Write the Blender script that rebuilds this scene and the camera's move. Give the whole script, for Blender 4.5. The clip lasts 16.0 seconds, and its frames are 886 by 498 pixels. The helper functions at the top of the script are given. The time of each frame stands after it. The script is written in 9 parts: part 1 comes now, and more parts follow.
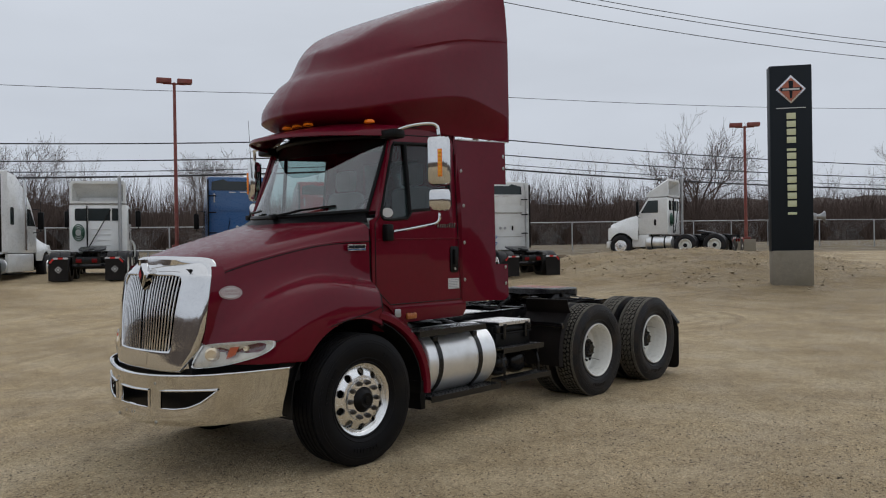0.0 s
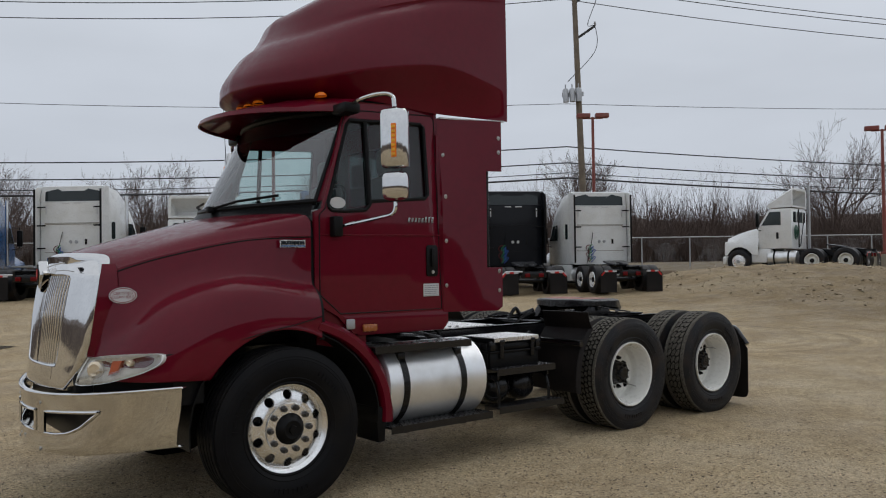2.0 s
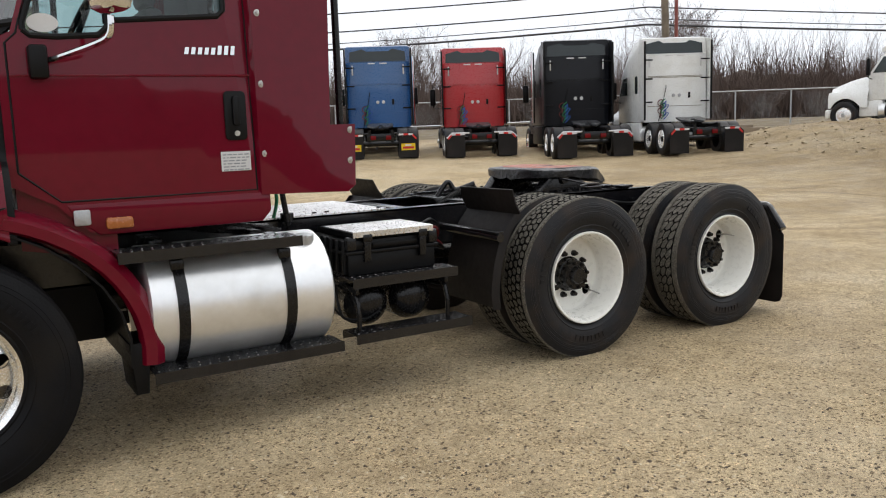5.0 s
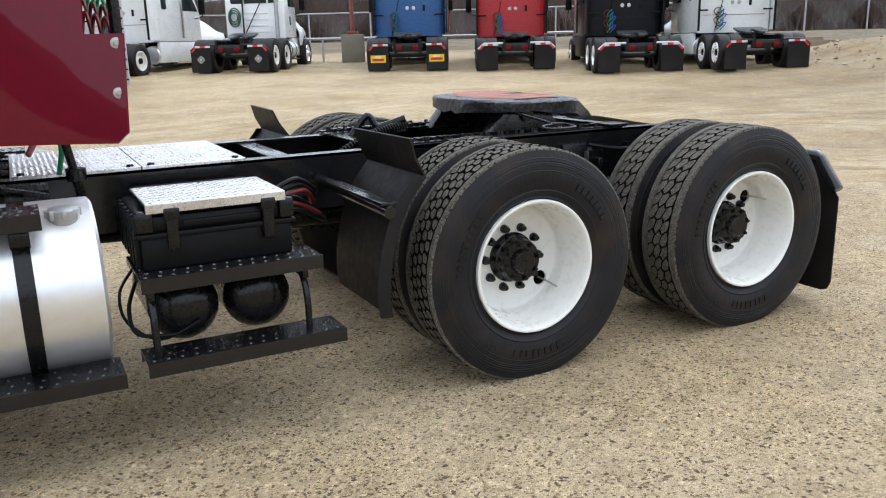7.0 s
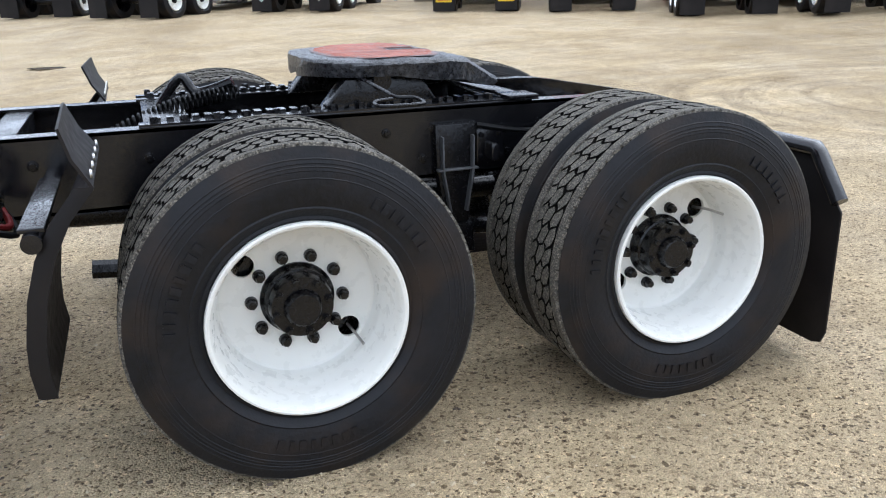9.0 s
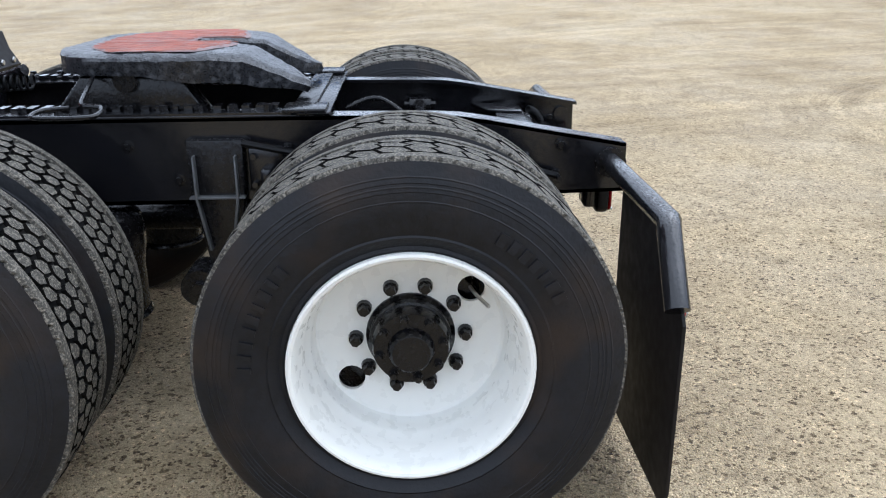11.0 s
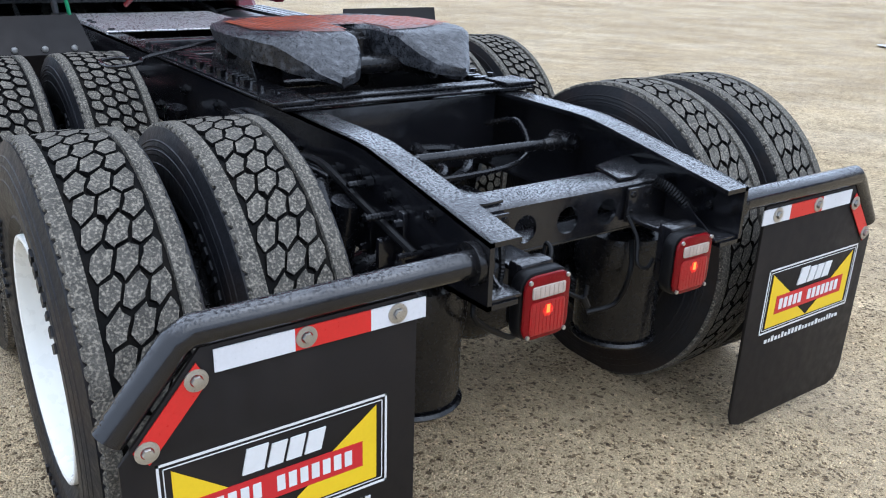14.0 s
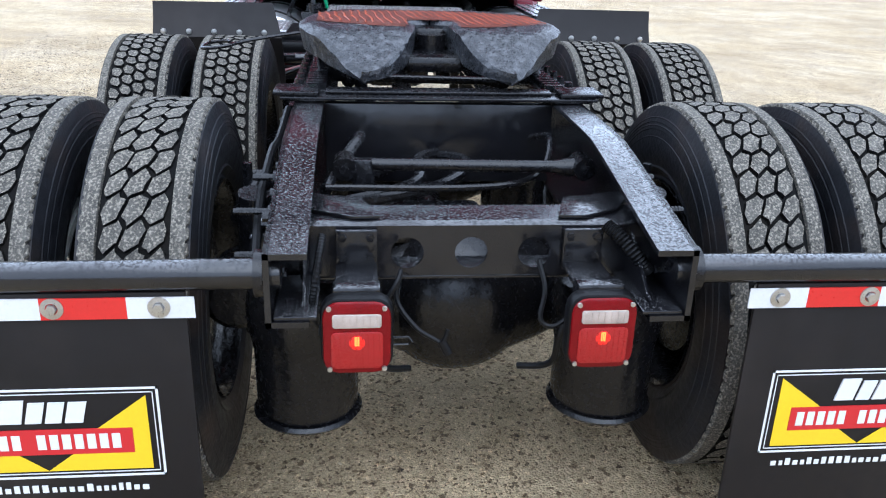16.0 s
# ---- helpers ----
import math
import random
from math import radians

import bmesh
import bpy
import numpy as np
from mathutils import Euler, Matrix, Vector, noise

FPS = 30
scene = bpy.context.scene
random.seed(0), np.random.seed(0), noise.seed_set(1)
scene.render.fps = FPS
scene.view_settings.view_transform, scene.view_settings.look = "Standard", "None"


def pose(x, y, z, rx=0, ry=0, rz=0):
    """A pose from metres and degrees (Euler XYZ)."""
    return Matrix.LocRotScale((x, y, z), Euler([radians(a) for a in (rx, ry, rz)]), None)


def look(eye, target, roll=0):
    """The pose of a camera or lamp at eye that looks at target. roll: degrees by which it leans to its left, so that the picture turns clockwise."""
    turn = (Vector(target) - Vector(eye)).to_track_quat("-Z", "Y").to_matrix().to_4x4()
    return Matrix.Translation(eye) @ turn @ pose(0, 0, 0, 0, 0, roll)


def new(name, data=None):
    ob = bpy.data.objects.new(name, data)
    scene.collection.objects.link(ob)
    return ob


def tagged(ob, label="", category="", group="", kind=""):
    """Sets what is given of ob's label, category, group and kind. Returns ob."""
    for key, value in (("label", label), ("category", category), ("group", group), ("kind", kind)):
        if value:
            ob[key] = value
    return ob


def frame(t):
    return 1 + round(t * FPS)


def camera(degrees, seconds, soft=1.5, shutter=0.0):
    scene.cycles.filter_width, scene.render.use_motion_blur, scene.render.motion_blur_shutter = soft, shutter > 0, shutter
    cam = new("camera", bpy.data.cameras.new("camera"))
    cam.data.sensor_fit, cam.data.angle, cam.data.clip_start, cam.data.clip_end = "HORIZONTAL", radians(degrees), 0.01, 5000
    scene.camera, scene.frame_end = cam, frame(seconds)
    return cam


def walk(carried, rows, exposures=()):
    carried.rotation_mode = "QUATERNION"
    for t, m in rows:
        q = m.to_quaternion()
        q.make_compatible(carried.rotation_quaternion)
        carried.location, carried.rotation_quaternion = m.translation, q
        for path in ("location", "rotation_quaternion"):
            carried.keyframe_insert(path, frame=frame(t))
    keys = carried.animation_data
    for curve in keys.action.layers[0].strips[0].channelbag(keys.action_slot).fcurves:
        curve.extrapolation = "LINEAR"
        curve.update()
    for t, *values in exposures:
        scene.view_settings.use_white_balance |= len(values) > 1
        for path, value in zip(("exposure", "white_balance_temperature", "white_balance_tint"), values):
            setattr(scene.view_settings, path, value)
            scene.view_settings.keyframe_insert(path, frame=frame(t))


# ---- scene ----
cam = camera(56.9, 16.0, 1.1)
PATH = [
    (0, (-4.421, -6.245, 1.732), (-2.952, -4.887, 1.724), -0.9),
    (0.5, (-3.924, -6.249, 1.633), (-2.512, -4.834, 1.669), -1.6),
    (1, (-3.464, -6.229, 1.579), (-2.112, -4.756, 1.643), -1.6),
    (1.5, (-3.024, -6.222, 1.56), (-1.735, -4.695, 1.628), -1.0),
    (2, (-2.552, -6.163, 1.555), (-1.312, -4.595, 1.597), -0.8),
    (2.5, (-2.079, -6.056, 1.562), (-0.881, -4.455, 1.54), -0.8),
    (3, (-1.648, -5.912, 1.546), (-0.476, -4.293, 1.462), -0.8),
    (3.5, (-1.196, -5.781, 1.525), (-0.061, -4.14, 1.385), -1.1),
    (4, (-0.747, -5.604, 1.49), (0.355, -3.946, 1.3), -1.3),
    (4.2, (-0.571, -5.525, 1.481), (0.519, -3.861, 1.274), -1.5),
    (6.3, (1.135, -4.452, 1.497), (2.071, -2.735, 1.079), -1.5),
    (6.5, (1.277, -4.333, 1.487), (2.207, -2.617, 1.051), -1.4),
    (7, (1.662, -4.095, 1.489), (2.552, -2.372, 0.997), -1.4),
    (7.5, (2.047, -3.898, 1.477), (2.889, -2.166, 0.94), -1.2),
    (8, (2.392, -3.71, 1.527), (3.193, -1.978, 0.927), -1.0),
    (8.5, (2.78, -3.555, 1.479), (3.527, -1.8, 0.876), -1.0),
    (9, (3.228, -3.404, 1.449), (3.881, -1.619, 0.829), -1.2),
    (9.5, (3.585, -3.187, 1.454), (4.195, -1.4, 0.793), -0.9),
    (10, (4.017, -3.065, 1.467), (4.498, -1.25, 0.778), -0.9),
    (10.2, (4.201, -3.053, 1.453), (4.618, -1.218, 0.775), -0.9),
    (12.3, (5.970, -2.417, 1.495), (5.342, -0.662, 0.771), 1.0),
    (12.5, (6.096, -2.295, 1.509), (5.346, -0.594, 0.772), 1.1),
    (13, (6.462, -2.021, 1.496), (5.388, -0.498, 0.773), 0.8),
    (13.5, (6.702, -1.716, 1.483), (5.370, -0.409, 0.766), 1.0),
    (14, (6.876, -1.424, 1.474), (5.352, -0.342, 0.766), 1.9),
    (14.5, (7.057, -1.067, 1.469), (5.360, -0.267, 0.777), 2.7),
    (15, (7.116, -0.762, 1.468), (5.333, -0.180, 0.774), 3.3),
    (15.5, (7.118, -0.497, 1.474), (5.290, -0.111, 0.762), 3.2),
    (16, (7.102, -0.247, 1.472), (5.250, -0.042, 0.744), 1.8),
]
walk(cam, [(t, look(eye, target, roll)) for t, eye, target, roll in PATH],
     [(0.0, -0.17, 6250, 10), (2.0, -0.22, 6250, 10), (4.0, 0.32, 6700, 10), (6.5, 1.03, 6100, 10), (8.0, 1.12, 5750, 10), (9.5, 1.25, 5620, 10), (12.5, 1.10, 5450, 10), (14.5, 1.36, 5320, 10), (16.0, 1.70, 5230, 10)])

# ---- world and light: a wet, overcast winter day ----
world = bpy.data.worlds.new("overcast_sky")
scene.world = world
world.use_nodes = True
wn = world.node_tree
wn.nodes.clear()
wout = wn.nodes.new("ShaderNodeOutputWorld")
wbg = wn.nodes.new("ShaderNodeBackground")
wsky = wn.nodes.new("ShaderNodeTexSky")
wsky.sky_type = "NISHITA"
wsky.sun_disc = False
wsky.sun_elevation, wsky.sun_rotation = radians(55), radians(80)
wsky.dust_density, wsky.air_density = 4.0, 1.0
wco = wn.nodes.new("ShaderNodeTexCoord")
wsep = wn.nodes.new("ShaderNodeSeparateXYZ")
wn.links.new(wco.outputs["Generated"], wsep.inputs[0])
wramp = wn.nodes.new("ShaderNodeValToRGB")          # cloud deck: brighter towards the zenith
wramp.color_ramp.elements[0].position, wramp.color_ramp.elements[0].color = 0.0, (0.645, 0.68, 0.74, 1)
wramp.color_ramp.elements[1].position, wramp.color_ramp.elements[1].color = 1.0, (0.92, 0.93, 0.95, 1)
e = wramp.color_ramp.elements.new(0.16)
e.color = (0.70, 0.735, 0.79, 1)
e = wramp.color_ramp.elements.new(0.45)
e.color = (0.78, 0.81, 0.85, 1)
wn.links.new(wsep.outputs["Z"], wramp.inputs[0])
wmap = wn.nodes.new("ShaderNodeMapping")
wmap.inputs["Scale"].default_value = (1.6, 1.6, 5.0)
wn.links.new(wco.outputs["Generated"], wmap.inputs[0])
wnoise = wn.nodes.new("ShaderNodeTexNoise")
wnoise.inputs["Scale"].default_value, wnoise.inputs["Detail"].default_value = 1.7, 4.0
wn.links.new(wmap.outputs[0], wnoise.inputs[0])
wmr = wn.nodes.new("ShaderNodeMapRange")
wmr.inputs[1].default_value, wmr.inputs[2].default_value, wmr.inputs[3].default_value, wmr.inputs[4].default_value = 0.3, 0.7, 0.93, 1.06
wn.links.new(wnoise.outputs[0], wmr.inputs[0])
wmul = wn.nodes.new("ShaderNodeVectorMath")
wmul.operation = "SCALE"
wn.links.new(wramp.outputs[0], wmul.inputs[0])
wn.links.new(wmr.outputs[0], wmul.inputs["Scale"])
wskys = wn.nodes.new("ShaderNodeVectorMath")
wskys.operation = "SCALE"
wskys.inputs["Scale"].default_value = 0.06
wn.links.new(wsky.outputs[0], wskys.inputs[0])
wmix = wn.nodes.new("ShaderNodeMix")                 # a thick cloud layer over the clear sky
wmix.data_type = "RGBA"
wmix.inputs[0].default_value = 0.92
wn.links.new(wskys.outputs[0], wmix.inputs[6])
wn.links.new(wmul.outputs[0], wmix.inputs[7])
wn.links.new(wmix.outputs[2], wbg.inputs[0])
wbg.inputs[1].default_value = 1.0
wn.links.new(wbg.outputs[0], wout.inputs[0])

sun = new("sun", bpy.data.lights.new("sun", "SUN"))
sun.data.energy, sun.data.angle, sun.data.color = 0.58, radians(60), (1.0, 0.97, 0.92)
sun.matrix_world = look((26, 4.5, 38), (0, 0, 0))

# ---- materials ----


def surf(name, base, rough=0.5, metal=0.0, var=0.15, scale=3.0, bump=0.0, bscale=60.0, coat=0.0, dirt=None, dirt_amt=0.0, dirt_scale=2.5, rvar=0.08, spec=0.5):
    """A Principled surface with colour varied at two scales, uneven gloss, fine relief and, if given, patches of dirt."""
    m = bpy.data.materials.new(name)
    m.use_nodes = True
    n, l = m.node_tree.nodes, m.node_tree.links
    p = n["Principled BSDF"]
    p.inputs["Metallic"].default_value = metal
    p.inputs["Coat Weight"].default_value = coat
    p.inputs["Coat Roughness"].default_value = 0.03
    p.inputs["Specular IOR Level"].default_value = spec
    co = n.new("ShaderNodeTexCoord")
    big, small = n.new("ShaderNodeTexNoise"), n.new("ShaderNodeTexNoise")
    for tex, s, d in ((big, scale, 3.0), (small, scale * 14, 4.0)):
        tex.inputs["Scale"].default_value, tex.inputs["Detail"].default_value = s, d
        l.new(co.outputs["Object"], tex.inputs[0])
    add = n.new("ShaderNodeMath")
    l.new(big.outputs[0], add.inputs[0])
    l.new(small.outputs[0], add.inputs[1])
    mr = n.new("ShaderNodeMapRange")
    mr.inputs[1].default_value, mr.inputs[2].default_value = 0.65, 1.35
    mr.inputs[3].default_value, mr.inputs[4].default_value = 1 - var, 1 + var
    l.new(add.outputs[0], mr.inputs[0])
    sc = n.new("ShaderNodeVectorMath")
    sc.operation = "SCALE"
    sc.inputs[0].default_value = base
    l.new(mr.outputs[0], sc.inputs["Scale"])
    colour = sc.outputs[0]
    rr = n.new("ShaderNodeMapRange")
    rr.inputs[1].default_value, rr.inputs[2].default_value = 0.3, 0.7
    rr.inputs[3].default_value, rr.inputs[4].default_value = max(0.02, rough - rvar), min(1.0, rough + rvar)
    l.new(small.outputs[0], rr.inputs[0])
    l.new(rr.outputs[0], p.inputs["Roughness"])
    if dirt:
        dn = n.new("ShaderNodeTexNoise")
        dn.inputs["Scale"].default_value, dn.inputs["Detail"].default_value = dirt_scale, 8.0
        l.new(co.outputs["Object"], dn.inputs[0])
        dm = n.new("ShaderNodeMapRange")
        dm.inputs[1].default_value, dm.inputs[2].default_value, dm.inputs[4].default_value = 0.48, 0.68, dirt_amt
        l.new(dn.outputs[0], dm.inputs[0])
        mix = n.new("ShaderNodeMix")
        mix.data_type = "RGBA"
        mix.inputs[7].default_value = (*dirt, 1)
        l.new(dm.outputs[0], mix.inputs[0])
        l.new(colour, mix.inputs[6])
        colour = mix.outputs[2]
    l.new(colour, p.inputs["Base Color"])
    if bump:
        bn = n.new("ShaderNodeTexNoise")
        bn.inputs["Scale"].default_value, bn.inputs["Detail"].default_value = bscale, 3.0
        l.new(co.outputs["Object"], bn.inputs[0])
        bp = n.new("ShaderNodeBump")
        bp.inputs["Strength"].default_value, bp.inputs["Distance"].default_value = min(1, bump), 0.004
        l.new(bn.outputs[0], bp.inputs["Height"])
        l.new(bp.outputs[0], p.inputs["Normal"])
    return m


def drops(m, strength=0.6, scale=130.0, cover=0.34):
    """Beads of rain on the upper side of a painted surface: small rounded bumps."""
    n, l = m.node_tree.nodes, m.node_tree.links
    p = n["Principled BSDF"]
    co = n.new("ShaderNodeTexCoord")
    v = n.new("ShaderNodeTexVoronoi")
    v.inputs["Scale"].default_value = scale
    l.new(co.outputs["Object"], v.inputs["Vector"])
    mr = n.new("ShaderNodeMapRange")
    mr.inputs[1].default_value, mr.inputs[2].default_value, mr.inputs[3].default_value, mr.inputs[4].default_value = 0.1, cover, 1, 0
    l.new(v.outputs["Distance"], mr.inputs[0])
    geo = n.new("ShaderNodeNewGeometry")
    sep = n.new("ShaderNodeSeparateXYZ")
    l.new(geo.outputs["Normal"], sep.inputs[0])
    up = n.new("ShaderNodeMapRange")
    up.inputs[1].default_value, up.inputs[2].default_value = 0.45, 0.85
    l.new(sep.outputs["Z"], up.inputs[0])
    mu = n.new("ShaderNodeMath")
    mu.operation = "MULTIPLY"
    l.new(mr.outputs[0], mu.inputs[0])
    l.new(up.outputs[0], mu.inputs[1])
    bp = n.new("ShaderNodeBump")
    bp.inputs["Strength"].default_value, bp.inputs["Distance"].default_value = strength, 0.003
    l.new(mu.outputs[0], bp.inputs["Height"])
    if p.inputs["Normal"].is_linked:
        l.new(p.inputs["Normal"].links[0].from_socket, bp.inputs["Normal"])
    l.new(bp.outputs[0], p.inputs["Normal"])
    if not p.inputs["Coat Normal"].is_linked:
        l.new(bp.outputs[0], p.inputs["Coat Normal"])
    return m


def clear(name, tint, rough=0.02, veil=0.10):
    """Window glass: mostly clear, tinted, with a gloss that grows at grazing angles."""
    m = bpy.data.materials.new(name)
    m.use_nodes = True
    n, l = m.node_tree.nodes, m.node_tree.links
    n.remove(n["Principled BSDF"])
    out = n["Material Output"]
    tr = n.new("ShaderNodeBsdfTransparent")
    tr.inputs[0].default_value = (*tint, 1)
    gl = n.new("ShaderNodeBsdfGlossy")
    gl.inputs["Roughness"].default_value = rough
    fr0 = n.new("ShaderNodeFresnel")
    fr0.inputs[0].default_value = 1.5
    fr = n.new("ShaderNodeMath")
    fr.inputs[1].default_value = veil
    l.new(fr0.outputs[0], fr.inputs[0])
    mx = n.new("ShaderNodeMixShader")
    l.new(fr.outputs[0], mx.inputs[0])
    l.new(tr.outputs[0], mx.inputs[1])
    l.new(gl.outputs[0], mx.inputs[2])
    l.new(mx.outputs[0], out.inputs[0])
    return m


def wet_film(m, scale=150.0):
    """A thin film of rain on the upper side, broken by fine dry spots."""
    n, l = m.node_tree.nodes, m.node_tree.links
    p = n["Principled BSDF"]
    co = n.new("ShaderNodeTexCoord")
    tn = n.new("ShaderNodeTexNoise")
    tn.inputs["Scale"].default_value, tn.inputs["Detail"].default_value = scale, 3.0
    l.new(co.outputs["Object"], tn.inputs["Vector"])
    cut = n.new("ShaderNodeMapRange")
    cut.inputs[1].default_value, cut.inputs[2].default_value = 0.40, 0.50
    l.new(tn.outputs[0], cut.inputs[0])
    sheet = n.new("ShaderNodeTexNoise")
    sheet.inputs["Scale"].default_value = 5.0
    l.new(co.outputs["Object"], sheet.inputs["Vector"])
    wide = n.new("ShaderNodeMapRange")
    wide.inputs[1].default_value, wide.inputs[2].default_value, wide.inputs[3].default_value = 0.34, 0.54, 0.40
    l.new(sheet.outputs[0], wide.inputs[0])
    geo = n.new("ShaderNodeNewGeometry")
    sep = n.new("ShaderNodeSeparateXYZ")
    l.new(geo.outputs["Normal"], sep.inputs[0])
    up = n.new("ShaderNodeMapRange")
    up.inputs[1].default_value, up.inputs[2].default_value = 0.6, 0.9
    l.new(sep.outputs["Z"], up.inputs[0])
    both = n.new("ShaderNodeMath")
    both.operation = "MULTIPLY"
    l.new(cut.outputs[0], both.inputs[0])
    l.new(wide.outputs[0], both.inputs[1])
    film_ = n.new("ShaderNodeMath")
    film_.operation = "MULTIPLY"
    l.new(both.outputs[0], film_.inputs[0])
    l.new(up.outputs[0], film_.inputs[1])
    l.new(film_.outputs[0], p.inputs["Coat Weight"])
    p.inputs["Coat IOR"].default_value = 1.8
    p.inputs["Coat Roughness"].default_value = 0.24
    return m


def glow(name, base, power, rough=0.3):
    m = surf(name, base, rough, var=0.1, scale=30)
    p = m.node_tree.nodes["Principled BSDF"]
    p.inputs["Emission Color"].default_value = (*base, 1)
    p.inputs["Emission Strength"].default_value = power
    return m


PAINT = drops(surf("maroon_paint", (0.116, 0.0014, 0.0112), 0.40, 0.0, 0.10, 1.2, coat=0.5, spec=0.05, dirt=(0.12, 0.008, 0.020), dirt_amt=0.15), 0.9, 120)
BLACKPAINT = drops(surf("black_frame_paint", (0.006, 0.006, 0.0075), 0.19, 0.0, 0.3, 4, bump=0.12, bscale=22, spec=0.5, coat=0.12, dirt=(0.016, 0.015, 0.015), dirt_amt=0.4, dirt_scale=6), 0.55, 150, 0.42)
wet_film(BLACKPAINT)
BLACKPART = surf("black_part_paint", (0.0045, 0.0045, 0.0055), 0.24, 0.0, 0.3, 6, bump=0.3, bscale=50, spec=0.34, dirt=(0.014, 0.012, 0.010), dirt_amt=0.35, dirt_scale=9)
BLACKPLASTIC = surf("black_plastic", (0.005, 0.005, 0.0055), 0.40, 0.0, 0.2, 6, bump=0.2, bscale=120, spec=0.16)
RUBBER = surf("tyre_rubber", (0.0085, 0.0088, 0.0108), 0.48, 0.0, 0.45, 3, bump=0.45, bscale=70, dirt=(0.030, 0.020, 0.014), dirt_amt=0.7, dirt_scale=4.2, spec=0.26)
STEERRUBBER = surf("steer_tyre_rubber", (0.0055, 0.0055, 0.0065), 0.5, 0.0, 0.3, 3, bump=0.3, bscale=90, dirt=(0.013, 0.011, 0.009), dirt_amt=0.6, dirt_scale=3.5, spec=0.12)
EDGEGREY = surf("grey_steel_edge", (0.09, 0.092, 0.095), 0.4, 0.2, 0.3, 12)
TREAD = surf("tyre_tread_rubber", (0.064, 0.059, 0.050), 0.75, 0.0, 0.6, 30, bump=1.0, bscale=190, dirt=(0.33, 0.295, 0.235), dirt_amt=0.65, dirt_scale=170, spec=0.25)
GROOVESHADE = surf("tyre_groove_shaded_rubber", (0.004, 0.004, 0.004), 0.8, 0.0, 0.3, 6, spec=0.1, dirt=(0.02, 0.016, 0.011), dirt_amt=0.3, dirt_scale=9)
WHITERIM = surf("white_rim_paint", (0.77, 0.765, 0.72), 0.30, 0.0, 0.015, 2, dirt=(0.70, 0.69, 0.64), dirt_amt=0.10, dirt_scale=2)
ALU = surf("polished_aluminium", (0.90, 0.90, 0.90), 0.26, 0.75, 0.05, 5, dirt=(0.6, 0.58, 0.55), dirt_amt=0.12, dirt_scale=6, rvar=0.02)
TANKALU = surf("brushed_aluminium", (0.84, 0.85, 0.86), 0.36, 0.80, 0.05, 2, bump=0.08, bscale=30, dirt=(0.5, 0.49, 0.46), dirt_amt=0.5, dirt_scale=3)
CHROME = surf("chrome", (0.70, 0.70, 0.70), 0.06, 1.0, 0.05, 4, bump=0.04, bscale=5, rvar=0.04, dirt=(0.4, 0.38, 0.34), dirt_amt=0.25, dirt_scale=2.2)
BUMPERCHROME = surf("worn_chrome", (0.74, 0.73, 0.71), 0.07, 1.0, 0.08, 4, bump=0.05, bscale=6, dirt=(0.45, 0.42, 0.37), dirt_amt=0.35, dirt_scale=2.5)
WHEELALU = surf("bright_wheel_aluminium", (0.92, 0.92, 0.91), 0.24, 0.95, 0.03, 9, rvar=0.05, dirt=(0.6, 0.57, 0.52), dirt_amt=0.25, dirt_scale=7)
NUTSTEEL = surf("dark_nut_steel", (0.09, 0.085, 0.08), 0.4, 0.8, 0.3, 20)
STEEL = surf("zinc_bolt_steel", (0.45, 0.44, 0.42), 0.35, 0.9, 0.2, 20)
DIAMOND = surf("tread_plate_aluminium", (0.72, 0.72, 0.73), 0.3, 0.85, 0.1, 5, dirt=(0.4, 0.38, 0.33), dirt_amt=0.4, dirt_scale=8)
GLASS = clear("window_glass", (0.80, 0.93, 0.90), veil=0.15)
SIDEGLASS = clear("side_window_glass", (0.50, 0.62, 0.62), veil=0.015)
LENS = clear("headlight_lens", (0.92, 0.92, 0.9))
INTERIOR = surf("grey_cab_interior", (0.42, 0.44, 0.43), 0.7, 0, 0.15, 4)
SEATCLOTH = surf("grey_seat_cloth", (0.14, 0.145, 0.15), 0.85, 0, 0.2, 6)
AMBER = glow("amber_lens", (0.75, 0.17, 0.005), 0.12)
REDLENS = surf("red_lens", (0.125, 0.0025, 0.004), 0.22, 0, 0.2, 30, coat=0.05, spec=0.15, bump=0.4, bscale=110)
REDLIT = glow("lit_red_lens", (1.0, 0.12, 0.015), 1.2)
REDSHINE = glow("red_lens_round_bulb", (0.22, 0.004, 0.005), 0.06)
REDGLOW = glow("red_lens_before_bulb", (0.60, 0.012, 0.006), 0.16)
CLEARLENS = surf("clear_ribbed_lens", (0.34, 0.28, 0.24), 0.25, 0, 0.3, 40, coat=0.2)
WHITETAPE = surf("white_reflective_tape", (0.55, 0.55, 0.57), 0.35, 0, 0.05, 10)
REDTAPE = surf("red_reflective_tape", (0.48, 0.015, 0.012), 0.35, 0, 0.08, 10)
FLAP = surf("black_rubber_flap", (0.0095, 0.008, 0.0078), 0.55, 0, 0.2, 2, bump=0.12, bscale=25, dirt=(0.022, 0.018, 0.016), dirt_amt=0.6, spec=0.2)
YELLOW = surf("yellow_print", (0.64, 0.44, 0.0), 0.45, 0, 0.05, 8)
REDPRINT = surf("red_print", (0.42, 0.010, 0.014), 0.45, 0, 0.05, 8)
WHITEPRINT = surf("white_print", (0.58, 0.58, 0.58), 0.5, 0, 0.04, 8)
GREASE = surf("red_brown_grease", (0.33, 0.070, 0.028), 0.36, 0, 0.4, 14, bump=0.6, bscale=45, coat=0.15, dirt=(0.12, 0.03, 0.018), dirt_amt=0.6, dirt_scale=18)
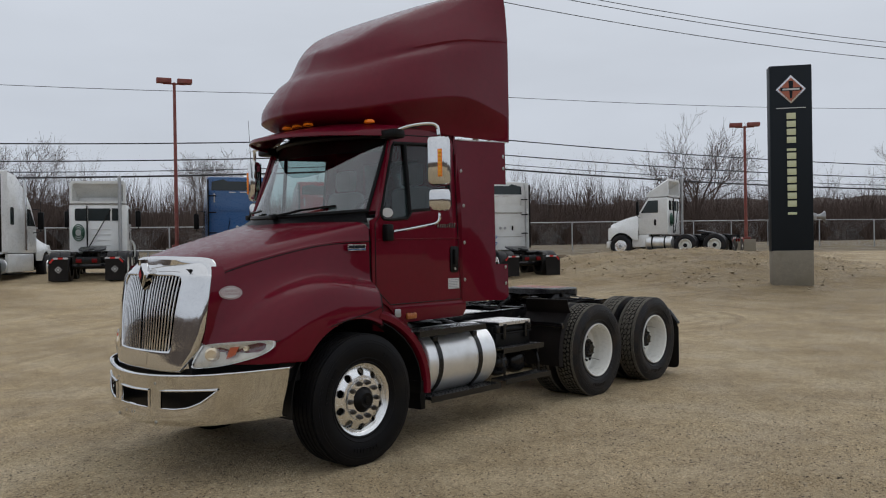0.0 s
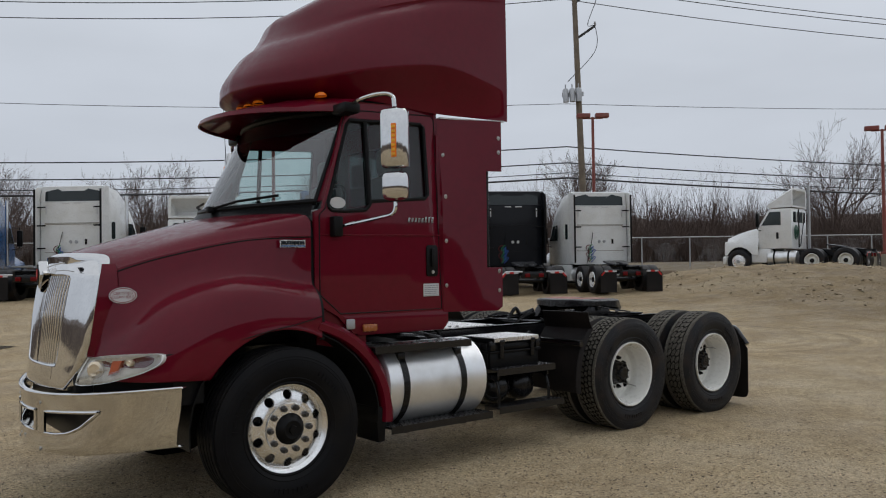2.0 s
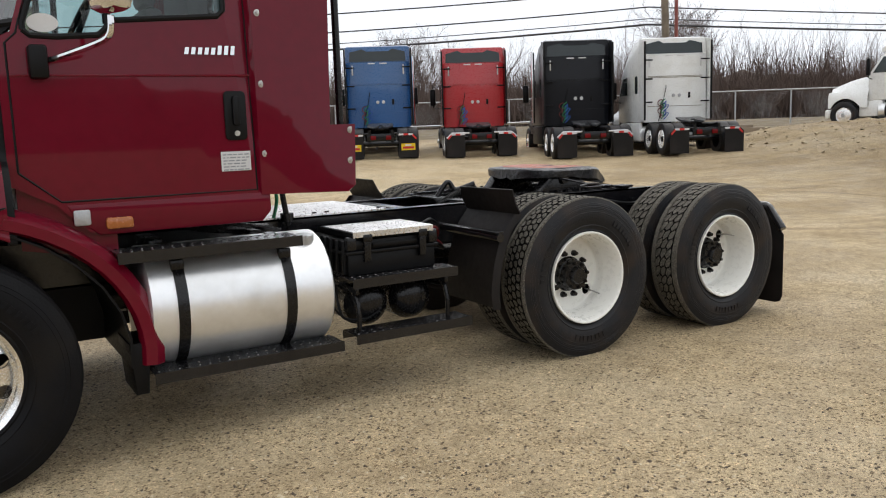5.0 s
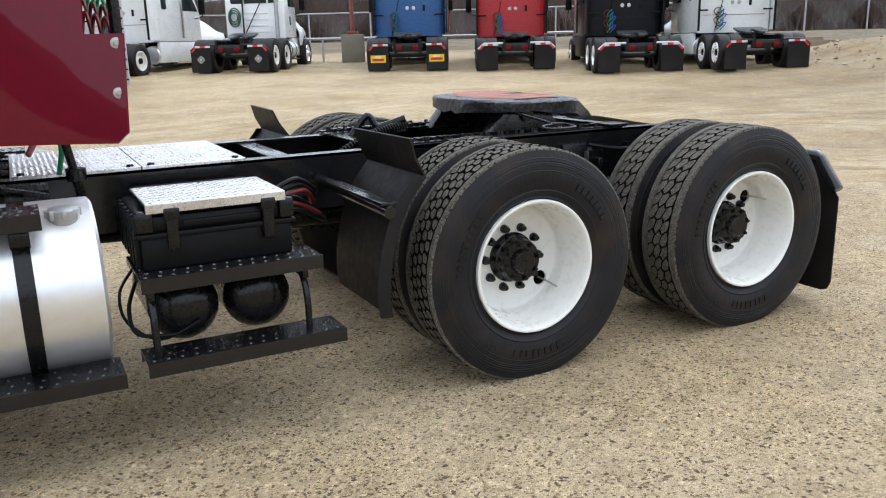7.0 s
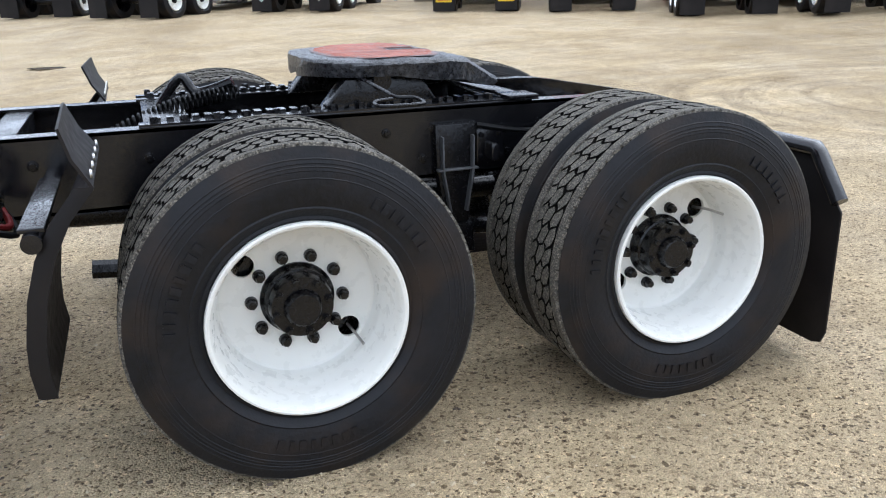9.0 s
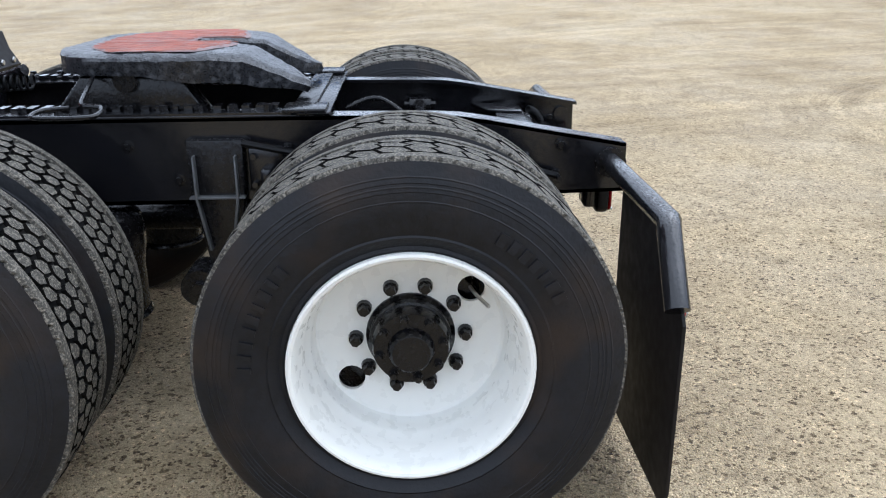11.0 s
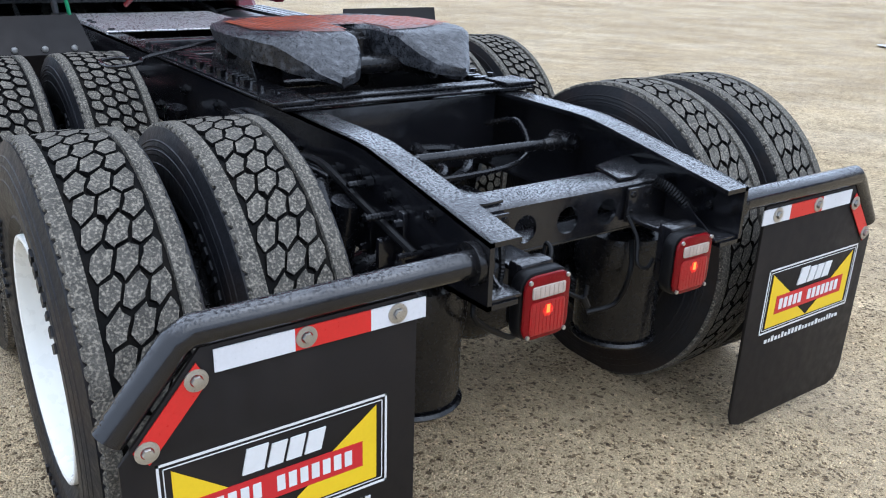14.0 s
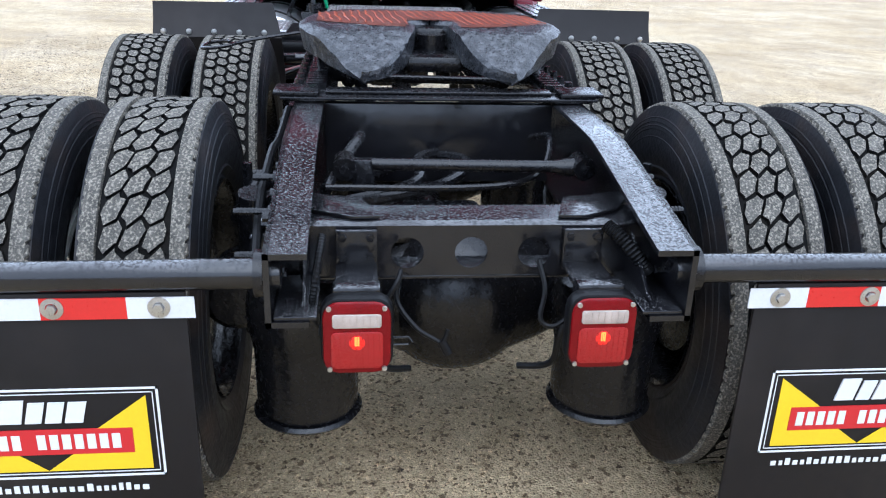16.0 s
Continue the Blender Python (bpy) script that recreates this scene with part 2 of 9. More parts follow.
SMEAR = surf("brown_grease_smear", (0.11, 0.030, 0.019), 0.35, 0, 0.5, 14, bump=0.6, bscale=60, dirt=(0.025, 0.018, 0.017), dirt_amt=0.7, dirt_scale=22)
# its pale grey dirt patches paint the wet sky glints into the colour
GREASYIRON = drops(surf("greasy_black_iron", (0.014, 0.015, 0.018), 0.30, 0, 0.5, 12, spec=0.5, bump=1.0, bscale=55, dirt=(0.10, 0.102, 0.11), dirt_amt=0.6, dirt_scale=40), 0.8, 90, 0.4)
HOSERED = surf("red_hose", (0.11, 0.008, 0.008), 0.4, 0, 0.1, 8)
HOSEGREEN = surf("green_hose", (0.015, 0.22, 0.09), 0.4, 0, 0.1, 8)
HOSEBLUE = surf("blue_hose", (0.02, 0.08, 0.35), 0.4, 0, 0.1, 8)
WHITEPAINT = surf("white_truck_paint", (0.74, 0.75, 0.74), 0.3, 0, 0.05, 1.5, coat=0.7, dirt=(0.5, 0.48, 0.42), dirt_amt=0.25)
BLUEPAINT = surf("blue_truck_paint", (0.012, 0.085, 0.25), 0.3, 0, 0.08, 1.5, coat=0.8)
REDPAINT = surf("red_truck_paint", (0.40, 0.012, 0.018), 0.3, 0, 0.08, 1.5, coat=0.8)
DARKPAINT = surf("black_truck_paint", (0.006, 0.007, 0.010), 0.35, 0, 0.1, 1.5, coat=0.25, spec=0.15)
# dark windows; also the painted shade under the sleeper roofs' rear edge
GLASSANDSHADE = surf("dark_glass_and_shade", (0.02, 0.028, 0.03), 0.06, 0, 0.1, 3)
CONCRETE = surf("weathered_concrete", (0.23, 0.205, 0.16), 0.85, 0, 0.18, 2, bump=0.5, bscale=40, dirt=(0.16, 0.14, 0.1), dirt_amt=0.6, dirt_scale=2)
SIGNBLACK = surf("dark_sign_panel", (0.009, 0.013, 0.018), 0.5, 0, 0.08, 1, spec=0.2)
SIGNLETTER = surf("pale_yellow_letters", (0.62, 0.64, 0.42), 0.5, 0, 0.06, 5)
SIGNSILVER = surf("silver_trim", (0.6, 0.6, 0.62), 0.25, 0.9, 0.1, 5)
SIGNORANGE = surf("orange_emblem", (0.40, 0.12, 0.07), 0.45, 0, 0.08, 5)
POLERED = surf("rust_red_pole_paint", (0.20, 0.045, 0.035), 0.55, 0, 0.2, 3, dirt=(0.28, 0.16, 0.12), dirt_amt=0.4)
POLEWOOD = surf("weathered_pole_wood", (0.17, 0.14, 0.105), 0.85, 0, 0.3, 2.5, bump=0.5, bscale=30)
GALV = surf("galvanised_steel", (0.42, 0.43, 0.44), 0.45, 0.7, 0.15, 8)
WIRE = surf("dark_cable", (0.03, 0.03, 0.033), 0.6, 0, 0.1, 5)
BARK = surf("grey_brown_bark", (0.105, 0.077, 0.066), 0.9, 0, 0.35, 0.6, spec=0.2)
TIMBER = surf("weathered_timber", (0.20, 0.155, 0.11), 0.85, 0, 0.3, 2, bump=0.4, bscale=30)

# ---- mesh tools ----


def part(name, bm, material, parent=None, label="", smooth=True):
    """One bmesh as one mesh object, under a thing or a part; smooth: shade smooth except at sharp edges."""
    me = bpy.data.meshes.new(name)
    if bm.faces:
        bmesh.ops.recalc_face_normals(bm, faces=bm.faces)
    if smooth:
        for f in bm.faces:
            f.smooth = True
        for ed in bm.edges:
            if len(ed.link_faces) == 2 and ed.calc_face_angle(0) > 0.62:
                ed.smooth = False
    bm.to_mesh(me)
    bm.free()
    me.materials.append(material)
    ob = new(name, me)
    if parent:
        ob.parent = parent
    if label:
        tagged(ob, label)
    return ob


def pieces(name, bm, material, parent, smooth=True):
    """Each loose piece of a bmesh as a part of its own."""
    left = set(bm.verts)
    groups = []
    while left:
        stack, isl = [left.pop()], []
        while stack:
            v = stack.pop()
            isl.append(v)
            for ed in v.link_edges:
                o = ed.other_vert(v)
                if o in left:
                    left.remove(o)
                    stack.append(o)
        groups.append(isl)
    groups.sort(key=lambda isl: min(tuple(round(c, 4) for c in v.co) for v in isl))
    made = []
    for isl in groups:
        b2, tr, seen = bmesh.new(), {}, set()
        for v in isl:
            tr[v] = b2.verts.new(v.co)
        for v in isl:
            for f in v.link_faces:
                if f not in seen:
                    seen.add(f)
                    b2.faces.new([tr[q] for q in f.verts])
        made.append(part(name, b2, material, parent, smooth=smooth))
    bm.free()
    return made


def again(name, ob, parent, m, label=""):
    """A further part on the same mesh."""
    o = new(name, ob.data)
    o.parent = parent
    o.matrix_basis = m
    if label:
        tagged(o, label)
    return o


def thing(name, label, category, group="", m=None):
    ob = new(name)
    ob.empty_display_size = 0.2
    tagged(ob, label, category, group)
    if m is not None:
        ob.matrix_basis = m
    return ob


def box(bm, x0, x1, y0, y1, z0, z1, bev=0.0, m=None):
    made = bmesh.ops.create_cube(bm, size=1)["verts"]
    for v in made:
        v.co = Vector((x0 + (v.co.x + 0.5) * (x1 - x0), y0 + (v.co.y + 0.5) * (y1 - y0), z0 + (v.co.z + 0.5) * (z1 - z0)))
    if m is not None:
        for v in made:
            v.co = m @ v.co
    if bev:
        eds = list({ed for v in made for ed in v.link_edges})
        bmesh.ops.bevel(bm, geom=eds, offset=bev, segments=2, profile=0.5, affect="EDGES")
    return bm


def prism(bm, pts, a, b, axis="y", bev=0.0):
    """An outline of (u, v) drawn in the plane across the axis (y: x,z; x: y,z; z: x,y), from a to b along it."""
    def at(u, v, w):
        return {"y": (u, w, v), "x": (w, u, v), "z": (u, v, w)}[axis]
    lo = [bm.verts.new(at(u, v, a)) for u, v in pts]
    hi = [bm.verts.new(at(u, v, b)) for u, v in pts]
    k = len(pts)
    fs = [bm.faces.new(lo), bm.faces.new(hi[::-1])]
    for i in range(k):
        fs.append(bm.faces.new((lo[i], hi[i], hi[(i + 1) % k], lo[(i + 1) % k])))
    if bev:
        eds = list({ed for f in fs[:2] for ed in f.edges})
        bmesh.ops.bevel(bm, geom=eds, offset=bev, segments=2, profile=0.5, affect="EDGES")
    return bm


def cyl(bm, a, b, r, r2=None, seg=16, caps=True):
    """A round bar from a to b."""
    a, b = Vector(a), Vector(b)
    r2 = r if r2 is None else r2
    d = (b - a).normalized()
    u = d.orthogonal().normalized()
    w = d.cross(u)
    rings = []
    for c, rr in ((a, r), (b, r2)):
        rings.append([bm.verts.new(c + rr * (math.cos(t) * u + math.sin(t) * w)) for t in (2 * math.pi * i / seg for i in range(seg))])
    for i in range(seg):
        bm.faces.new((rings[0][i], rings[0][(i + 1) % seg], rings[1][(i + 1) % seg], rings[1][i]))
    if caps:
        bm.faces.new(rings[0][::-1])
        bm.faces.new(rings[1])
    return bm


def tube(bm, pts, r, seg=8, caps=True):
    """A round bar along a line of points, with mitred corners."""
    pts = [Vector(p) for p in pts]
    rings = []
    u = None
    for i, p in enumerate(pts):
        d = (pts[min(i + 1, len(pts) - 1)] - pts[max(i - 1, 0)]).normalized()
        u = (u - d * u.dot(d)).normalized() if u and (u - d * u.dot(d)).length > 1e-4 else d.orthogonal().normalized()
        w = d.cross(u)
        rings.append([bm.verts.new(p + r * (math.cos(t) * u + math.sin(t) * w)) for t in (2 * math.pi * k / seg for k in range(seg))])
    for a, b in zip(rings, rings[1:]):
        for k in range(seg):
            bm.faces.new((a[k], a[(k + 1) % seg], b[(k + 1) % seg], b[k]))
    if caps:
        bm.faces.new(rings[0][::-1])
        bm.faces.new(rings[-1])
    return bm


def curve(pts, n=8):
    """A smooth line through the points."""
    pts = [Vector(p) for p in pts]
    out = []
    for i in range(len(pts) - 1):
        p0, p1, p2, p3 = pts[max(i - 1, 0)], pts[i], pts[i + 1], pts[min(i + 2, len(pts) - 1)]
        for k in range(n):
            t = k / n
            out.append(0.5 * ((2 * p1) + (p2 - p0) * t + (2 * p0 - 5 * p1 + 4 * p2 - p3) * t * t + (3 * p1 - p0 - 3 * p2 + p3) * t ** 3))
    return out + [pts[-1]]


def lathe(bm, prof, centre=(0, 0, 0), seg=48, axis="y"):
    """A profile of (radius, along) turned round an axis through centre; it stays open at the ends unless the radius is nought there."""
    c = Vector(centre)
    rings = []
    for r, w in prof:
        if r < 1e-5:
            rings.append([bm.verts.new(c + Vector({"y": (0, w, 0), "z": (0, 0, w), "x": (w, 0, 0)}[axis]))])
            continue
        ring = []
        for i in range(seg):
            t = 2 * math.pi * i / seg
            p = {"y": (r * math.cos(t), w, r * math.sin(t)), "z": (r * math.cos(t), r * math.sin(t), w), "x": (w, r * math.cos(t), r * math.sin(t))}[axis]
            ring.append(bm.verts.new(c + Vector(p)))
        rings.append(ring)
    for a, b in zip(rings, rings[1:]):
        for i in range(seg):
            j = (i + 1) % seg
            if len(a) == 1 and len(b) == 1:
                continue
            if len(a) == 1:
                bm.faces.new((a[0], b[i], b[j]))
            elif len(b) == 1:
                bm.faces.new((a[i], a[j], b[0]))
            else:
                bm.faces.new((a[i], a[j], b[j], b[i]))
    return bm


def grid(bm, rows, thick=0.0):
    """A sheet through rows of points; thick: given a second skin, that far inwards along the normal."""
    vs = [[bm.verts.new(p) for p in row] for row in rows]
    fs = []
    for a, b in zip(vs, vs[1:]):
        for i in range(len(a) - 1):
            try:
                fs.append(bm.faces.new((a[i], a[i + 1], b[i + 1], b[i])))
            except ValueError:
                pass
    if thick:
        bmesh.ops.recalc_face_normals(bm, faces=fs)
        bmesh.ops.solidify(bm, geom=fs, thickness=thick)
    return bm


def smoothed(rows, nu=3, nv=3):
    """Rows of points made finer both ways with smooth lines."""
    fine = [curve(r, nu) for r in rows]
    cols = [curve([r[i] for r in fine], nv) for i in range(len(fine[0]))]
    return [[cols[i][k] for i in range(len(cols))] for k in range(len(cols[0]))]


def shell(bm, outline, y, thick, axis="y"):
    """A thin flat plate of an outline."""
    return prism(bm, outline, y, y + thick, axis)


def rnd_rect(w, h, r, n=4, cx=0.0, cy=0.0):
    out = []
    for sx, sy, a0 in ((1, 1, 0), (-1, 1, 90), (-1, -1, 180), (1, -1, 270)):
        for i in range(n + 1):
            a = radians(a0 + 90 * i / n)
            out.append((cx + sx * (w / 2 - r) + r * math.cos(a), cy + sy * (h / 2 - r) + r * math.sin(a)))
    return out


def writing(name, text, size, m, material, parent, label=""):
    """Raised lettering in the built-in font, as a mesh."""
    cu = bpy.data.curves.new(name, "FONT")
    cu.body, cu.size, cu.extrude, cu.align_x, cu.align_y = text, size, 0.0008, "CENTER", "CENTER"
    tmp = bpy.data.objects.new(name, cu)
    scene.collection.objects.link(tmp)
    me = bpy.data.meshes.new_from_object(tmp.evaluated_get(bpy.context.evaluated_depsgraph_get()))
    bpy.data.objects.remove(tmp)
    bpy.data.curves.remove(cu)
    me.materials.clear()
    me.materials.append(material)
    ob = new(name, me)
    ob.parent = parent
    ob.matrix_basis = m
    if label:
        tagged(ob, label)
    return ob

# ---- the ground: a gravel yard that rises gently towards the fence ----


def soft(v, k):
    return k * math.log1p(math.exp(min(50, v / k)))


def dip(x):
    """The yard falls a little towards the tractor's nose."""
    u = min(1.0, max(0.0, (2.6 - x) / 2.6))
    return -0.055 * u * u * (3 - 2 * u)


def rise(x, y):
    s = 0.6 * x + 0.8 * y
    z = dip(x) + 0.043 * (soft(s - 10, 2.5) - soft(s - 48, 4.0)) + 0.18 / ((1 + math.exp(min(40.0, (x - 11) / 1.6))) * (1 + math.exp(max(-40.0, min(40.0, (15.5 - s) / 1.6)))))
    # the spoil mound between the parked row and the sign
    d = ((x - 26.4) * 0.89 + (y - 8.4) * 0.45) / 5.6, (-(x - 26.4) * 0.45 + (y - 8.4) * 0.89) / 5.6
    r2 = d[0] ** 2 + d[1] ** 2
    heap = 1 / (1 + r2 ** 2.2)
    z += heap * (0.78 + 0.30 * noise.noise((x * 0.45, y * 0.45, 3.1)) + 0.16 * noise.noise((x * 1.3, y * 1.3, 7.7)))
    return z + 0.02 * noise.noise((x * 0.25, y * 0.25, 0)) * min(1, max(0, (abs(y) + abs(x) - 8) / 8))


def gravel():
    m = bpy.data.materials.new("wet_gravel")
    m.use_nodes = True
    n, l = m.node_tree.nodes, m.node_tree.links
    p = n["Principled BSDF"]
    co = n.new("ShaderNodeTexCoord")

    def tex(kind, scale, detail=4.0):
        t = n.new(kind)
        t.inputs["Scale"].default_value = scale
        if kind == "ShaderNodeTexNoise":
            t.inputs["Detail"].default_value = detail
        l.new(co.outputs["Object"], t.inputs["Vector"])
        return t

    def ramp(src, stops):
        r = n.new("ShaderNodeValToRGB")
        r.color_ramp.elements[0].position, r.color_ramp.elements[0].color = stops[0][0], (*stops[0][1], 1)
        r.color_ramp.elements[1].position, r.color_ramp.elements[1].color = stops[-1][0], (*stops[-1][1], 1)
        for pos, c in stops[1:-1]:
            r.color_ramp.elements.new(pos).color = (*c, 1)
        l.new(src, r.inputs[0])
        return r.outputs[0]

    def red(t):
        sc = n.new("ShaderNodeSeparateColor")
        l.new(t.outputs["Color"], sc.inputs[0])
        return sc.outputs[0]

    def mix(kind, fac, a, b):
        x = n.new("ShaderNodeMix")
        x.data_type, x.blend_type = "RGBA", kind
        if isinstance(fac, float):
            x.inputs[0].default_value = fac
        else:
            l.new(fac, x.inputs[0])
        l.new(a, x.inputs[6])
        l.new(b, x.inputs[7])
        return x.outputs[2]

    sand = ramp(tex("ShaderNodeTexNoise", 0.4, 7).outputs[0], [(0.3, (0.39, 0.308, 0.188)), (0.5, (0.465, 0.374, 0.24)), (0.72, (0.53, 0.443, 0.30))])
    damp = ramp(tex("ShaderNodeTexNoise", 0.9, 9).outputs[0], [(0.38, (0.72, 0.69, 0.65)), (0.52, (0.97, 0.96, 0.95)), (0.62, (1.06, 1.05, 1.03))])
    base = mix("MULTIPLY", 0.45, sand, damp)
    # old wheel tracks: streaks along circles where lorries have turned
    for cx, cy, r0, r1, f, amount in ((11.9, 3.4, 0.7, 4.6, 4.6, 0.5), (13.0, -11.0, 15.0, 30.0, 3.4, 0.22)):
        sh = n.new("ShaderNodeVectorMath")
        sh.operation = "SUBTRACT"
        sh.inputs[1].default_value = (cx, cy, 0)
        l.new(co.outputs["Object"], sh.inputs[0])
        ln = n.new("ShaderNodeVectorMath")
        ln.operation = "LENGTH"
        l.new(sh.outputs[0], ln.inputs[0])
        cb = n.new("ShaderNodeCombineXYZ")
        l.new(ln.outputs["Value"], cb.inputs[0])
        st = n.new("ShaderNodeVectorMath")
        st.operation = "MULTIPLY_ADD"
        st.inputs[1].default_value = (0.06, 0.06, 0)
        l.new(sh.outputs[0], st.inputs[0])
        l.new(cb.outputs[0], st.inputs[2])
        tn = n.new("ShaderNodeTexNoise")
        tn.inputs["Scale"].default_value, tn.inputs["Detail"].default_value, tn.inputs["Roughness"].default_value = f, 3.0, 0.6
        l.new(st.outputs[0], tn.inputs["Vector"])
        ins, outs = n.new("ShaderNodeMapRange"), n.new("ShaderNodeMapRange")
        ins.inputs[1].default_value, ins.inputs[2].default_value, ins.inputs[4].default_value = r0, r0 + 0.8, amount
        outs.inputs[1].default_value, outs.inputs[2].default_value, outs.inputs[3].default_value, outs.inputs[4].default_value = r0 + (r1 - r0) * 0.55, r1, 1.0, 0.0
        l.new(ln.outputs["Value"], ins.inputs[0])
        l.new(ln.outputs["Value"], outs.inputs[0])
        mk = n.new("ShaderNodeMath")
        mk.operation = "MULTIPLY"
        l.new(ins.outputs[0], mk.inputs[0])
        l.new(outs.outputs[0], mk.inputs[1])
        base = mix("MULTIPLY", mk.outputs[0], base, ramp(tn.outputs[0], [(0.38, (0.50, 0.47, 0.43)), (0.46, (0.95, 0.945, 0.94)), (0.53, (1.02, 1.02, 1.01)), (0.60, (1.28, 1.26, 1.22))]))
    rough_ = ramp(tex("ShaderNodeTexNoise", 5.5, 10).outputs[0], [(0.34, (0.66, 0.64, 0.60)), (0.47, (0.97, 0.965, 0.96)), (0.55, (1.03, 1.03, 1.02)), (0.68, (1.2, 1.19, 1.17))])
    base = mix("MULTIPLY", 0.4, base, rough_)
    clump = ramp(tex("ShaderNodeTexNoise", 24, 7).outputs[0], [(0.34, (0.62, 0.59, 0.54)), (0.46, (0.93, 0.92, 0.90)), (0.56, (1.0, 1.0, 1.0)), (0.68, (1.14, 1.13, 1.1))])
    base = mix("MULTIPLY", 0.5, base, clump)
    # pebbles in the sand, some of them dark and wet
    v = tex("ShaderNodeTexVoronoi", 135)
    pebble = ramp(red(v), [(0.0, (0.22, 0.18, 0.14)), (0.10, (0.36, 0.31, 0.25)), (0.12, (0.80, 0.78, 0.74)), (0.5, (1.0, 0.99, 0.97)), (0.85, (1.12, 1.1, 1.06)), (1.0, (1.42, 1.4, 1.36))])
    patch = n.new("ShaderNodeMapRange")
    patch.inputs[1].default_value, patch.inputs[2].default_value, patch.inputs[3].default_value, patch.inputs[4].default_value = 0.4, 0.58, 0.65, 1.0
    l.new(tex("ShaderNodeTexNoise", 2.2, 5).outputs[0], patch.inputs[0])
    base = mix("MULTIPLY", patch.outputs[0], base, pebble)
    v2 = tex("ShaderNodeTexVoronoi", 72)
    big = ramp(red(v2), [(0.0, (0.16, 0.13, 0.10)), (0.05, (0.34, 0.29, 0.23)), (0.065, (1, 1, 1)), (0.91, (1.0, 1.0, 1.0)), (1.0, (1.5, 1.47, 1.45))])
    base = mix("MULTIPLY", 0.85, base, big)
    grit = ramp(tex("ShaderNodeTexNoise", 330, 2).outputs[0], [(0.3, (0.42, 0.40, 0.37)), (0.5, (1.0, 0.99, 0.98)), (0.72, (1.5, 1.48, 1.45))])
    base = mix("MULTIPLY", 0.9, base, grit)
    # damp earth on and around the mound, lighter ground before the parked row
    for cx, cy, r0, r1, tone in ((23.5, 5.5, 3.0, 13.0, (0.66, 0.64, 0.60)), (9.5, 12.0, 4.0, 14.0, (1.10, 1.10, 1.10))):
        sh = n.new("ShaderNodeVectorMath")
        sh.operation = "DISTANCE"
        sh.inputs[1].default_value = (cx, cy, 0)
        l.new(co.outputs["Object"], sh.inputs[0])
        mk = n.new("ShaderNodeMapRange")
        mk.inputs[1].default_value, mk.inputs[2].default_value, mk.inputs[3].default_value, mk.inputs[4].default_value = r0, r1, 1.0, 0.0
        l.new(sh.outputs["Value"], mk.inputs[0])
        flat = n.new("ShaderNodeRGB")
        flat.outputs[0].default_value = (*tone, 1)
        base = mix("MULTIPLY", mk.outputs[0], base, flat.outputs[0])
    # dead grass beyond the fence
    sep = n.new("ShaderNodeSeparateXYZ")
    l.new(co.outputs["Object"], sep.inputs[0])
    ma = n.new("ShaderNodeMath")
    ma.operation = "MULTIPLY_ADD"
    ma.inputs[1].default_value = 0.6
    mb = n.new("ShaderNodeMath")
    mb.operation = "MULTIPLY"
    mb.inputs[1].default_value = 0.8
    l.new(sep.outputs["Y"], mb.inputs[0])
    l.new(sep.outputs["X"], ma.inputs[0])
    l.new(mb.outputs[0], ma.inputs[2])
    wob = tex("ShaderNodeTexNoise", 0.3, 5)
    mw = n.new("ShaderNodeMath")
    mw.operation = "MULTIPLY_ADD"
    mw.inputs[1].default_value = 5.0
    l.new(wob.outputs[0], mw.inputs[0])
    l.new(ma.outputs[0], mw.inputs[2])
    far = n.new("ShaderNodeMapRange")
    far.inputs[1].default_value, far.inputs[2].default_value = 36.0, 38.5
    l.new(mw.outputs[0], far.inputs[0])
    grass = ramp(tex("ShaderNodeTexNoise", 0.9, 8).outputs[0], [(0.3, (0.10, 0.078, 0.045)), (0.5, (0.165, 0.125, 0.075)), (0.7, (0.21, 0.175, 0.10))])
    base = mix("MIX", far.outputs[0], base, grass)
    l.new(base, p.inputs["Base Color"])
    rr = n.new("ShaderNodeMapRange")
    rr.inputs[1].default_value, rr.inputs[2].default_value, rr.inputs[3].default_value, rr.inputs[4].default_value = 0.4, 0.65, 0.62, 0.95
    l.new(tex("ShaderNodeTexNoise", 1.3, 8).outputs[0], rr.inputs[0])
    l.new(rr.outputs[0], p.inputs["Roughness"])
    p.inputs["Specular IOR Level"].default_value = 0.3
    b1 = n.new("ShaderNodeBump")
    b1.inputs["Strength"].default_value, b1.inputs["Distance"].default_value = 1.0, 0.009
    l.new(v.outputs["Distance"], b1.inputs["Height"])
    b1.invert = True
    b2 = n.new("ShaderNodeBump")
    b2.inputs["Strength"].default_value, b2.inputs["Distance"].default_value = 0.2, 0.04
    l.new(tex("ShaderNodeTexNoise", 7, 6).outputs[0], b2.inputs["Height"])
    l.new(b1.outputs[0], b2.inputs["Normal"])
    l.new(b2.outputs[0], p.inputs["Normal"])
    return m


GRAVEL = gravel()


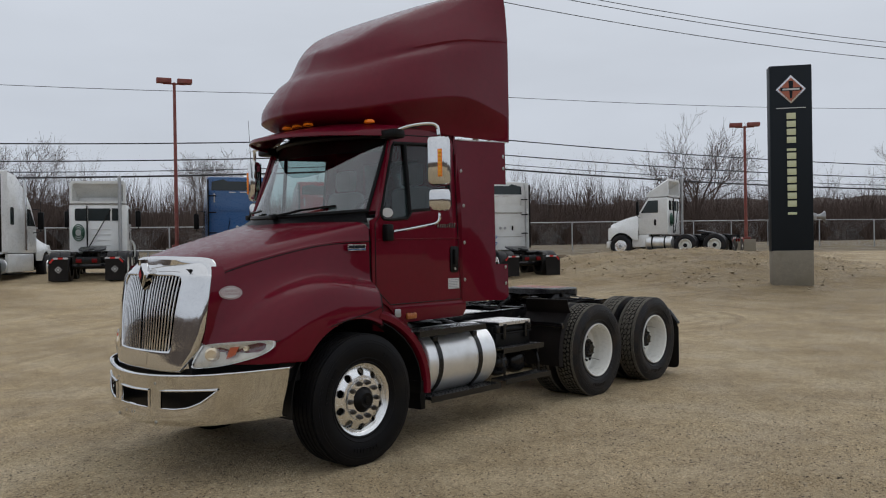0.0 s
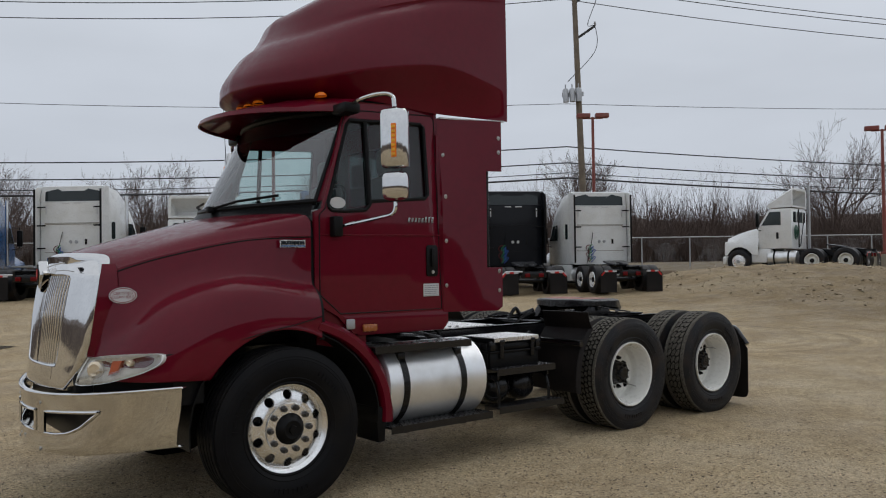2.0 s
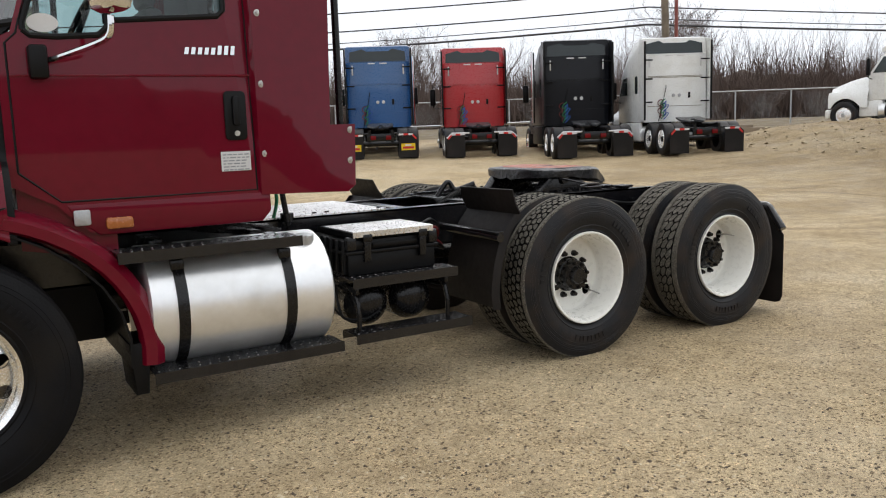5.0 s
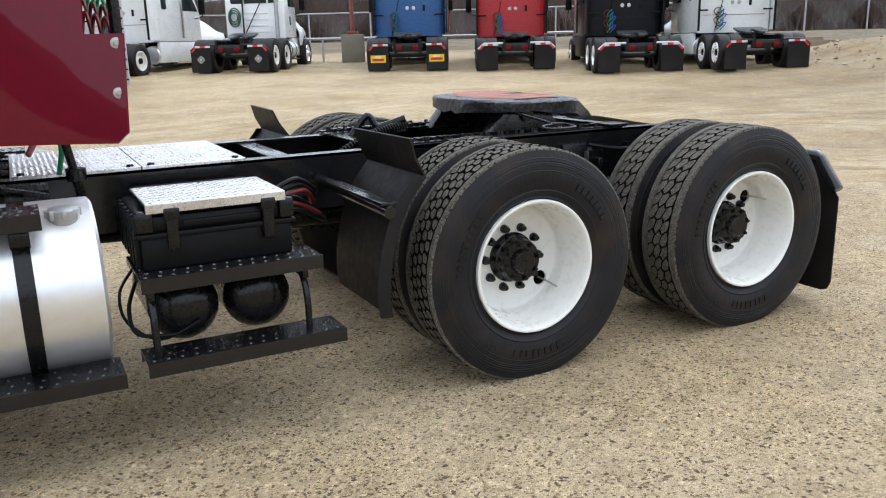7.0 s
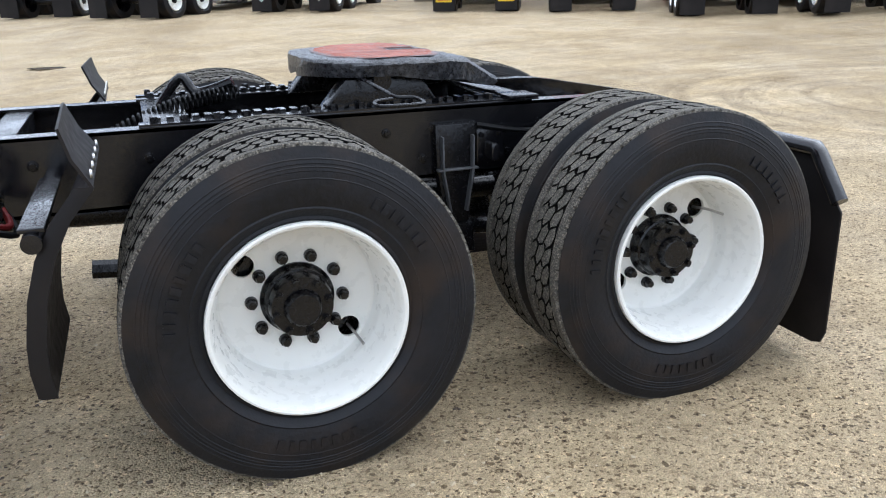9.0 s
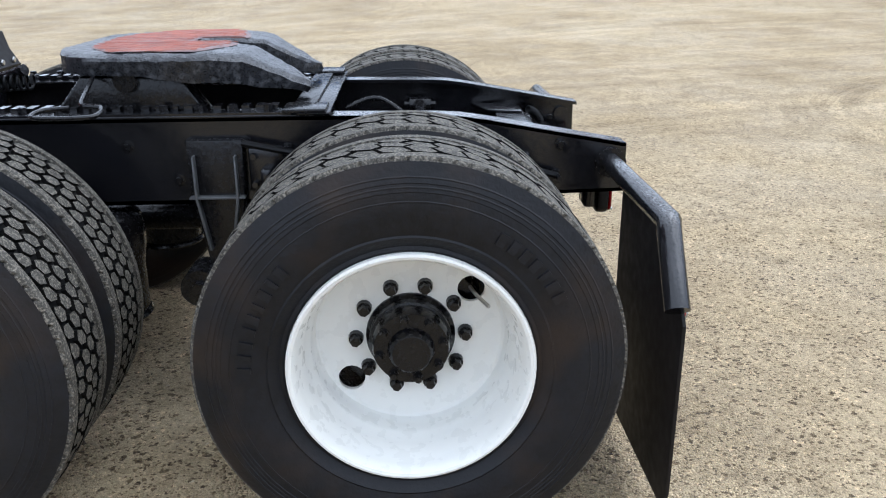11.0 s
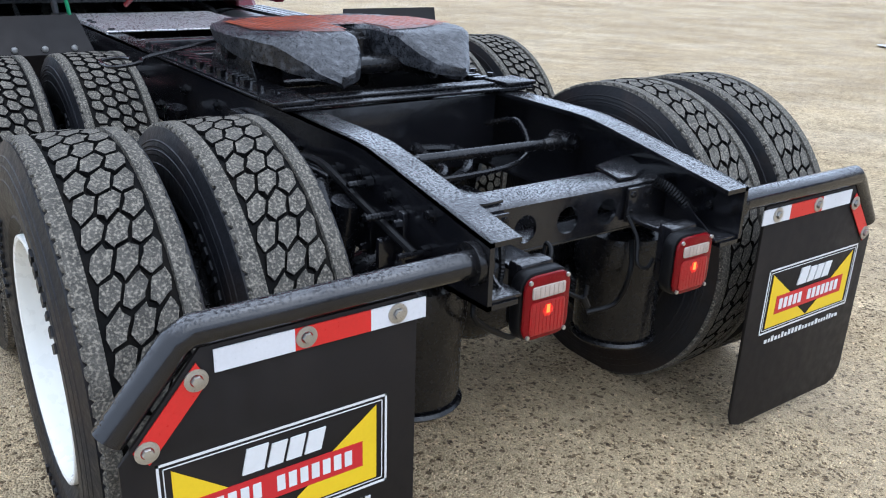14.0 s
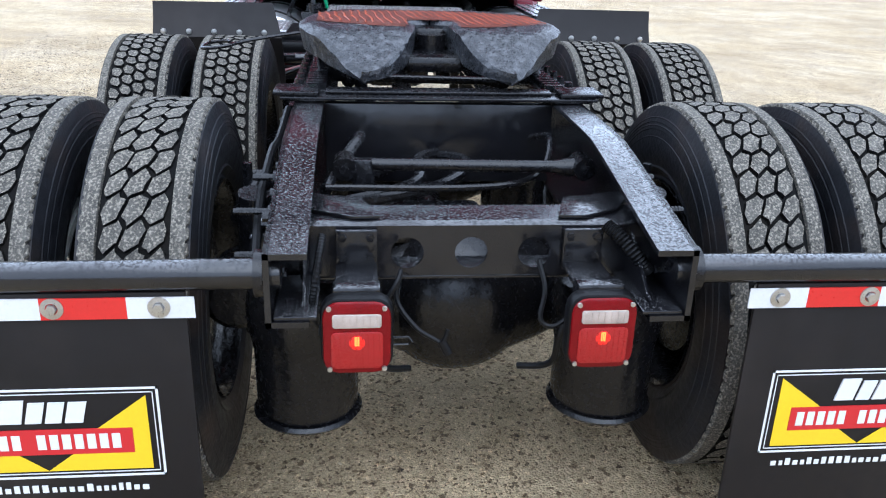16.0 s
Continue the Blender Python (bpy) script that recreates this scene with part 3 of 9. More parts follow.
def ground():
    xs = sorted(set([-900, -400, -150, -70, -40] + [v * 2.0 - 24 for v in range(13)] + [v * 0.75 for v in range(24)] + [18 + v * 0.4 for v in range(40)] + [34 + v * 0.75 for v in range(35)] + [60 + 4 * v for v in range(12)] + [120, 160, 250, 450, 900]))
    ys = sorted(set([-900, -300, -100, -50, -30] + [v * 2.0 - 20 for v in range(11)] + [v * 0.4 for v in range(40)] + [16 + v * 0.75 for v in range(39)] + [45 + 4 * v for v in range(14)] + [110, 140, 200, 300, 500, 900]))
    bm = bmesh.new()
    grid(bm, [[(x, y, rise(x, y)) for y in ys] for x in xs])
    for f in bm.faces:
        f.normal_update()
    return tagged(part("ground", bm, GRAVEL), "damp tan gravel yard with wheel tracks and dead grass beyond", "ground", kind="structure")


ground()

# ---- the maroon tractor: nose towards -x, driver's side towards -y ----
AX0, AX1, AX2 = 0.04, 3.620, 4.948
ZF, ZR = 0.482, 0.516
truck = thing("semi_truck", "maroon day-cab semi tractor, tall roof fairing, chrome grille", "truck")


def tyre_body(ro, w, rim, groove):
    """Half-profile of a tyre about its middle plane, as (radius, along)."""
    h = w / 2
    side = [(rim, -h * 0.78), (rim + 0.012, -h * 0.86), (rim + 0.02, -h * 0.84), (rim + 0.045, -h * 0.97), (rim + 0.05, -h * 0.95), (rim + 0.09, -h * 1.04), (ro - 0.105, -h * 1.045), (ro - 0.08, -h * 1.02),
            (ro - 0.078, -h * 1.03), (ro - 0.06, -h * 1.0), (ro - 0.058, -h * 1.01), (ro - 0.035, -h * 0.955), (ro - 0.012, -h * 0.90), (ro - groove, -h * 0.82)]
    return side + [(r, -a) for r, a in side[::-1]]


def blocks(bm, ro, w, rows, count, kind):
    """Tread blocks standing on the tyre, each a bent prism."""
    for row in range(rows):
        for k in range(count):
            c = (row - (rows - 1) / 2) * (w / rows)
            hy = w / rows * 0.5
            da = 2 * math.pi / count
            a0 = da * (k + (0.5 if row % 2 else 0.0))
            if kind == "lozenge":
                pts, sh, gap = [(-0.455, -0.55), (-0.36, -0.72), (0.0, -1.24), (0.36, -0.72), (0.455, -0.55), (0.455, 0.55), (0.36, 0.72), (0.0, 1.24), (-0.36, 0.72), (-0.455, 0.55)], 0.26, 0.925
            else:
                pts, sh, gap = [(-0.44, -0.62), (0.0, -1.14), (0.44, -0.62), (0.44, 0.62), (0.0, 1.14), (-0.44, 0.62)], -0.12, 0.86
            a0 += 2 * sh * row * da
            jit, tall = 0.03 * math.sin(k * 12.9 + row * 7.1), 0.0012 * math.sin(k * 5.3 + row * 2.7)
            lo, hi = [], []
            for iv, (u, v) in enumerate(pts):
                u += 0.075 * math.sin(k * 3.7 + row * 5.1 + iv * 2.3)
                v += 0.05 * math.sin(k * 2.9 + row * 3.3 + iv * 4.1)
                lim = 1.0 if (row == 0 and v < 0) or (row == rows - 1 and v > 0) else 2.0
                v = max(-lim, min(lim, v))
                a = a0 + (u + jit + sh * v) * da
                y = c + v * hy
                al, yl = a0 + (a - a0) * (gap + 0.03), c + (y - c) * (gap + 0.03)
                lo.append(bm.verts.new(((ro - 0.016) * math.cos(al), yl, (ro - 0.016) * math.sin(al))))
                a2, y2 = a0 + (a - a0) * gap, c + (y - c) * gap
                drop = 0.004 * (abs(y2) / (w / 2)) ** 2
                hi.append(bm.verts.new(((ro - drop + tall) * math.cos(a2), y2, (ro - drop + tall) * math.sin(a2))))
            bm.faces.new(hi)
            for i in range(len(pts)):
                j = (i + 1) % len(pts)
                bm.faces.new((lo[i], lo[j], hi[j], hi[i]))


def shoulder(bm, ro, w, sign, count, depth=0.05):
    """A shoulder rib with notches cut in its outer edge."""
    k = count * 5
    prof = [(ro - 0.018, 0.318 if w < 0.247 else 0.36), (ro - 0.002, 0.326 if w < 0.247 else 0.368), (ro - 0.003, 0.458), (ro - 0.009, 0.480), (ro - 0.020, 0.496), (ro - depth, 0.515)]
    rings = []
    for i in range(k):
        a = 2 * math.pi * i / k
        deep = (0.0062 + 0.002 * math.sin(i * 1.7)) if i % 5 == 0 else 0.0009 * math.sin(i * 5.3)
        rings.append([bm.verts.new(((r - deep * (q > 2)) * math.cos(a), sign * (w * s - deep * 0.8 * (q == 3)), (r - deep * (q > 2)) * math.sin(a))) for q, (r, s) in enumerate(prof)])
    for i in range(k):
        a, b = rings[i], rings[(i + 1) % k]
        for q in range(len(prof) - 1):
            bm.faces.new((a[q], a[q + 1], b[q + 1], b[q]))


def make_tyre(parent, ro, w, rim, kind):
    bm = bmesh.new()
    lathe(bm, tyre_body(ro, w, rim, 0.014), seg=72)
    ty = part("tyre", bm, STEERRUBBER if kind == "steer" else RUBBER, parent, "black steer tyre with a clean damp sidewall" if kind == "steer" else "black tyre with damp muddy sidewall")
    bm = bmesh.new()
    tw = w * 0.82
    if kind == "steer":
        for c in (-0.4, -0.2, 0.0, 0.2, 0.4):
            lathe(bm, [(ro - 0.014, (c - 0.08) * tw), (ro, (c - 0.075) * tw), (ro, (c + 0.075) * tw), (ro - 0.014, (c + 0.08) * tw)], seg=72)
    elif kind == "lozenge":
        blocks(bm, ro, tw * 0.66, 3, 50, "lozenge")
    else:
        blocks(bm, ro, tw * 0.76, 4, 66, "zigzag")
    if kind != "steer":
        # near-black rubber band: the shade in the grooves is put into its colour
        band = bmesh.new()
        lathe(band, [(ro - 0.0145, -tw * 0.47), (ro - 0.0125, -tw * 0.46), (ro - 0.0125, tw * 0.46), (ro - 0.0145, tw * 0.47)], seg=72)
        part("tread_groove_shade", band, GROOVESHADE, ty)
    tread = part("tread", bm, STEERRUBBER if kind == "steer" else TREAD, ty, "" if kind == "steer" else "grey worn tread blocks", smooth=False)
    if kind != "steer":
        tread.data.materials.append(GROOVESHADE)
        for f in tread.data.polygons:          # black flanks carry the groove shade in their colour, worn grey tops
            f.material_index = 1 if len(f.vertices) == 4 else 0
    # raised sidewall lettering, worn past reading
    rl = random.Random(int(ro * 1000) + len(kind))
    bm = bmesh.new()
    for a0, count in ((0.5, 7), (2.4, 9), (4.4, 8)):
        for k in range(count):
            a, da = a0 + 0.085 * k, 0.026 if rl.random() < 0.6 else 0.016
            r0, r1 = ro - 0.150, ro - 0.118
            q = [(r, t) for r, t in ((r0, a - da), (r1, a - da), (r1, a + da), (r0, a + da))]
            lo_ = [bm.verts.new((r * math.cos(t), -w * 0.516, r * math.sin(t))) for r, t in q]
            hi_ = [bm.verts.new((r * math.cos(t), -w * 0.516 - 0.0065, r * math.sin(t))) for r, t in q]
            bm.faces.new(hi_)
            for i in range(4):
                bm.faces.new((lo_[i], lo_[(i + 1) % 4], hi_[(i + 1) % 4], hi_[i]))
    if kind != "steer":
        prof = tyre_body(ro, w, rim, 0.014)[:14]
        for dr in (0.046, 0.068, 0.100):
            y = float(np.interp(ro - dr, [p[0] for p in prof], [p[1] for p in prof]))
            for s in (-1, 1):
                rib = bmesh.new()
                lathe(rib, [(ro - dr - 0.0035, -s * (y + 0.001)), (ro - dr - 0.001, -s * (y - 0.0012)), (ro - dr + 0.001, -s * (y - 0.0012)), (ro - dr + 0.0035, -s * (y + 0.001))], seg=64)
                part("sidewall_rib", rib, RUBBER, ty)
    tagged(part("sidewall_marking", bm, STEERRUBBER if kind == "steer" else RUBBER, ty, smooth=False), kind="stuff")
    if kind != "steer":
        bm = bmesh.new()
        for s in (-1, 1):
            shoulder(bm, ro, w * (0.90 if kind == "lozenge" else 0.92), s, 92)
        part("shoulder_rib", bm, TREAD, ty, smooth=False)
    return ty


def nuts(parent, n, r, y, size, length, material, name="lug_nut", turn=0.0):
    bm = bmesh.new()
    cyl(bm, (0, 0, 0), (0, -length * 0.45, 0), size * 1.25, size * 1.15, 12)
    cyl(bm, (0, -length * 0.45, 0), (0, -length, 0), size, size * 0.8, 6)
    first = None
    for k in range(n):
        a = 2 * math.pi * k / n + turn
        m = Matrix.Translation((r * math.cos(a), y, r * math.sin(a)))
        if first is None:
            first = part(name, bm, material, parent)
            first.matrix_basis = m
        else:
            again(name, first, parent, m)


def holed_disc(bm, ri, ro, y, holes, hr, hrad, seg=120, turn=0.0, thick=0.014):
    """A wheel disc with round holes really cut through it."""
    outer = [(ro * math.cos(2 * math.pi * i / seg), ro * math.sin(2 * math.pi * i / seg)) for i in range(seg)]
    inner = [(ri * math.cos(2 * math.pi * i / seg), ri * math.sin(2 * math.pi * i / seg)) for i in range(seg)]
    hs = []
    for k in range(holes):
        a = 2 * math.pi * k / holes + turn
        hs.append([(hr * math.cos(a) + hrad * math.cos(t), hr * math.sin(a) + hrad * math.sin(t)) for t in (2 * math.pi * q / 16 for q in range(16))])
    edges = []
    for loop in [outer, inner] + hs:
        vs = [bm.verts.new((u, y, v)) for u, v in loop]
        edges += [bm.edges.new((vs[i], vs[(i + 1) % len(vs)])) for i in range(len(vs))]
    made = bmesh.ops.triangle_fill(bm, use_beauty=True, edges=edges)["geom"]
    fs = [g for g in made if isinstance(g, bmesh.types.BMFace)]
    bad = []
    for f in fs:
        c = f.calc_center_median()
        r = math.hypot(c.x, c.z)
        if r < ri * 0.995 or any(math.hypot(c.x - hr * math.cos(2 * math.pi * k / holes + turn), c.z - hr * math.sin(2 * math.pi * k / holes + turn)) < hrad * 0.97 for k in range(holes)):
            bad.append(f)
    if bad:
        bmesh.ops.delete(bm, geom=bad, context="FACES_ONLY")
    keep = [f for f in fs if f.is_valid]
    ext = bmesh.ops.extrude_face_region(bm, geom=keep)["geom"]
    for v in (g for g in ext if isinstance(g, bmesh.types.BMVert)):
        v.co.y += thick
    return bm


def front_wheel(side):
    """side -1: driver's side. The wheel is built facing -y and turned for the other side."""
    m = Matrix.Translation((AX0, side * 1.075, ZF)) @ (Matrix.Identity(4) if side < 0 else Matrix.Rotation(math.pi, 4, "Z"))
    bm = bmesh.new()
    lathe(bm, [(0.26, 0.12), (0.30, 0.115), (0.302, 0.105), (0.27, 0.1), (0.262, -0.02), (0.265, -0.085), (0.275, -0.098), (0.301, -0.108), (0.306, -0.118), (0.300, -0.124), (0.286, -0.118), (0.275, -0.110)], seg=72)
    disc = bmesh.new()
    holed_disc(disc, 0.085, 0.272, -0.119, 10, 0.226, 0.0325, turn=radians(18), thick=0.02)
    for v in disc.verts:                       # the face falls back towards the rim
        dr = max(0.0, math.hypot(v.co.x, v.co.z) - 0.170)
        v.co.y += 0.20 * dr + 2.2 * dr * dr
    me_ = bpy.data.meshes.new("wheel_disc")
    disc.to_mesh(me_)
    disc.free()
    bm.from_mesh(me_)
    bpy.data.meshes.remove(me_)
    wheel = part("wheel", bm, WHEELALU, truck, "polished aluminium steer wheel with ten round hand holes")
    wheel.matrix_basis = m
    make_tyre(wheel, 0.541, 0.312, 0.295, "steer")
    bm = bmesh.new()
    lathe(bm, [(0.172, -0.117), (0.167, -0.127), (0.105, -0.130), (0.095, -0.115)], seg=48)
    part("bolt_ring", bm, WHEELALU, wheel)
    nuts(wheel, 10, 0.143, -0.129, 0.0175, 0.036, NUTSTEEL)
    bm = bmesh.new()
    lathe(bm, [(0.108, -0.08), (0.108, -0.126), (0.092, -0.138), (0.076, -0.168), (0.060, -0.178), (0.055, -0.176), (0.030, -0.176), (0.026, -0.188), (0.0, -0.189)], seg=40)
    part("hub_cap", bm, BLACKPLASTIC, wheel, "black oil-bath hub cap")
    bm = bmesh.new()
    lathe(bm, [(0.04, 0.35), (0.20, 0.34), (0.205, 0.06), (0.15, 0.02), (0.0, 0.02)], seg=32)
    part("brake_drum", bm, BLACKPART, wheel)
    return wheel


def rear_wheel(x, side, kind, turn):
    m = Matrix.Translation((x, side * 1.074, ZR)) @ (Matrix.Identity(4) if side < 0 else Matrix.Rotation(math.pi, 4, "Z"))
    bm = bmesh.new()
    # deep-dished outer rim, its flange outwards
    lathe(bm, [(0.300, -0.108), (0.302, -0.120), (0.300, -0.129), (0.294, -0.131), (0.287, -0.128), (0.281, -0.118), (0.276, -0.100), (0.274, -0.078), (0.270, -0.070), (0.267, -0.02), (0.263, 0.0), (0.257, 0.012), (0.254, 0.022), (0.256, 0.050), (0.254, 0.070), (0.248, 0.081), (0.240, 0.084)], seg=72)
    holed_disc(bm, 0.105, 0.241, 0.084, 2, 0.202, 0.036, turn=turn, thick=0.012)
    wheel = part("wheel", bm, WHITERIM, truck, "white-painted deep-dish dual wheel")
    wheel.matrix_basis = m
    make_tyre(wheel, 0.528, 0.272, 0.296, kind)
    bm = bmesh.new()
    lathe(bm, [(0.118, 0.09), (0.117, 0.076), (0.108, 0.066), (0.106, 0.046), (0.100, 0.042), (0.100, 0.01), (0.095, -0.005), (0.06, -0.008), (0.055, -0.03), (0.048, -0.037), (0.0, -0.037)], seg=40)
    hub = part("hub", bm, BLACKPART, wheel, "black-painted drive axle hub")
    nuts(hub, 10, 0.1435, 0.083, 0.0165, 0.036, BLACKPART, turn=turn)
    nuts(hub, 8, 0.083, -0.002, 0.011, 0.022, BLACKPART, name="axle_stud", turn=0.2)
    bm = bmesh.new()
    tube(bm, curve([(0.20 * math.cos(turn), 0.1, 0.20 * math.sin(turn)), (0.212 * math.cos(turn), 0.03, 0.212 * math.sin(turn)), (0.235 * math.cos(turn - 0.06), -0.03, 0.215 * math.sin(turn - 0.06))], 5), 0.005, 8)
    part("valve_stem", bm, STEEL, wheel)
    # inner wheel of the pair
    bm = bmesh.new()
    lathe(bm, [(0.228, 0.098), (0.25, 0.11), (0.262, 0.16), (0.27, 0.24), (0.272, 0.40), (0.29, 0.44), (0.304, 0.452), (0.304, 0.46)], seg=60)
    part("inner_rim", bm, BLACKPART, wheel)
    ty = make_tyre(wheel, 0.528, 0.272, 0.296, kind)
    ty.matrix_basis = Matrix.Translation((0, 0.335, 0))
    bm = bmesh.new()
    lathe(bm, [(0.0, 0.12), (0.20, 0.12), (0.205, 0.40), (0.08, 0.42), (0.07, 0.62)], seg=32)
    part("brake_drum", bm, BLACKPART, wheel)
    return wheel


front_wheel(-1)
front_wheel(1)
for side in (-1, 1):
    rear_wheel(AX1, side, "zigzag", radians(-38))
    rear_wheel(AX2, side, "lozenge", radians(38))

# frame rails: C-section, dropping and tapering at the tail
for side in (-1, 1):
    bm = bmesh.new()
    prof = [(-1.0, 0.987, 0.72), (4.70, 0.992, 0.72), (5.05, 0.988, 0.72), (5.12, 0.984, 0.722), (5.20, 0.972, 0.724), (5.645, 0.891, 0.735)]
    t = 0.012
    yo, yi = side * 0.43, side * 0.345
    for zf in (lambda zt, zb: (zt, zt - t, yo, yi), lambda zt, zb: (zb + t, zb, yo, yi), lambda zt, zb: (zt, zb, yo, yo - side * t)):
        rings = []
        for x, zt, zb in prof:
            za, zc, ya, yb = zf(zt, zb)
            rings.append([bm.verts.new(p) for p in ((x, ya, za), (x, yb, za), (x, yb, zc), (x, ya, zc))])
        for a, b in zip(rings, rings[1:]):
            for i in range(4):
                bm.faces.new((a[i], a[(i + 1) % 4], b[(i + 1) % 4], b[i]))
        bm.faces.new(rings[0])
        bm.faces.new(rings[-1][::-1])
    part("frame_rail", bm, BLACKPAINT, truck, "glossy black wet steel frame rail")

# bolts along the rails' outer webs
bm = bmesh.new()
lathe(bm, [(0.0, 0.0), (0.019, 0.0), (0.019, 0.006), (0.012, 0.007), (0.012, 0.020), (0.0, 0.021)], seg=8)
railbolt = None
rb = random.Random(4)
spots = []
for x in [v * 0.17 + 2.9 for v in range(16)]:
    for z in (0.80, 0.90):
        if rb.random() < 0.7:
            spots.append((x + rb.uniform(-.03, .03), z + rb.uniform(-.02, .02)))
for side in (-1, 1):
    for x, z in spots:
        m = Matrix.Translation((x, side * 0.43, z)) @ (Matrix.Rotation(math.pi, 4, "Z") if side < 0 else Matrix.Identity(4))
        if railbolt is None:
            railbolt = part("frame_bolt", bm, BLACKPART, truck)
            railbolt.matrix_basis = m
        else:
            again("frame_bolt", railbolt, truck, m)

# crossmembers
for x, z0, z1, w in ((2.72, 0.90, 0.980, 0.10), (3.27, 0.90, 0.99, 0.13), (4.64, 0.74, 0.985, 0.03)):
    bm = bmesh.new()
    box(bm, x, x + w, -0.345, 0.345, z0, z1, 0.006)
    part("crossmember", bm, BLACKPAINT, truck)
bm = bmesh.new()
# rear crossmember with three lightening holes and a top flange
pts, holes = [(-0.417, 0.748), (0.417, 0.748), (0.417, 0.866), (-0.417, 0.866)], [(-0.140, 0.802), (0.003, 0.802), (0.146, 0.802)]
eds = []
for loop in [pts] + [[(hx + 0.037 * math.cos(2 * math.pi * q / 24), hz + 0.037 * math.sin(2 * math.pi * q / 24)) for q in range(24)] for hx, hz in holes]:
    vs = [bm.verts.new((5.42, a, b)) for a, b in loop]
    eds += [bm.edges.new((vs[i], vs[(i + 1) % len(vs)])) for i in range(len(vs))]
fs = [g for g in bmesh.ops.triangle_fill(bm, use_beauty=True, edges=eds)["geom"] if isinstance(g, bmesh.types.BMFace)]
bad = [f for f in fs if any(math.hypot(f.calc_center_median().y - a, f.calc_center_median().z - b) < 0.035 for a, b in holes)]
bmesh.ops.delete(bm, geom=bad, context="FACES_ONLY")
ext = bmesh.ops.extrude_face_region(bm, geom=[f for f in fs if f.is_valid])["geom"]
for v in (g for g in ext if isinstance(g, bmesh.types.BMVert)):
    v.co.x -= 0.010
grid(bm, [[(5.300, y, 0.874), (5.395, y, 0.874), (5.412, y, 0.871), (5.420, y, 0.864)] for y in (-0.417, -0.2, 0.0, 0.2, 0.417)], 0.008)
box(bm, 5.30, 5.418, -0.417, 0.417, 0.738, 0.747, 0.003)
part("rear_crossmember", bm, BLACKPAINT, truck, "black rear crossmember with three round holes, beaded with rain")
for s in (-1, 1):
    bm = bmesh.new()
    prism(bm, [(5.27, s * 0.24), (5.40, s * 0.20), (5.405, s * 0.26), (5.36, s * 0.345), (5.25, s * 0.41), (5.22, s * 0.41)], 0.8755, 0.884, "z", 0.002)
    part("gusset", bm, BLACKPAINT, truck)
    # slotted foot plate and end gusset inside the rail's tail
    bm = bmesh.new()
    box(bm, 5.43, 5.640, min(s * 0.33, s * 0.415), max(s * 0.33, s * 0.415), 0.748, 0.757, 0.003)
    prism(bm, [(5.44, 0.86), (5.60, 0.76), (5.44, 0.76)], s * 0.355, s * 0.362, "y")
    part("rail_foot_plate", bm, BLACKPAINT, truck)
    # bolt heads on the inner web at the tail, and long studs through the outer web
    for bx, bz in ((5.50, 0.84), (5.55, 0.82), (5.50, 0.79), (5.36, 0.83), (5.30, 0.80)):
        bm = bmesh.new()
        cyl(bm, (bx, s * 0.418, bz), (bx, s * 0.398, bz), 0.011, 0.010, 6)
        part("web_bolt", bm, BLACKPART, truck)
    for bx, bz, ln in ((5.30, 0.86, 0.10), (5.42, 0.80, 0.085), (5.16, 0.90, 0.07), (5.02, 0.87, 0.09)):
        bm = bmesh.new()
        cyl(bm, (bx, s * 0.43, bz), (bx, s * (0.43 + ln), bz), 0.0075, seg=8)
        cyl(bm, (bx, s * 0.432, bz), (bx, s * 0.452, bz), 0.016, 0.015, 6)
        for q in range(6):
            cyl(bm, (bx, s * (0.43 + ln * (0.45 + 0.085 * q)), bz), (bx, s * (0.436 + ln * (0.45 + 0.085 * q)), bz), 0.0092, seg=8)
        part("web_stud", bm, BLACKPART, truck)
    # height-control valve and its link beside the rail
    bm = bmesh.new()
    cyl(bm, (5.02, s * 0.50, 0.86), (5.13, s * 0.53, 0.80), 0.020, 0.024, 12)
    cyl(bm, (5.10, s * 0.52, 0.815), (5.15, s * 0.535, 0.785), 0.030, 0.030, 12)
    cyl(bm, (5.01, s * 0.45, 0.865), (5.03, s * 0.54, 0.86), 0.009, seg=8)
    cyl(bm, (5.03, s * 0.53, 0.83), (5.03, s * 0.53, 0.90), 0.012, seg=8)
    part("air_valve", bm, BLACKPART, truck)

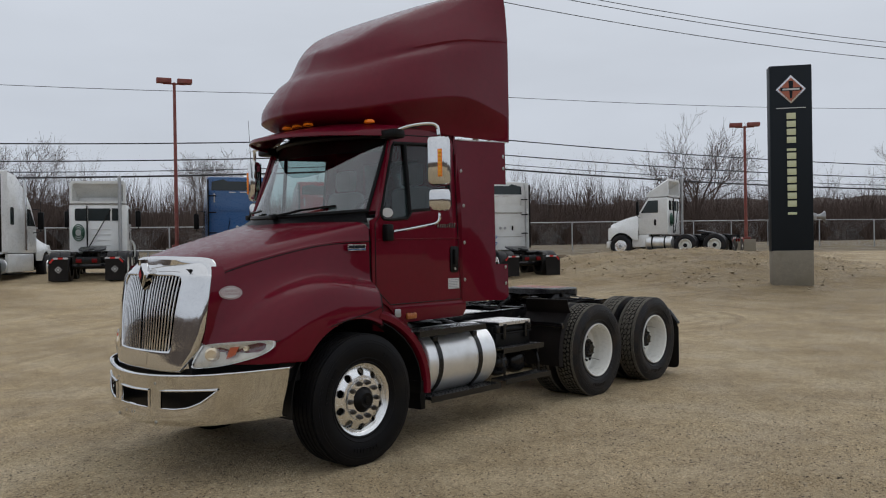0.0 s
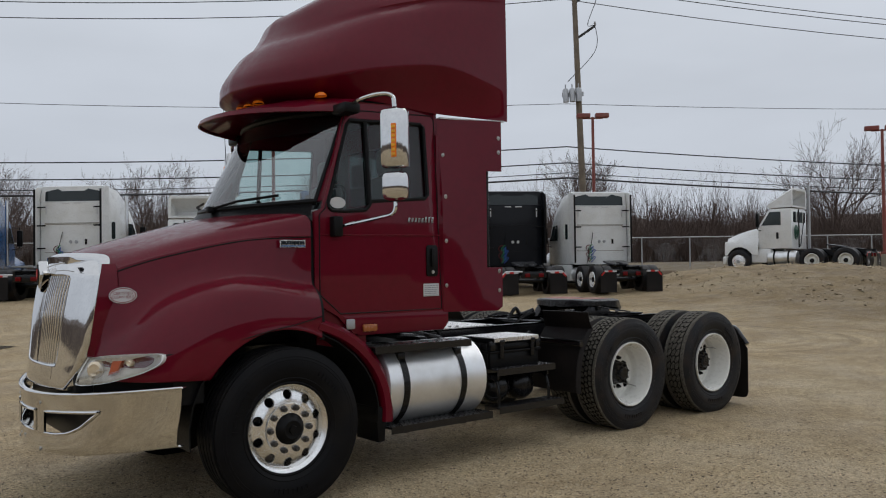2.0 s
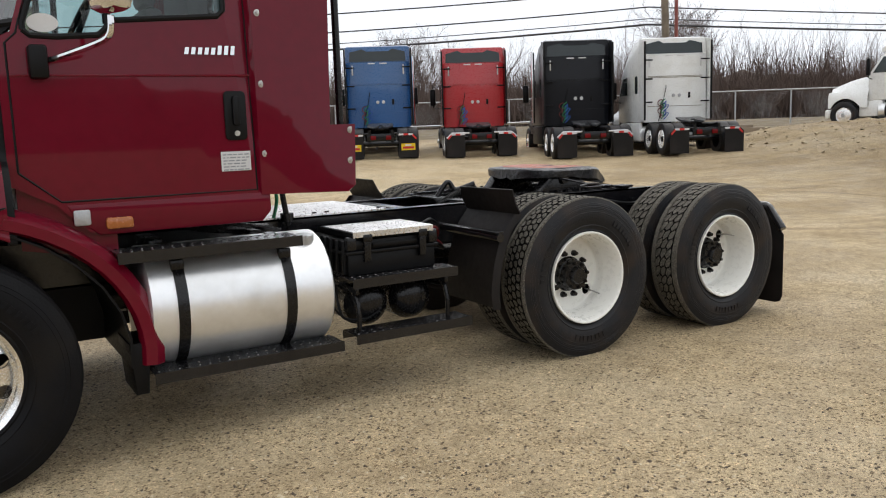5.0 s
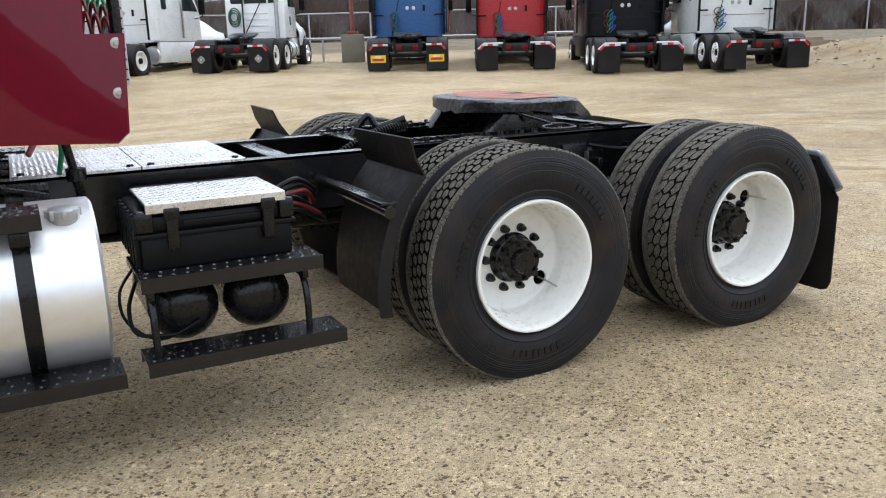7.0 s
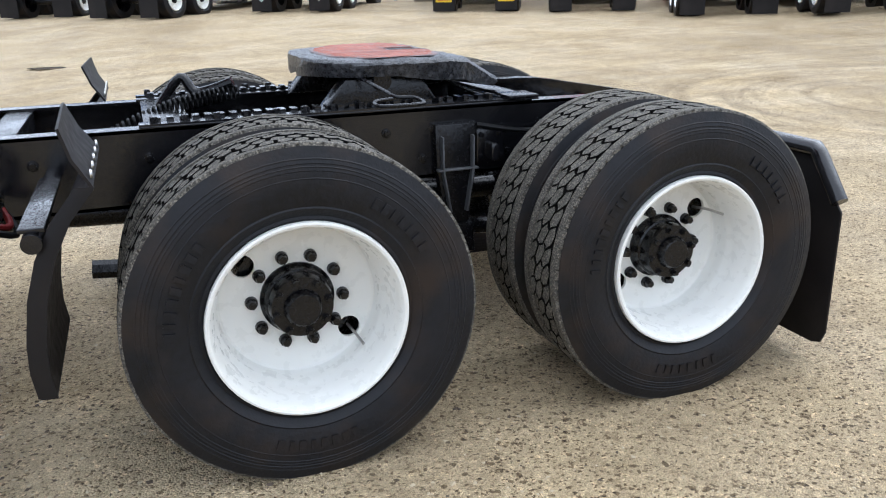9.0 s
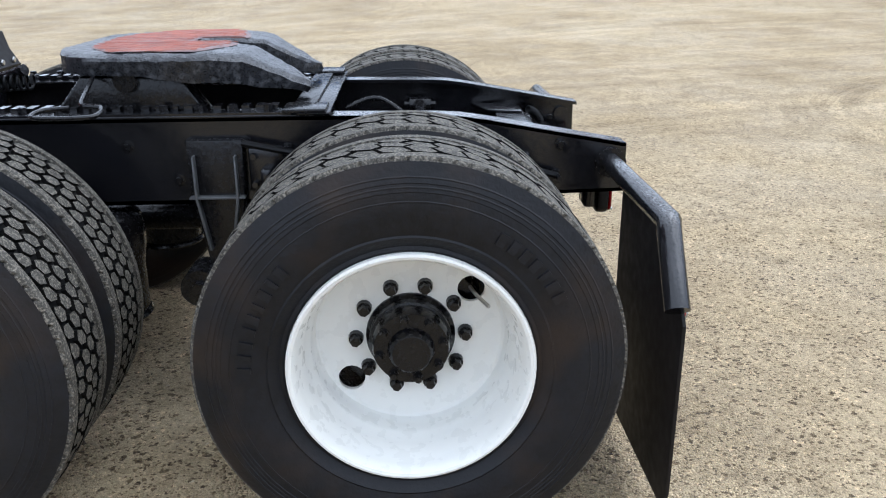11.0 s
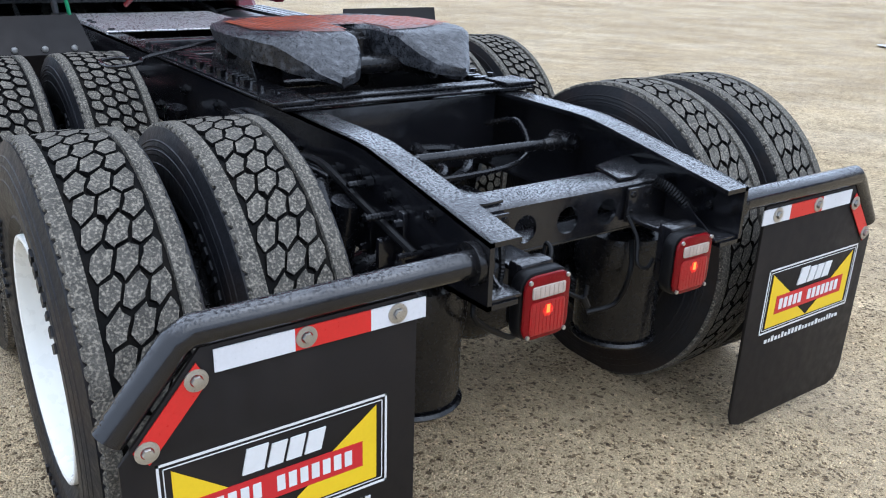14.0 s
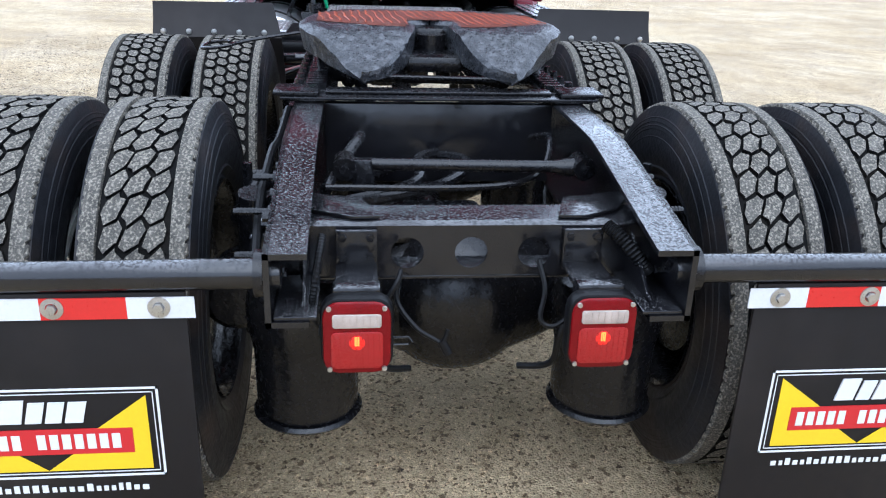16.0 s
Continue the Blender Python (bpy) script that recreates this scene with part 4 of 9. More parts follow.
# axles, diffs, suspension
for x in (AX1, AX2):
    bm = bmesh.new()
    lathe(bm, [(0.0, -0.78), (0.072, -0.78), (0.076, -0.46), (0.10, -0.36), (0.155, -0.24), (0.20, -0.12), (0.205, 0.0), (0.20, 0.12), (0.155, 0.24), (0.10, 0.36), (0.076, 0.46), (0.072, 0.78), (0.0, 0.78)], (x, 0.02, ZR), 32, "y")
    lathe(bm, [(0.0, -0.24), (0.10, -0.22), (0.19, -0.15), (0.225, -0.02), (0.228, 0.05), (0.205, 0.13), (0.15, 0.20), (0.08, 0.235), (0.0, 0.245)], (x, 0.02, ZR), 32, "x")
    part("drive_axle", bm, BLACKPART, truck, "black drive axle with banjo housing")
    bm = bmesh.new()
    cyl(bm, (x + 0.06, -0.27, 0.892), (x + 0.06, 0.32, 0.884), 0.017, seg=14)
    cyl(bm, (x + 0.06, 0.27, 0.885), (x + 0.06, 0.33, 0.884), 0.017, 0.028, 14)
    for yy in (-0.282, 0.355):
        cyl(bm, (x + 0.02, yy, 0.888), (x + 0.105, yy, 0.888), 0.030, seg=16)
        cyl(bm, (x + 0.00, yy, 0.888), (x + 0.125, yy, 0.888), 0.013, seg=6)
    part("torque_rod", bm, BLACKPART, truck)
    bm = bmesh.new()
    prism(bm, [(-0.258, 0.912), (-0.212, 0.912), (-0.206, 0.83), (-0.17, 0.785), (-0.08, 0.765), (-0.05, 0.73), (-0.05, 0.68), (-0.20, 0.68), (-0.258, 0.76)], x + 0.065, x + 0.10, "x", 0.006)
    box(bm, x - 0.10, x + 0.10, -0.24, 0.10, 0.70, 0.745, 0.02)
    part("torque_rod_tower", bm, BLACKPART, truck)
for s in (-1, 1):
    for x in (AX1 + 0.33, AX2 + 0.33):
        bm = bmesh.new()
        lathe(bm, [(0.0, 0.345), (0.122, 0.345), (0.126, 0.355), (0.127, 0.50), (0.132, 0.535), (0.140, 0.57), (0.141, 0.63), (0.132, 0.675), (0.11, 0.695), (0.085, 0.70), (0.0, 0.70)], (x, s * 0.378, 0.0), 40, "z")
        part("air_spring", bm, BLACKPART, truck, "black rubber air spring bag")
        bm = bmesh.new()
        lathe(bm, [(0.0, 0.326), (0.130, 0.326), (0.136, 0.334), (0.130, 0.343), (0.0, 0.343)], (x, s * 0.378, 0.0), 40, "z")
        part("air_spring_seat", bm, BLACKPART, truck)
        bm = bmesh.new()
        tube(bm, curve([(x - 0.95, s * 0.385, 0.50), (x - 0.55, s * 0.385, 0.46), (x - 0.33, s * 0.385, 0.42), (x, s * 0.385, 0.31)], 5), 0.035, 8)
        part("trailing_arm", bm, BLACKPART, truck)
        bm = bmesh.new()
        cyl(bm, (x - 0.2, s * 0.52, 0.45), (x - 0.12, s * 0.50, 0.86), 0.032, seg=14)
        cyl(bm, (x - 0.17, s * 0.513, 0.62), (x - 0.12, s * 0.50, 0.86), 0.040, seg=14)
        part("shock_absorber", bm, BLACKPART, truck)
    # brake chambers
    for x in (AX1, AX2):
        bm = bmesh.new()
        lathe(bm, [(0.0, 0.10), (0.055, 0.10), (0.08, 0.12), (0.083, 0.17), (0.088, 0.19), (0.083, 0.21), (0.08, 0.28), (0.06, 0.30), (0.0, 0.30)], (x, s * 0.55, ZR + 0.09), 24, "x")
        part("brake_chamber", bm, BLACKPART, truck)
    # suspension hanger between the axles
    bm = bmesh.new()
    x = 4.365
    prism(bm, [(x - 0.085, 0.93), (x + 0.085, 0.93), (x + 0.082, 0.74), (x + 0.043, 0.56), (x + 0.04, 0.46), (x - 0.04, 0.46), (x - 0.043, 0.56), (x - 0.082, 0.74)], s * 0.433, s * 0.47, "y", 0.006)
    cyl(bm, (x - 0.075, s * 0.40, 0.47), (x - 0.075, s * 0.53, 0.47), 0.060, seg=24)
    cyl(bm, (x - 0.075, s * 0.52, 0.47), (x - 0.075, s * 0.548, 0.47), 0.026, seg=6)
    prism(bm, [(x - 0.06, 0.53), (x + 0.06, 0.53), (x + 0.07, 0.41), (x - 0.07, 0.41)], s * 0.42, s * 0.49, "y", 0.01)
    hang = part("suspension_hanger", bm, BLACKPART, truck, "black ribbed suspension hanger bracket")
    for q in (-1, 1):
        bm = bmesh.new()
        prism(bm, [(x + q * 0.060, 0.885), (x + q * 0.066, 0.885), (x + q * 0.066, 0.755), (x + q * 0.038, 0.585), (x + q * 0.030, 0.585), (x + q * 0.059, 0.755)], s * 0.468, s * 0.50, "y", 0.002)
        part("hanger_rib", bm, EDGEGREY, hang)
    bm = bmesh.new()
    box(bm, x - 0.085, x + 0.085, min(s * 0.468, s * 0.497), max(s * 0.468, s * 0.497), 0.751, 0.758, 0.002)
    part("hanger_shelf", bm, EDGEGREY, hang)
    # brackets and clamps bolted to the web above the rear axle
    for bx, bz, bw, bh in ((4.86, 0.80, 0.16, 0.13), (5.12, 0.77, 0.12, 0.12), (5.30, 0.79, 0.07, 0.16), (4.52, 0.83, 0.12, 0.14)):
        bm = bmesh.new()
        box(bm, bx - bw / 2, bx + bw / 2, min(s * 0.430, s * 0.448), max(s * 0.430, s * 0.448), bz - bh / 2, bz + bh / 2, 0.006)
        box(bm, bx - bw * 0.15, bx + bw * 0.15, min(s * 0.446, s * 0.50), max(s * 0.446, s * 0.50), bz - bh * 0.4, bz + bh * 0.1, 0.01)
        br = part("web_bracket", bm, BLACKPAINT, truck)
        for dx, dz in ((-0.35, 0.32), (0.35, 0.32), (-0.35, -0.32), (0.35, -0.32)):
            bm = bmesh.new()
            cyl(bm, (bx + dx * bw, s * 0.447, bz + dz * bh), (bx + dx * bw, s * 0.466, bz + dz * bh), 0.012, 0.010, 6)
            part("bracket_nut", bm, BLACKPAINT, br)
    bm = bmesh.new()
    tube(bm, curve([(4.45, s * 0.47, 0.92), (4.7, s * 0.48, 0.88), (4.95, s * 0.475, 0.91), (5.2, s * 0.48, 0.86), (5.42, s * 0.47, 0.80)], 6), 0.011, 8)
    part("air_line", bm, BLACKPLASTIC, truck)
bm = bmesh.new()
cyl(bm, (0.8, 0, 0.70), (3.38, 0, 0.60), 0.055, seg=16)
cyl(bm, (3.85, 0, 0.55), (4.72, 0, 0.55), 0.05, seg=16)
part("drive_shaft", bm, BLACKPART, truck)
bm = bmesh.new()
cyl(bm, (AX0, -0.9, 0.46), (AX0, 0.9, 0.46), 0.05, seg=12)
box(bm, -0.95, 0.95, -0.34, 0.34, 0.62, 0.98, 0.05)
box(bm, 0.6, 1.75, -0.22, 0.22, 0.50, 0.95, 0.08)
part("engine_and_front_axle", bm, BLACKPART, truck)

# air lines and wiring among the rails
rb = random.Random(11)
for k in range(5):
    y = rb.uniform(-0.28, 0.28)
    z = rb.uniform(0.76, 0.9)
    bm = bmesh.new()
    tube(bm, curve([(4.72, y, z), (4.85, y + rb.uniform(-.1, .1), z + rb.uniform(-.02, .06)), (5.0, y + rb.uniform(-.12, .12), z + rb.uniform(-.06, .03)), (5.1, rb.choice((-.33, .33)), z - 0.04)], 6), rb.choice((0.009, 0.012, 0.016)), 8)
    part("air_line", bm, BLACKPART, truck)
for s in (-1, 1):
    bm = bmesh.new()
    tube(bm, curve([(5.42, s * 0.26, 0.70), (5.47, s * 0.27 - 0.06, 0.63), (5.44, s * 0.2 + 0.0, 0.53), (5.40, s * 0.13, 0.50)], 6), 0.008, 8)
    part("light_cable", bm, BLACKPLASTIC, truck)
bm = bmesh.new()
pts = [(5.46 + 0.008 * math.cos(q * 0.9), -0.365 + 0.008 * math.sin(q * 0.9), 0.85 - 0.0016 * q) for q in range(110)]
tube(bm, pts, 0.0022, 5)
part("coil_spring", bm, BLACKPART, truck)

# ---- fifth wheel ----
bm = bmesh.new()
FWX = [3.848, 3.868, 3.912, 3.99, 4.10, 4.22, 4.34, 4.42, 4.48, 4.54, 4.595, 4.625, 4.64]
FWO = [0.17, 0.27, 0.345, 0.402, 0.425, 0.435, 0.425, 0.395, 0.35, 0.31, 0.275, 0.25, 0.235]
FWI = [0.0, 0.0, 0.0, 0.0, 0.0, 0.0, 0.058, 0.068, 0.085, 0.11, 0.145, 0.18, 0.215]


def fw_z(x):
    """Top of the plate: level, then ramps that fall away to the tail."""
    return 1.182 - 0.12 * max(0.0, x - 4.36) - 0.42 * max(0.0, x - 4.455) - 0.25 * max(0.0, 3.87 - x)


for s in (-1, 1):
    sk = []
    nx, ny = 46, 16
    for i in range(nx + 1):
        x = FWX[0] + (FWX[-1] - FWX[0]) * (i / nx)
        lo_y, hi_y = (0.055 if 4.27 < x < 4.34 else float(np.interp(x, FWX, FWI))), float(np.interp(x, FWX, FWO))
        top_row, low_row = [], []
        for j in range(ny + 1):
            y = lo_y + (hi_y - lo_y) * j / ny
            edge = min(j, ny - j if lo_y > 0 else ny - j) / ny
            lump = 0.004 * noise.noise((x * 30, s * y * 30, 1.0)) + 0.003 * noise.noise((x * 80, s * y * 80, 4.0))
            rim = 0.012 if j == ny or (j == 0 and lo_y > 0) else 0.003 if j == ny - 1 else 0.0
            top_row.append((x, s * y, fw_z(x) + lump - rim))
        thick = 0.064 + 0.024 * min(1.0, max(0.0, (x - 4.15) / 0.15)) - 0.05 * max(0.0, (x - 4.48) / 0.13)
        outy = s * (hi_y + 0.006 + 0.006 * noise.noise((x * 45, s * 3.0, 0.0)))
        top_row.append((x + 0.004, outy, fw_z(x) - 0.020 + 0.006 * noise.noise((x * 60, s, 2.0))))
        top_row.append((x, s * hi_y * 0.985, fw_z(x) - thick))
        top_row.append((x - 0.01, s * (lo_y * 0.6 + hi_y * 0.4), fw_z(x) - thick - 0.012))
        top_row.append((x, s * (lo_y + 0.004), fw_z(x) - thick))
        top_row.append((x, s * lo_y, fw_z(x) - 0.012 if lo_y > 0 else fw_z(x) - 0.02))
        sk.append(top_row)
    grid(bm, sk)
    ends = [[bm.verts.new(p) for p in sk[k]] for k in (0, -1)]
    for row in ends:
        bm.faces.new(row)
bmesh.ops.remove_doubles(bm, verts=bm.verts, dist=0.0008)
fifth = part("fifth_wheel", bm, GREASYIRON, truck, "black cast fifth wheel plate smeared with red-brown grease")
# a smear of grease with straight ribs combed along it
rg = random.Random(5)


def grease_ends(y):
    """Front and rear limits of the smear at a distance from the middle."""
    return 3.93 + 0.16 * (y / 0.40) ** 3, 4.24 + (0.16 if y > 0.075 else 0.0) - 0.10 * (y / 0.40) ** 3


gm = bmesh.new()
for s in (-1, 1):
    rows = []
    for k in range(27):
        y = 0.002 + k * 0.0145
        x0, x1 = grease_ends(y)
        rows.append([(x0 + (x1 - x0) * q / 14 + rg.uniform(-.004, .004), s * y, fw_z(x0 + (x1 - x0) * q / 14) + (0.0045 if 0 < q < 14 and k < 26 else 0.0015) + rg.uniform(0, 0.0005)) for q in range(15)])
    grid(gm, rows)
smear = part("grease_smear", gm, SMEAR, fifth, "thin brown grease smear")
gm = bmesh.new()
for s in (-1, 1):
    for k in range(14):
        y = 0.014 + k * 0.0272
        x0, x1 = grease_ends(y)
        bead = rg.uniform(0.0032, 0.0062)
        start, stop = x0 + rg.uniform(0.0, 0.03), x1 - rg.uniform(0.0, 0.03)
        phase = rg.uniform(0, 6)
        row = []
        for q in range(13):
            x = start + (stop - start) * q / 12
            c = Vector((x, s * y + 0.0035 * math.sin(q * 0.8 + phase) + 0.030 * (q / 12 - 0.5), fw_z(x) + 0.0048))
            w, t = Vector((0, bead * (0.4 if q in (0, 12) else rg.uniform(0.8, 1.15)), 0)), Vector((0, 0, 0.0014))
            row.append([c - w, c - w * 0.55 + t, c + w * 0.55 + t, c + w])
        grid(gm, row)
tagged(part("grease", gm, GREASE, smear, "combed orange-red grease"), kind="stuff")
bm = bmesh.new()
for s in (-1, 1):
    prism(bm, [(3.86, 0.99), (4.34, 0.99), (4.26, 1.11), (3.96, 1.11)], s * 0.28, s * 0.38, "y", 0.01)
cyl(bm, (4.1, -0.40, 1.10), (4.1, 0.40, 1.10), 0.035, seg=16)
part("fifth_wheel_saddle", bm, BLACKPART, fifth)
bm = bmesh.new()
box(bm, 4.24, 4.46, -0.10, 0.10, 1.04, 1.095, 0.02)
cyl(bm, (4.30, 0, 1.05), (4.30, 0, 1.145), 0.05, seg=16)
box(bm, 4.20, 4.28, -0.06, 0.06, 1.08, 1.165, 0.02)
part("kingpin_jaw", bm, BLACKPART, fifth)
# toothed slide tracks on top of each rail
for s in (-1, 1):
    bm = bmesh.new()
    box(bm, 3.22, 4.70, min(s * 0.33, s * 0.45), max(s * 0.33, s * 0.45), 0.993, 1.001, 0.002)
    for k in range(30):
        x = 3.27 + k * 0.0435
        box(bm, x, x + 0.024, min(s * 0.345, s * 0.40), max(s * 0.345, s * 0.40), 1.000, 1.022)
    box(bm, 3.22, 4.60, min(s * 0.40, s * 0.447), max(s * 0.40, s * 0.447), 1.000, 1.008)
    part("slide_track", bm, BLACKPAINT, truck, "greasy black toothed slide track")
    for k in range(13):
        x = 3.27 + k * 0.105
        bm = bmesh.new()
        cyl(bm, (x, s * 0.424, 1.006), (x, s * 0.424, 1.030), 0.015, 0.013, 6)
        part("track_bolt", bm, BLACKPART, truck)
bm = bmesh.new()
box(bm, 4.62, 4.72, -0.47, 0.47, 1.001, 1.010, 0.003)
box(bm, 4.60, 4.67, -0.34, 0.34, 1.011, 1.020, 0.003)
for s in (-1, 1):
    box(bm, 4.58, 4.71, min(s * 0.36, s * 0.49), max(s * 0.36, s * 0.49), 1.011, 1.024, 0.003)
box(bm, 3.235, 3.36, -0.43, 0.43, 0.986, 0.997, 0.003)
pieces("cross_plate", bm, BLACKPART, truck)
# release handle rod
bm = bmesh.new()
tube(bm, curve([(3.98, -0.30, 1.12), (4.017, -0.43, 1.112), (4.05, -0.60, 1.088), (4.065, -0.665, 1.076), (4.10, -0.682, 1.074)], 5) + curve([(4.125, -0.690, 1.073), (4.138, -0.735, 1.067), (4.12, -0.785, 1.062), (3.99, -0.785, 1.062), (3.968, -0.750, 1.066), (3.985, -0.712, 1.070), (4.045, -0.700, 1.073)], 5), 0.0065, 8)
part("release_handle", bm, BLACKPART, fifth)
# coiled line on the frame ahead of the plate
bm = bmesh.new()
pts = []
for q in range(260):
    u = q / 259
    c = Vector((3.12, -0.12, 0.93)).lerp(Vector((3.62, 0.10, 1.035)), u)
    c.z += 0.03 * math.sin(u * math.pi)
    a = q * 0.62
    pts.append(c + Vector((0.0, 0.026 * math.cos(a), 0.026 * math.sin(a))))
tube(bm, pts, 0.0055, 5)
part("coiled_air_line", bm, BLACKPLASTIC, truck, "black coiled air line")
bm = bmesh.new()
tube(bm, curve([(3.30, 0.16, 0.98), (3.40, 0.15, 1.10), (3.46, 0.13, 1.04), (3.6, 0.08, 1.08)], 6), 0.02, 10)
part("air_hose", bm, BLACKPART, truck)

# ---- hood, cab, fairings ----


def mirror_rows(rows):
    return [[(x, -y, z) for x, y, z in r[::-1]] + r[1:] for r in rows]


def arch_z(x, r=0.64, cz=0.50, cx=AX0):
    d = r * r - (x - cx) ** 2
    return cz + math.sqrt(d) if d > 0 else cz


# hood and front fenders: lines running from the nose to the cowl, on one side
HOOD = [
    [(-1.10, 0, 1.665), (-0.90, 0, 1.727), (-0.55, 0, 1.825), (-0.30, 0, 1.892), (-0.10, 0, 1.945)],
    [(-1.08, 0.30, 1.660), (-0.90, 0.31, 1.718), (-0.55, 0.32, 1.818), (-0.25, 0.33, 1.898), (-0.03, 0.34, 1.952)],
    [(-0.97, 0.50, 1.648), (-0.85, 0.555, 1.688), (-0.55, 0.62, 1.776), (-0.15, 0.67, 1.880), (0.15, 0.70, 1.952)],
    [(-0.965, 0.60, 1.606), (-0.84, 0.675, 1.650), (-0.58, 0.755, 1.735), (-0.12, 0.845, 1.850), (0.335, 0.925, 1.935)],
    [(-0.995, 0.650, 1.535), (-0.88, 0.725, 1.588), (-0.62, 0.812, 1.668), (-0.14, 0.905, 1.770), (0.345, 0.968, 1.800)],
    [(-1.00, 0.656, 1.515), (-0.88, 0.731, 1.572), (-0.62, 0.818, 1.652), (-0.14, 0.911, 1.752), (0.345, 0.970, 1.782)],
    [(-1.055, 0.650, 1.30), (-0.90, 0.752, 1.40), (-0.62, 0.838, 1.505), (-0.16, 0.922, 1.615), (0.345, 0.970, 1.66)],
    [(-1.068, 0.632, 1.14), (-0.93, 0.795, 1.235), (-0.64, 0.880, 1.41), (-0.20, 0.940, 1.525), (0.345, 0.971, 1.50)],
    [(-1.070, 0.630, 1.10), (-0.94, 0.825, 1.165), (-0.66, 0.935, 1.37), (-0.20, 0.972, 1.495), (0.345, 0.985, 1.435)],
    [(-1.072, 0.634, 1.06), (-0.95, 0.875, 1.110), (-0.69, 1.030, 1.31), (-0.22, 1.060, 1.462), (0.345, 1.045, 1.395)],
    [(-1.074, 0.640, 1.025), (-0.955, 0.915, 1.062), (-0.72, 1.095, 1.195), (-0.24, 1.125, 1.385), (0.345, 1.100, 1.315)],
    [(-1.074, 0.645, 1.005), (-0.96, 0.932, 1.030), (-0.75, 1.128, 1.065), (-0.28, 1.150, 1.235), (0.345, 1.120, 1.200)],
    [(-1.10, 0.625, 0.92), (-0.97, 0.935, 0.93), (-0.76, 1.135, 0.96), (-0.28, 1.156, 1.150), (0.345, 1.118, 1.10)],
]


def hood_lip(x):
    """Lower edge of the fender: level in front, then over the wheel."""
    return max(0.868, arch_z(x) if x > -0.56 else 0.0)


us = [k / 26 for k in range(27)]
lines = []
for ctrl in HOOD:
    c = curve(ctrl, 10)
    cx_, cy_, cz_ = ([p[i] for p in c] for i in range(3))
    span = [ctrl[0][0] + (ctrl[-1][0] - ctrl[0][0]) * u for u in us]
    lines.append([(x, float(np.interp(x, cx_, cy_)), float(np.interp(x, cx_, cz_))) for x in span])
lip = []
for x0, y0, z0 in lines[-1]:
    lip.append((x0, y0 + 0.002, hood_lip(x0) if x0 > -0.9 else 0.868 - 0.02 * (x0 + 0.9) / 0.2 * 0))
for i, (x0, y0, z0) in enumerate(lines[-1]):
    lines[-1][i] = (x0, y0, max(z0, lip[i][2] + 0.03))
for i, (x0, y0, z0) in enumerate(lines[-2]):
    lines[-2][i] = (x0, y0, max(z0, lip[i][2] + 0.06))
lines.append(lip)
lines.append([(x, y - 0.035, z - 0.002) for x, y, z in lip])
rows = [[Vector(ln[k]) for ln in lines] for k in range(len(us))]
hood_rows = [curve(r, 3) for r in rows]
bm = bmesh.new()
grid(bm, mirror_rows([[tuple(p) for p in r] for r in hood_rows]))
bmesh.ops.remove_doubles(bm, verts=bm.verts, dist=0.0005)
hood = part("hood", bm, PAINT, truck, "maroon sloping hood with flared fenders, beaded with rain")
for s in (-1, 1):
    # cut line between the hood top and its side, and the joint of the lower fender
    bm = bmesh.new()
    tube(bm, [(p[0], s * (p[1] - 0.001), p[2] - 0.004) for p in lines[5]], 0.0048, 6)
    part("hood_cut_line", bm, BLACKPLASTIC, hood)
    bm = bmesh.new()
    tube(bm, curve([(-0.76, s * 1.134, 1.030), (-0.55, s * 1.148, 1.048), (-0.30, s * 1.155, 1.088), (-0.05, s * 1.157, 1.142), (0.14, s * 1.148, 1.172), (0.34, s * 1.120, 1.215)], 6), 0.0042, 6)
    part("fender_joint", bm, BLACKPLASTIC, hood)
# seam between hood and cab
bm = bmesh.new()
inner = [(p[0], p[1] * 0.985, p[2] - 0.012) for p in hood_rows[-1]]
grid(bm, [[(x - 0.01, -y, z) for x, y, z in inner[::-1]] + [(x - 0.01, y, z) for x, y, z in inner[1:]], [(x + 0.03, -y, z) for x, y, z in inner[::-1]] + [(x + 0.03, y, z) for x, y, z in inner[1:]]])
part("hood_gasket", bm, BLACKPLASTIC, truck)
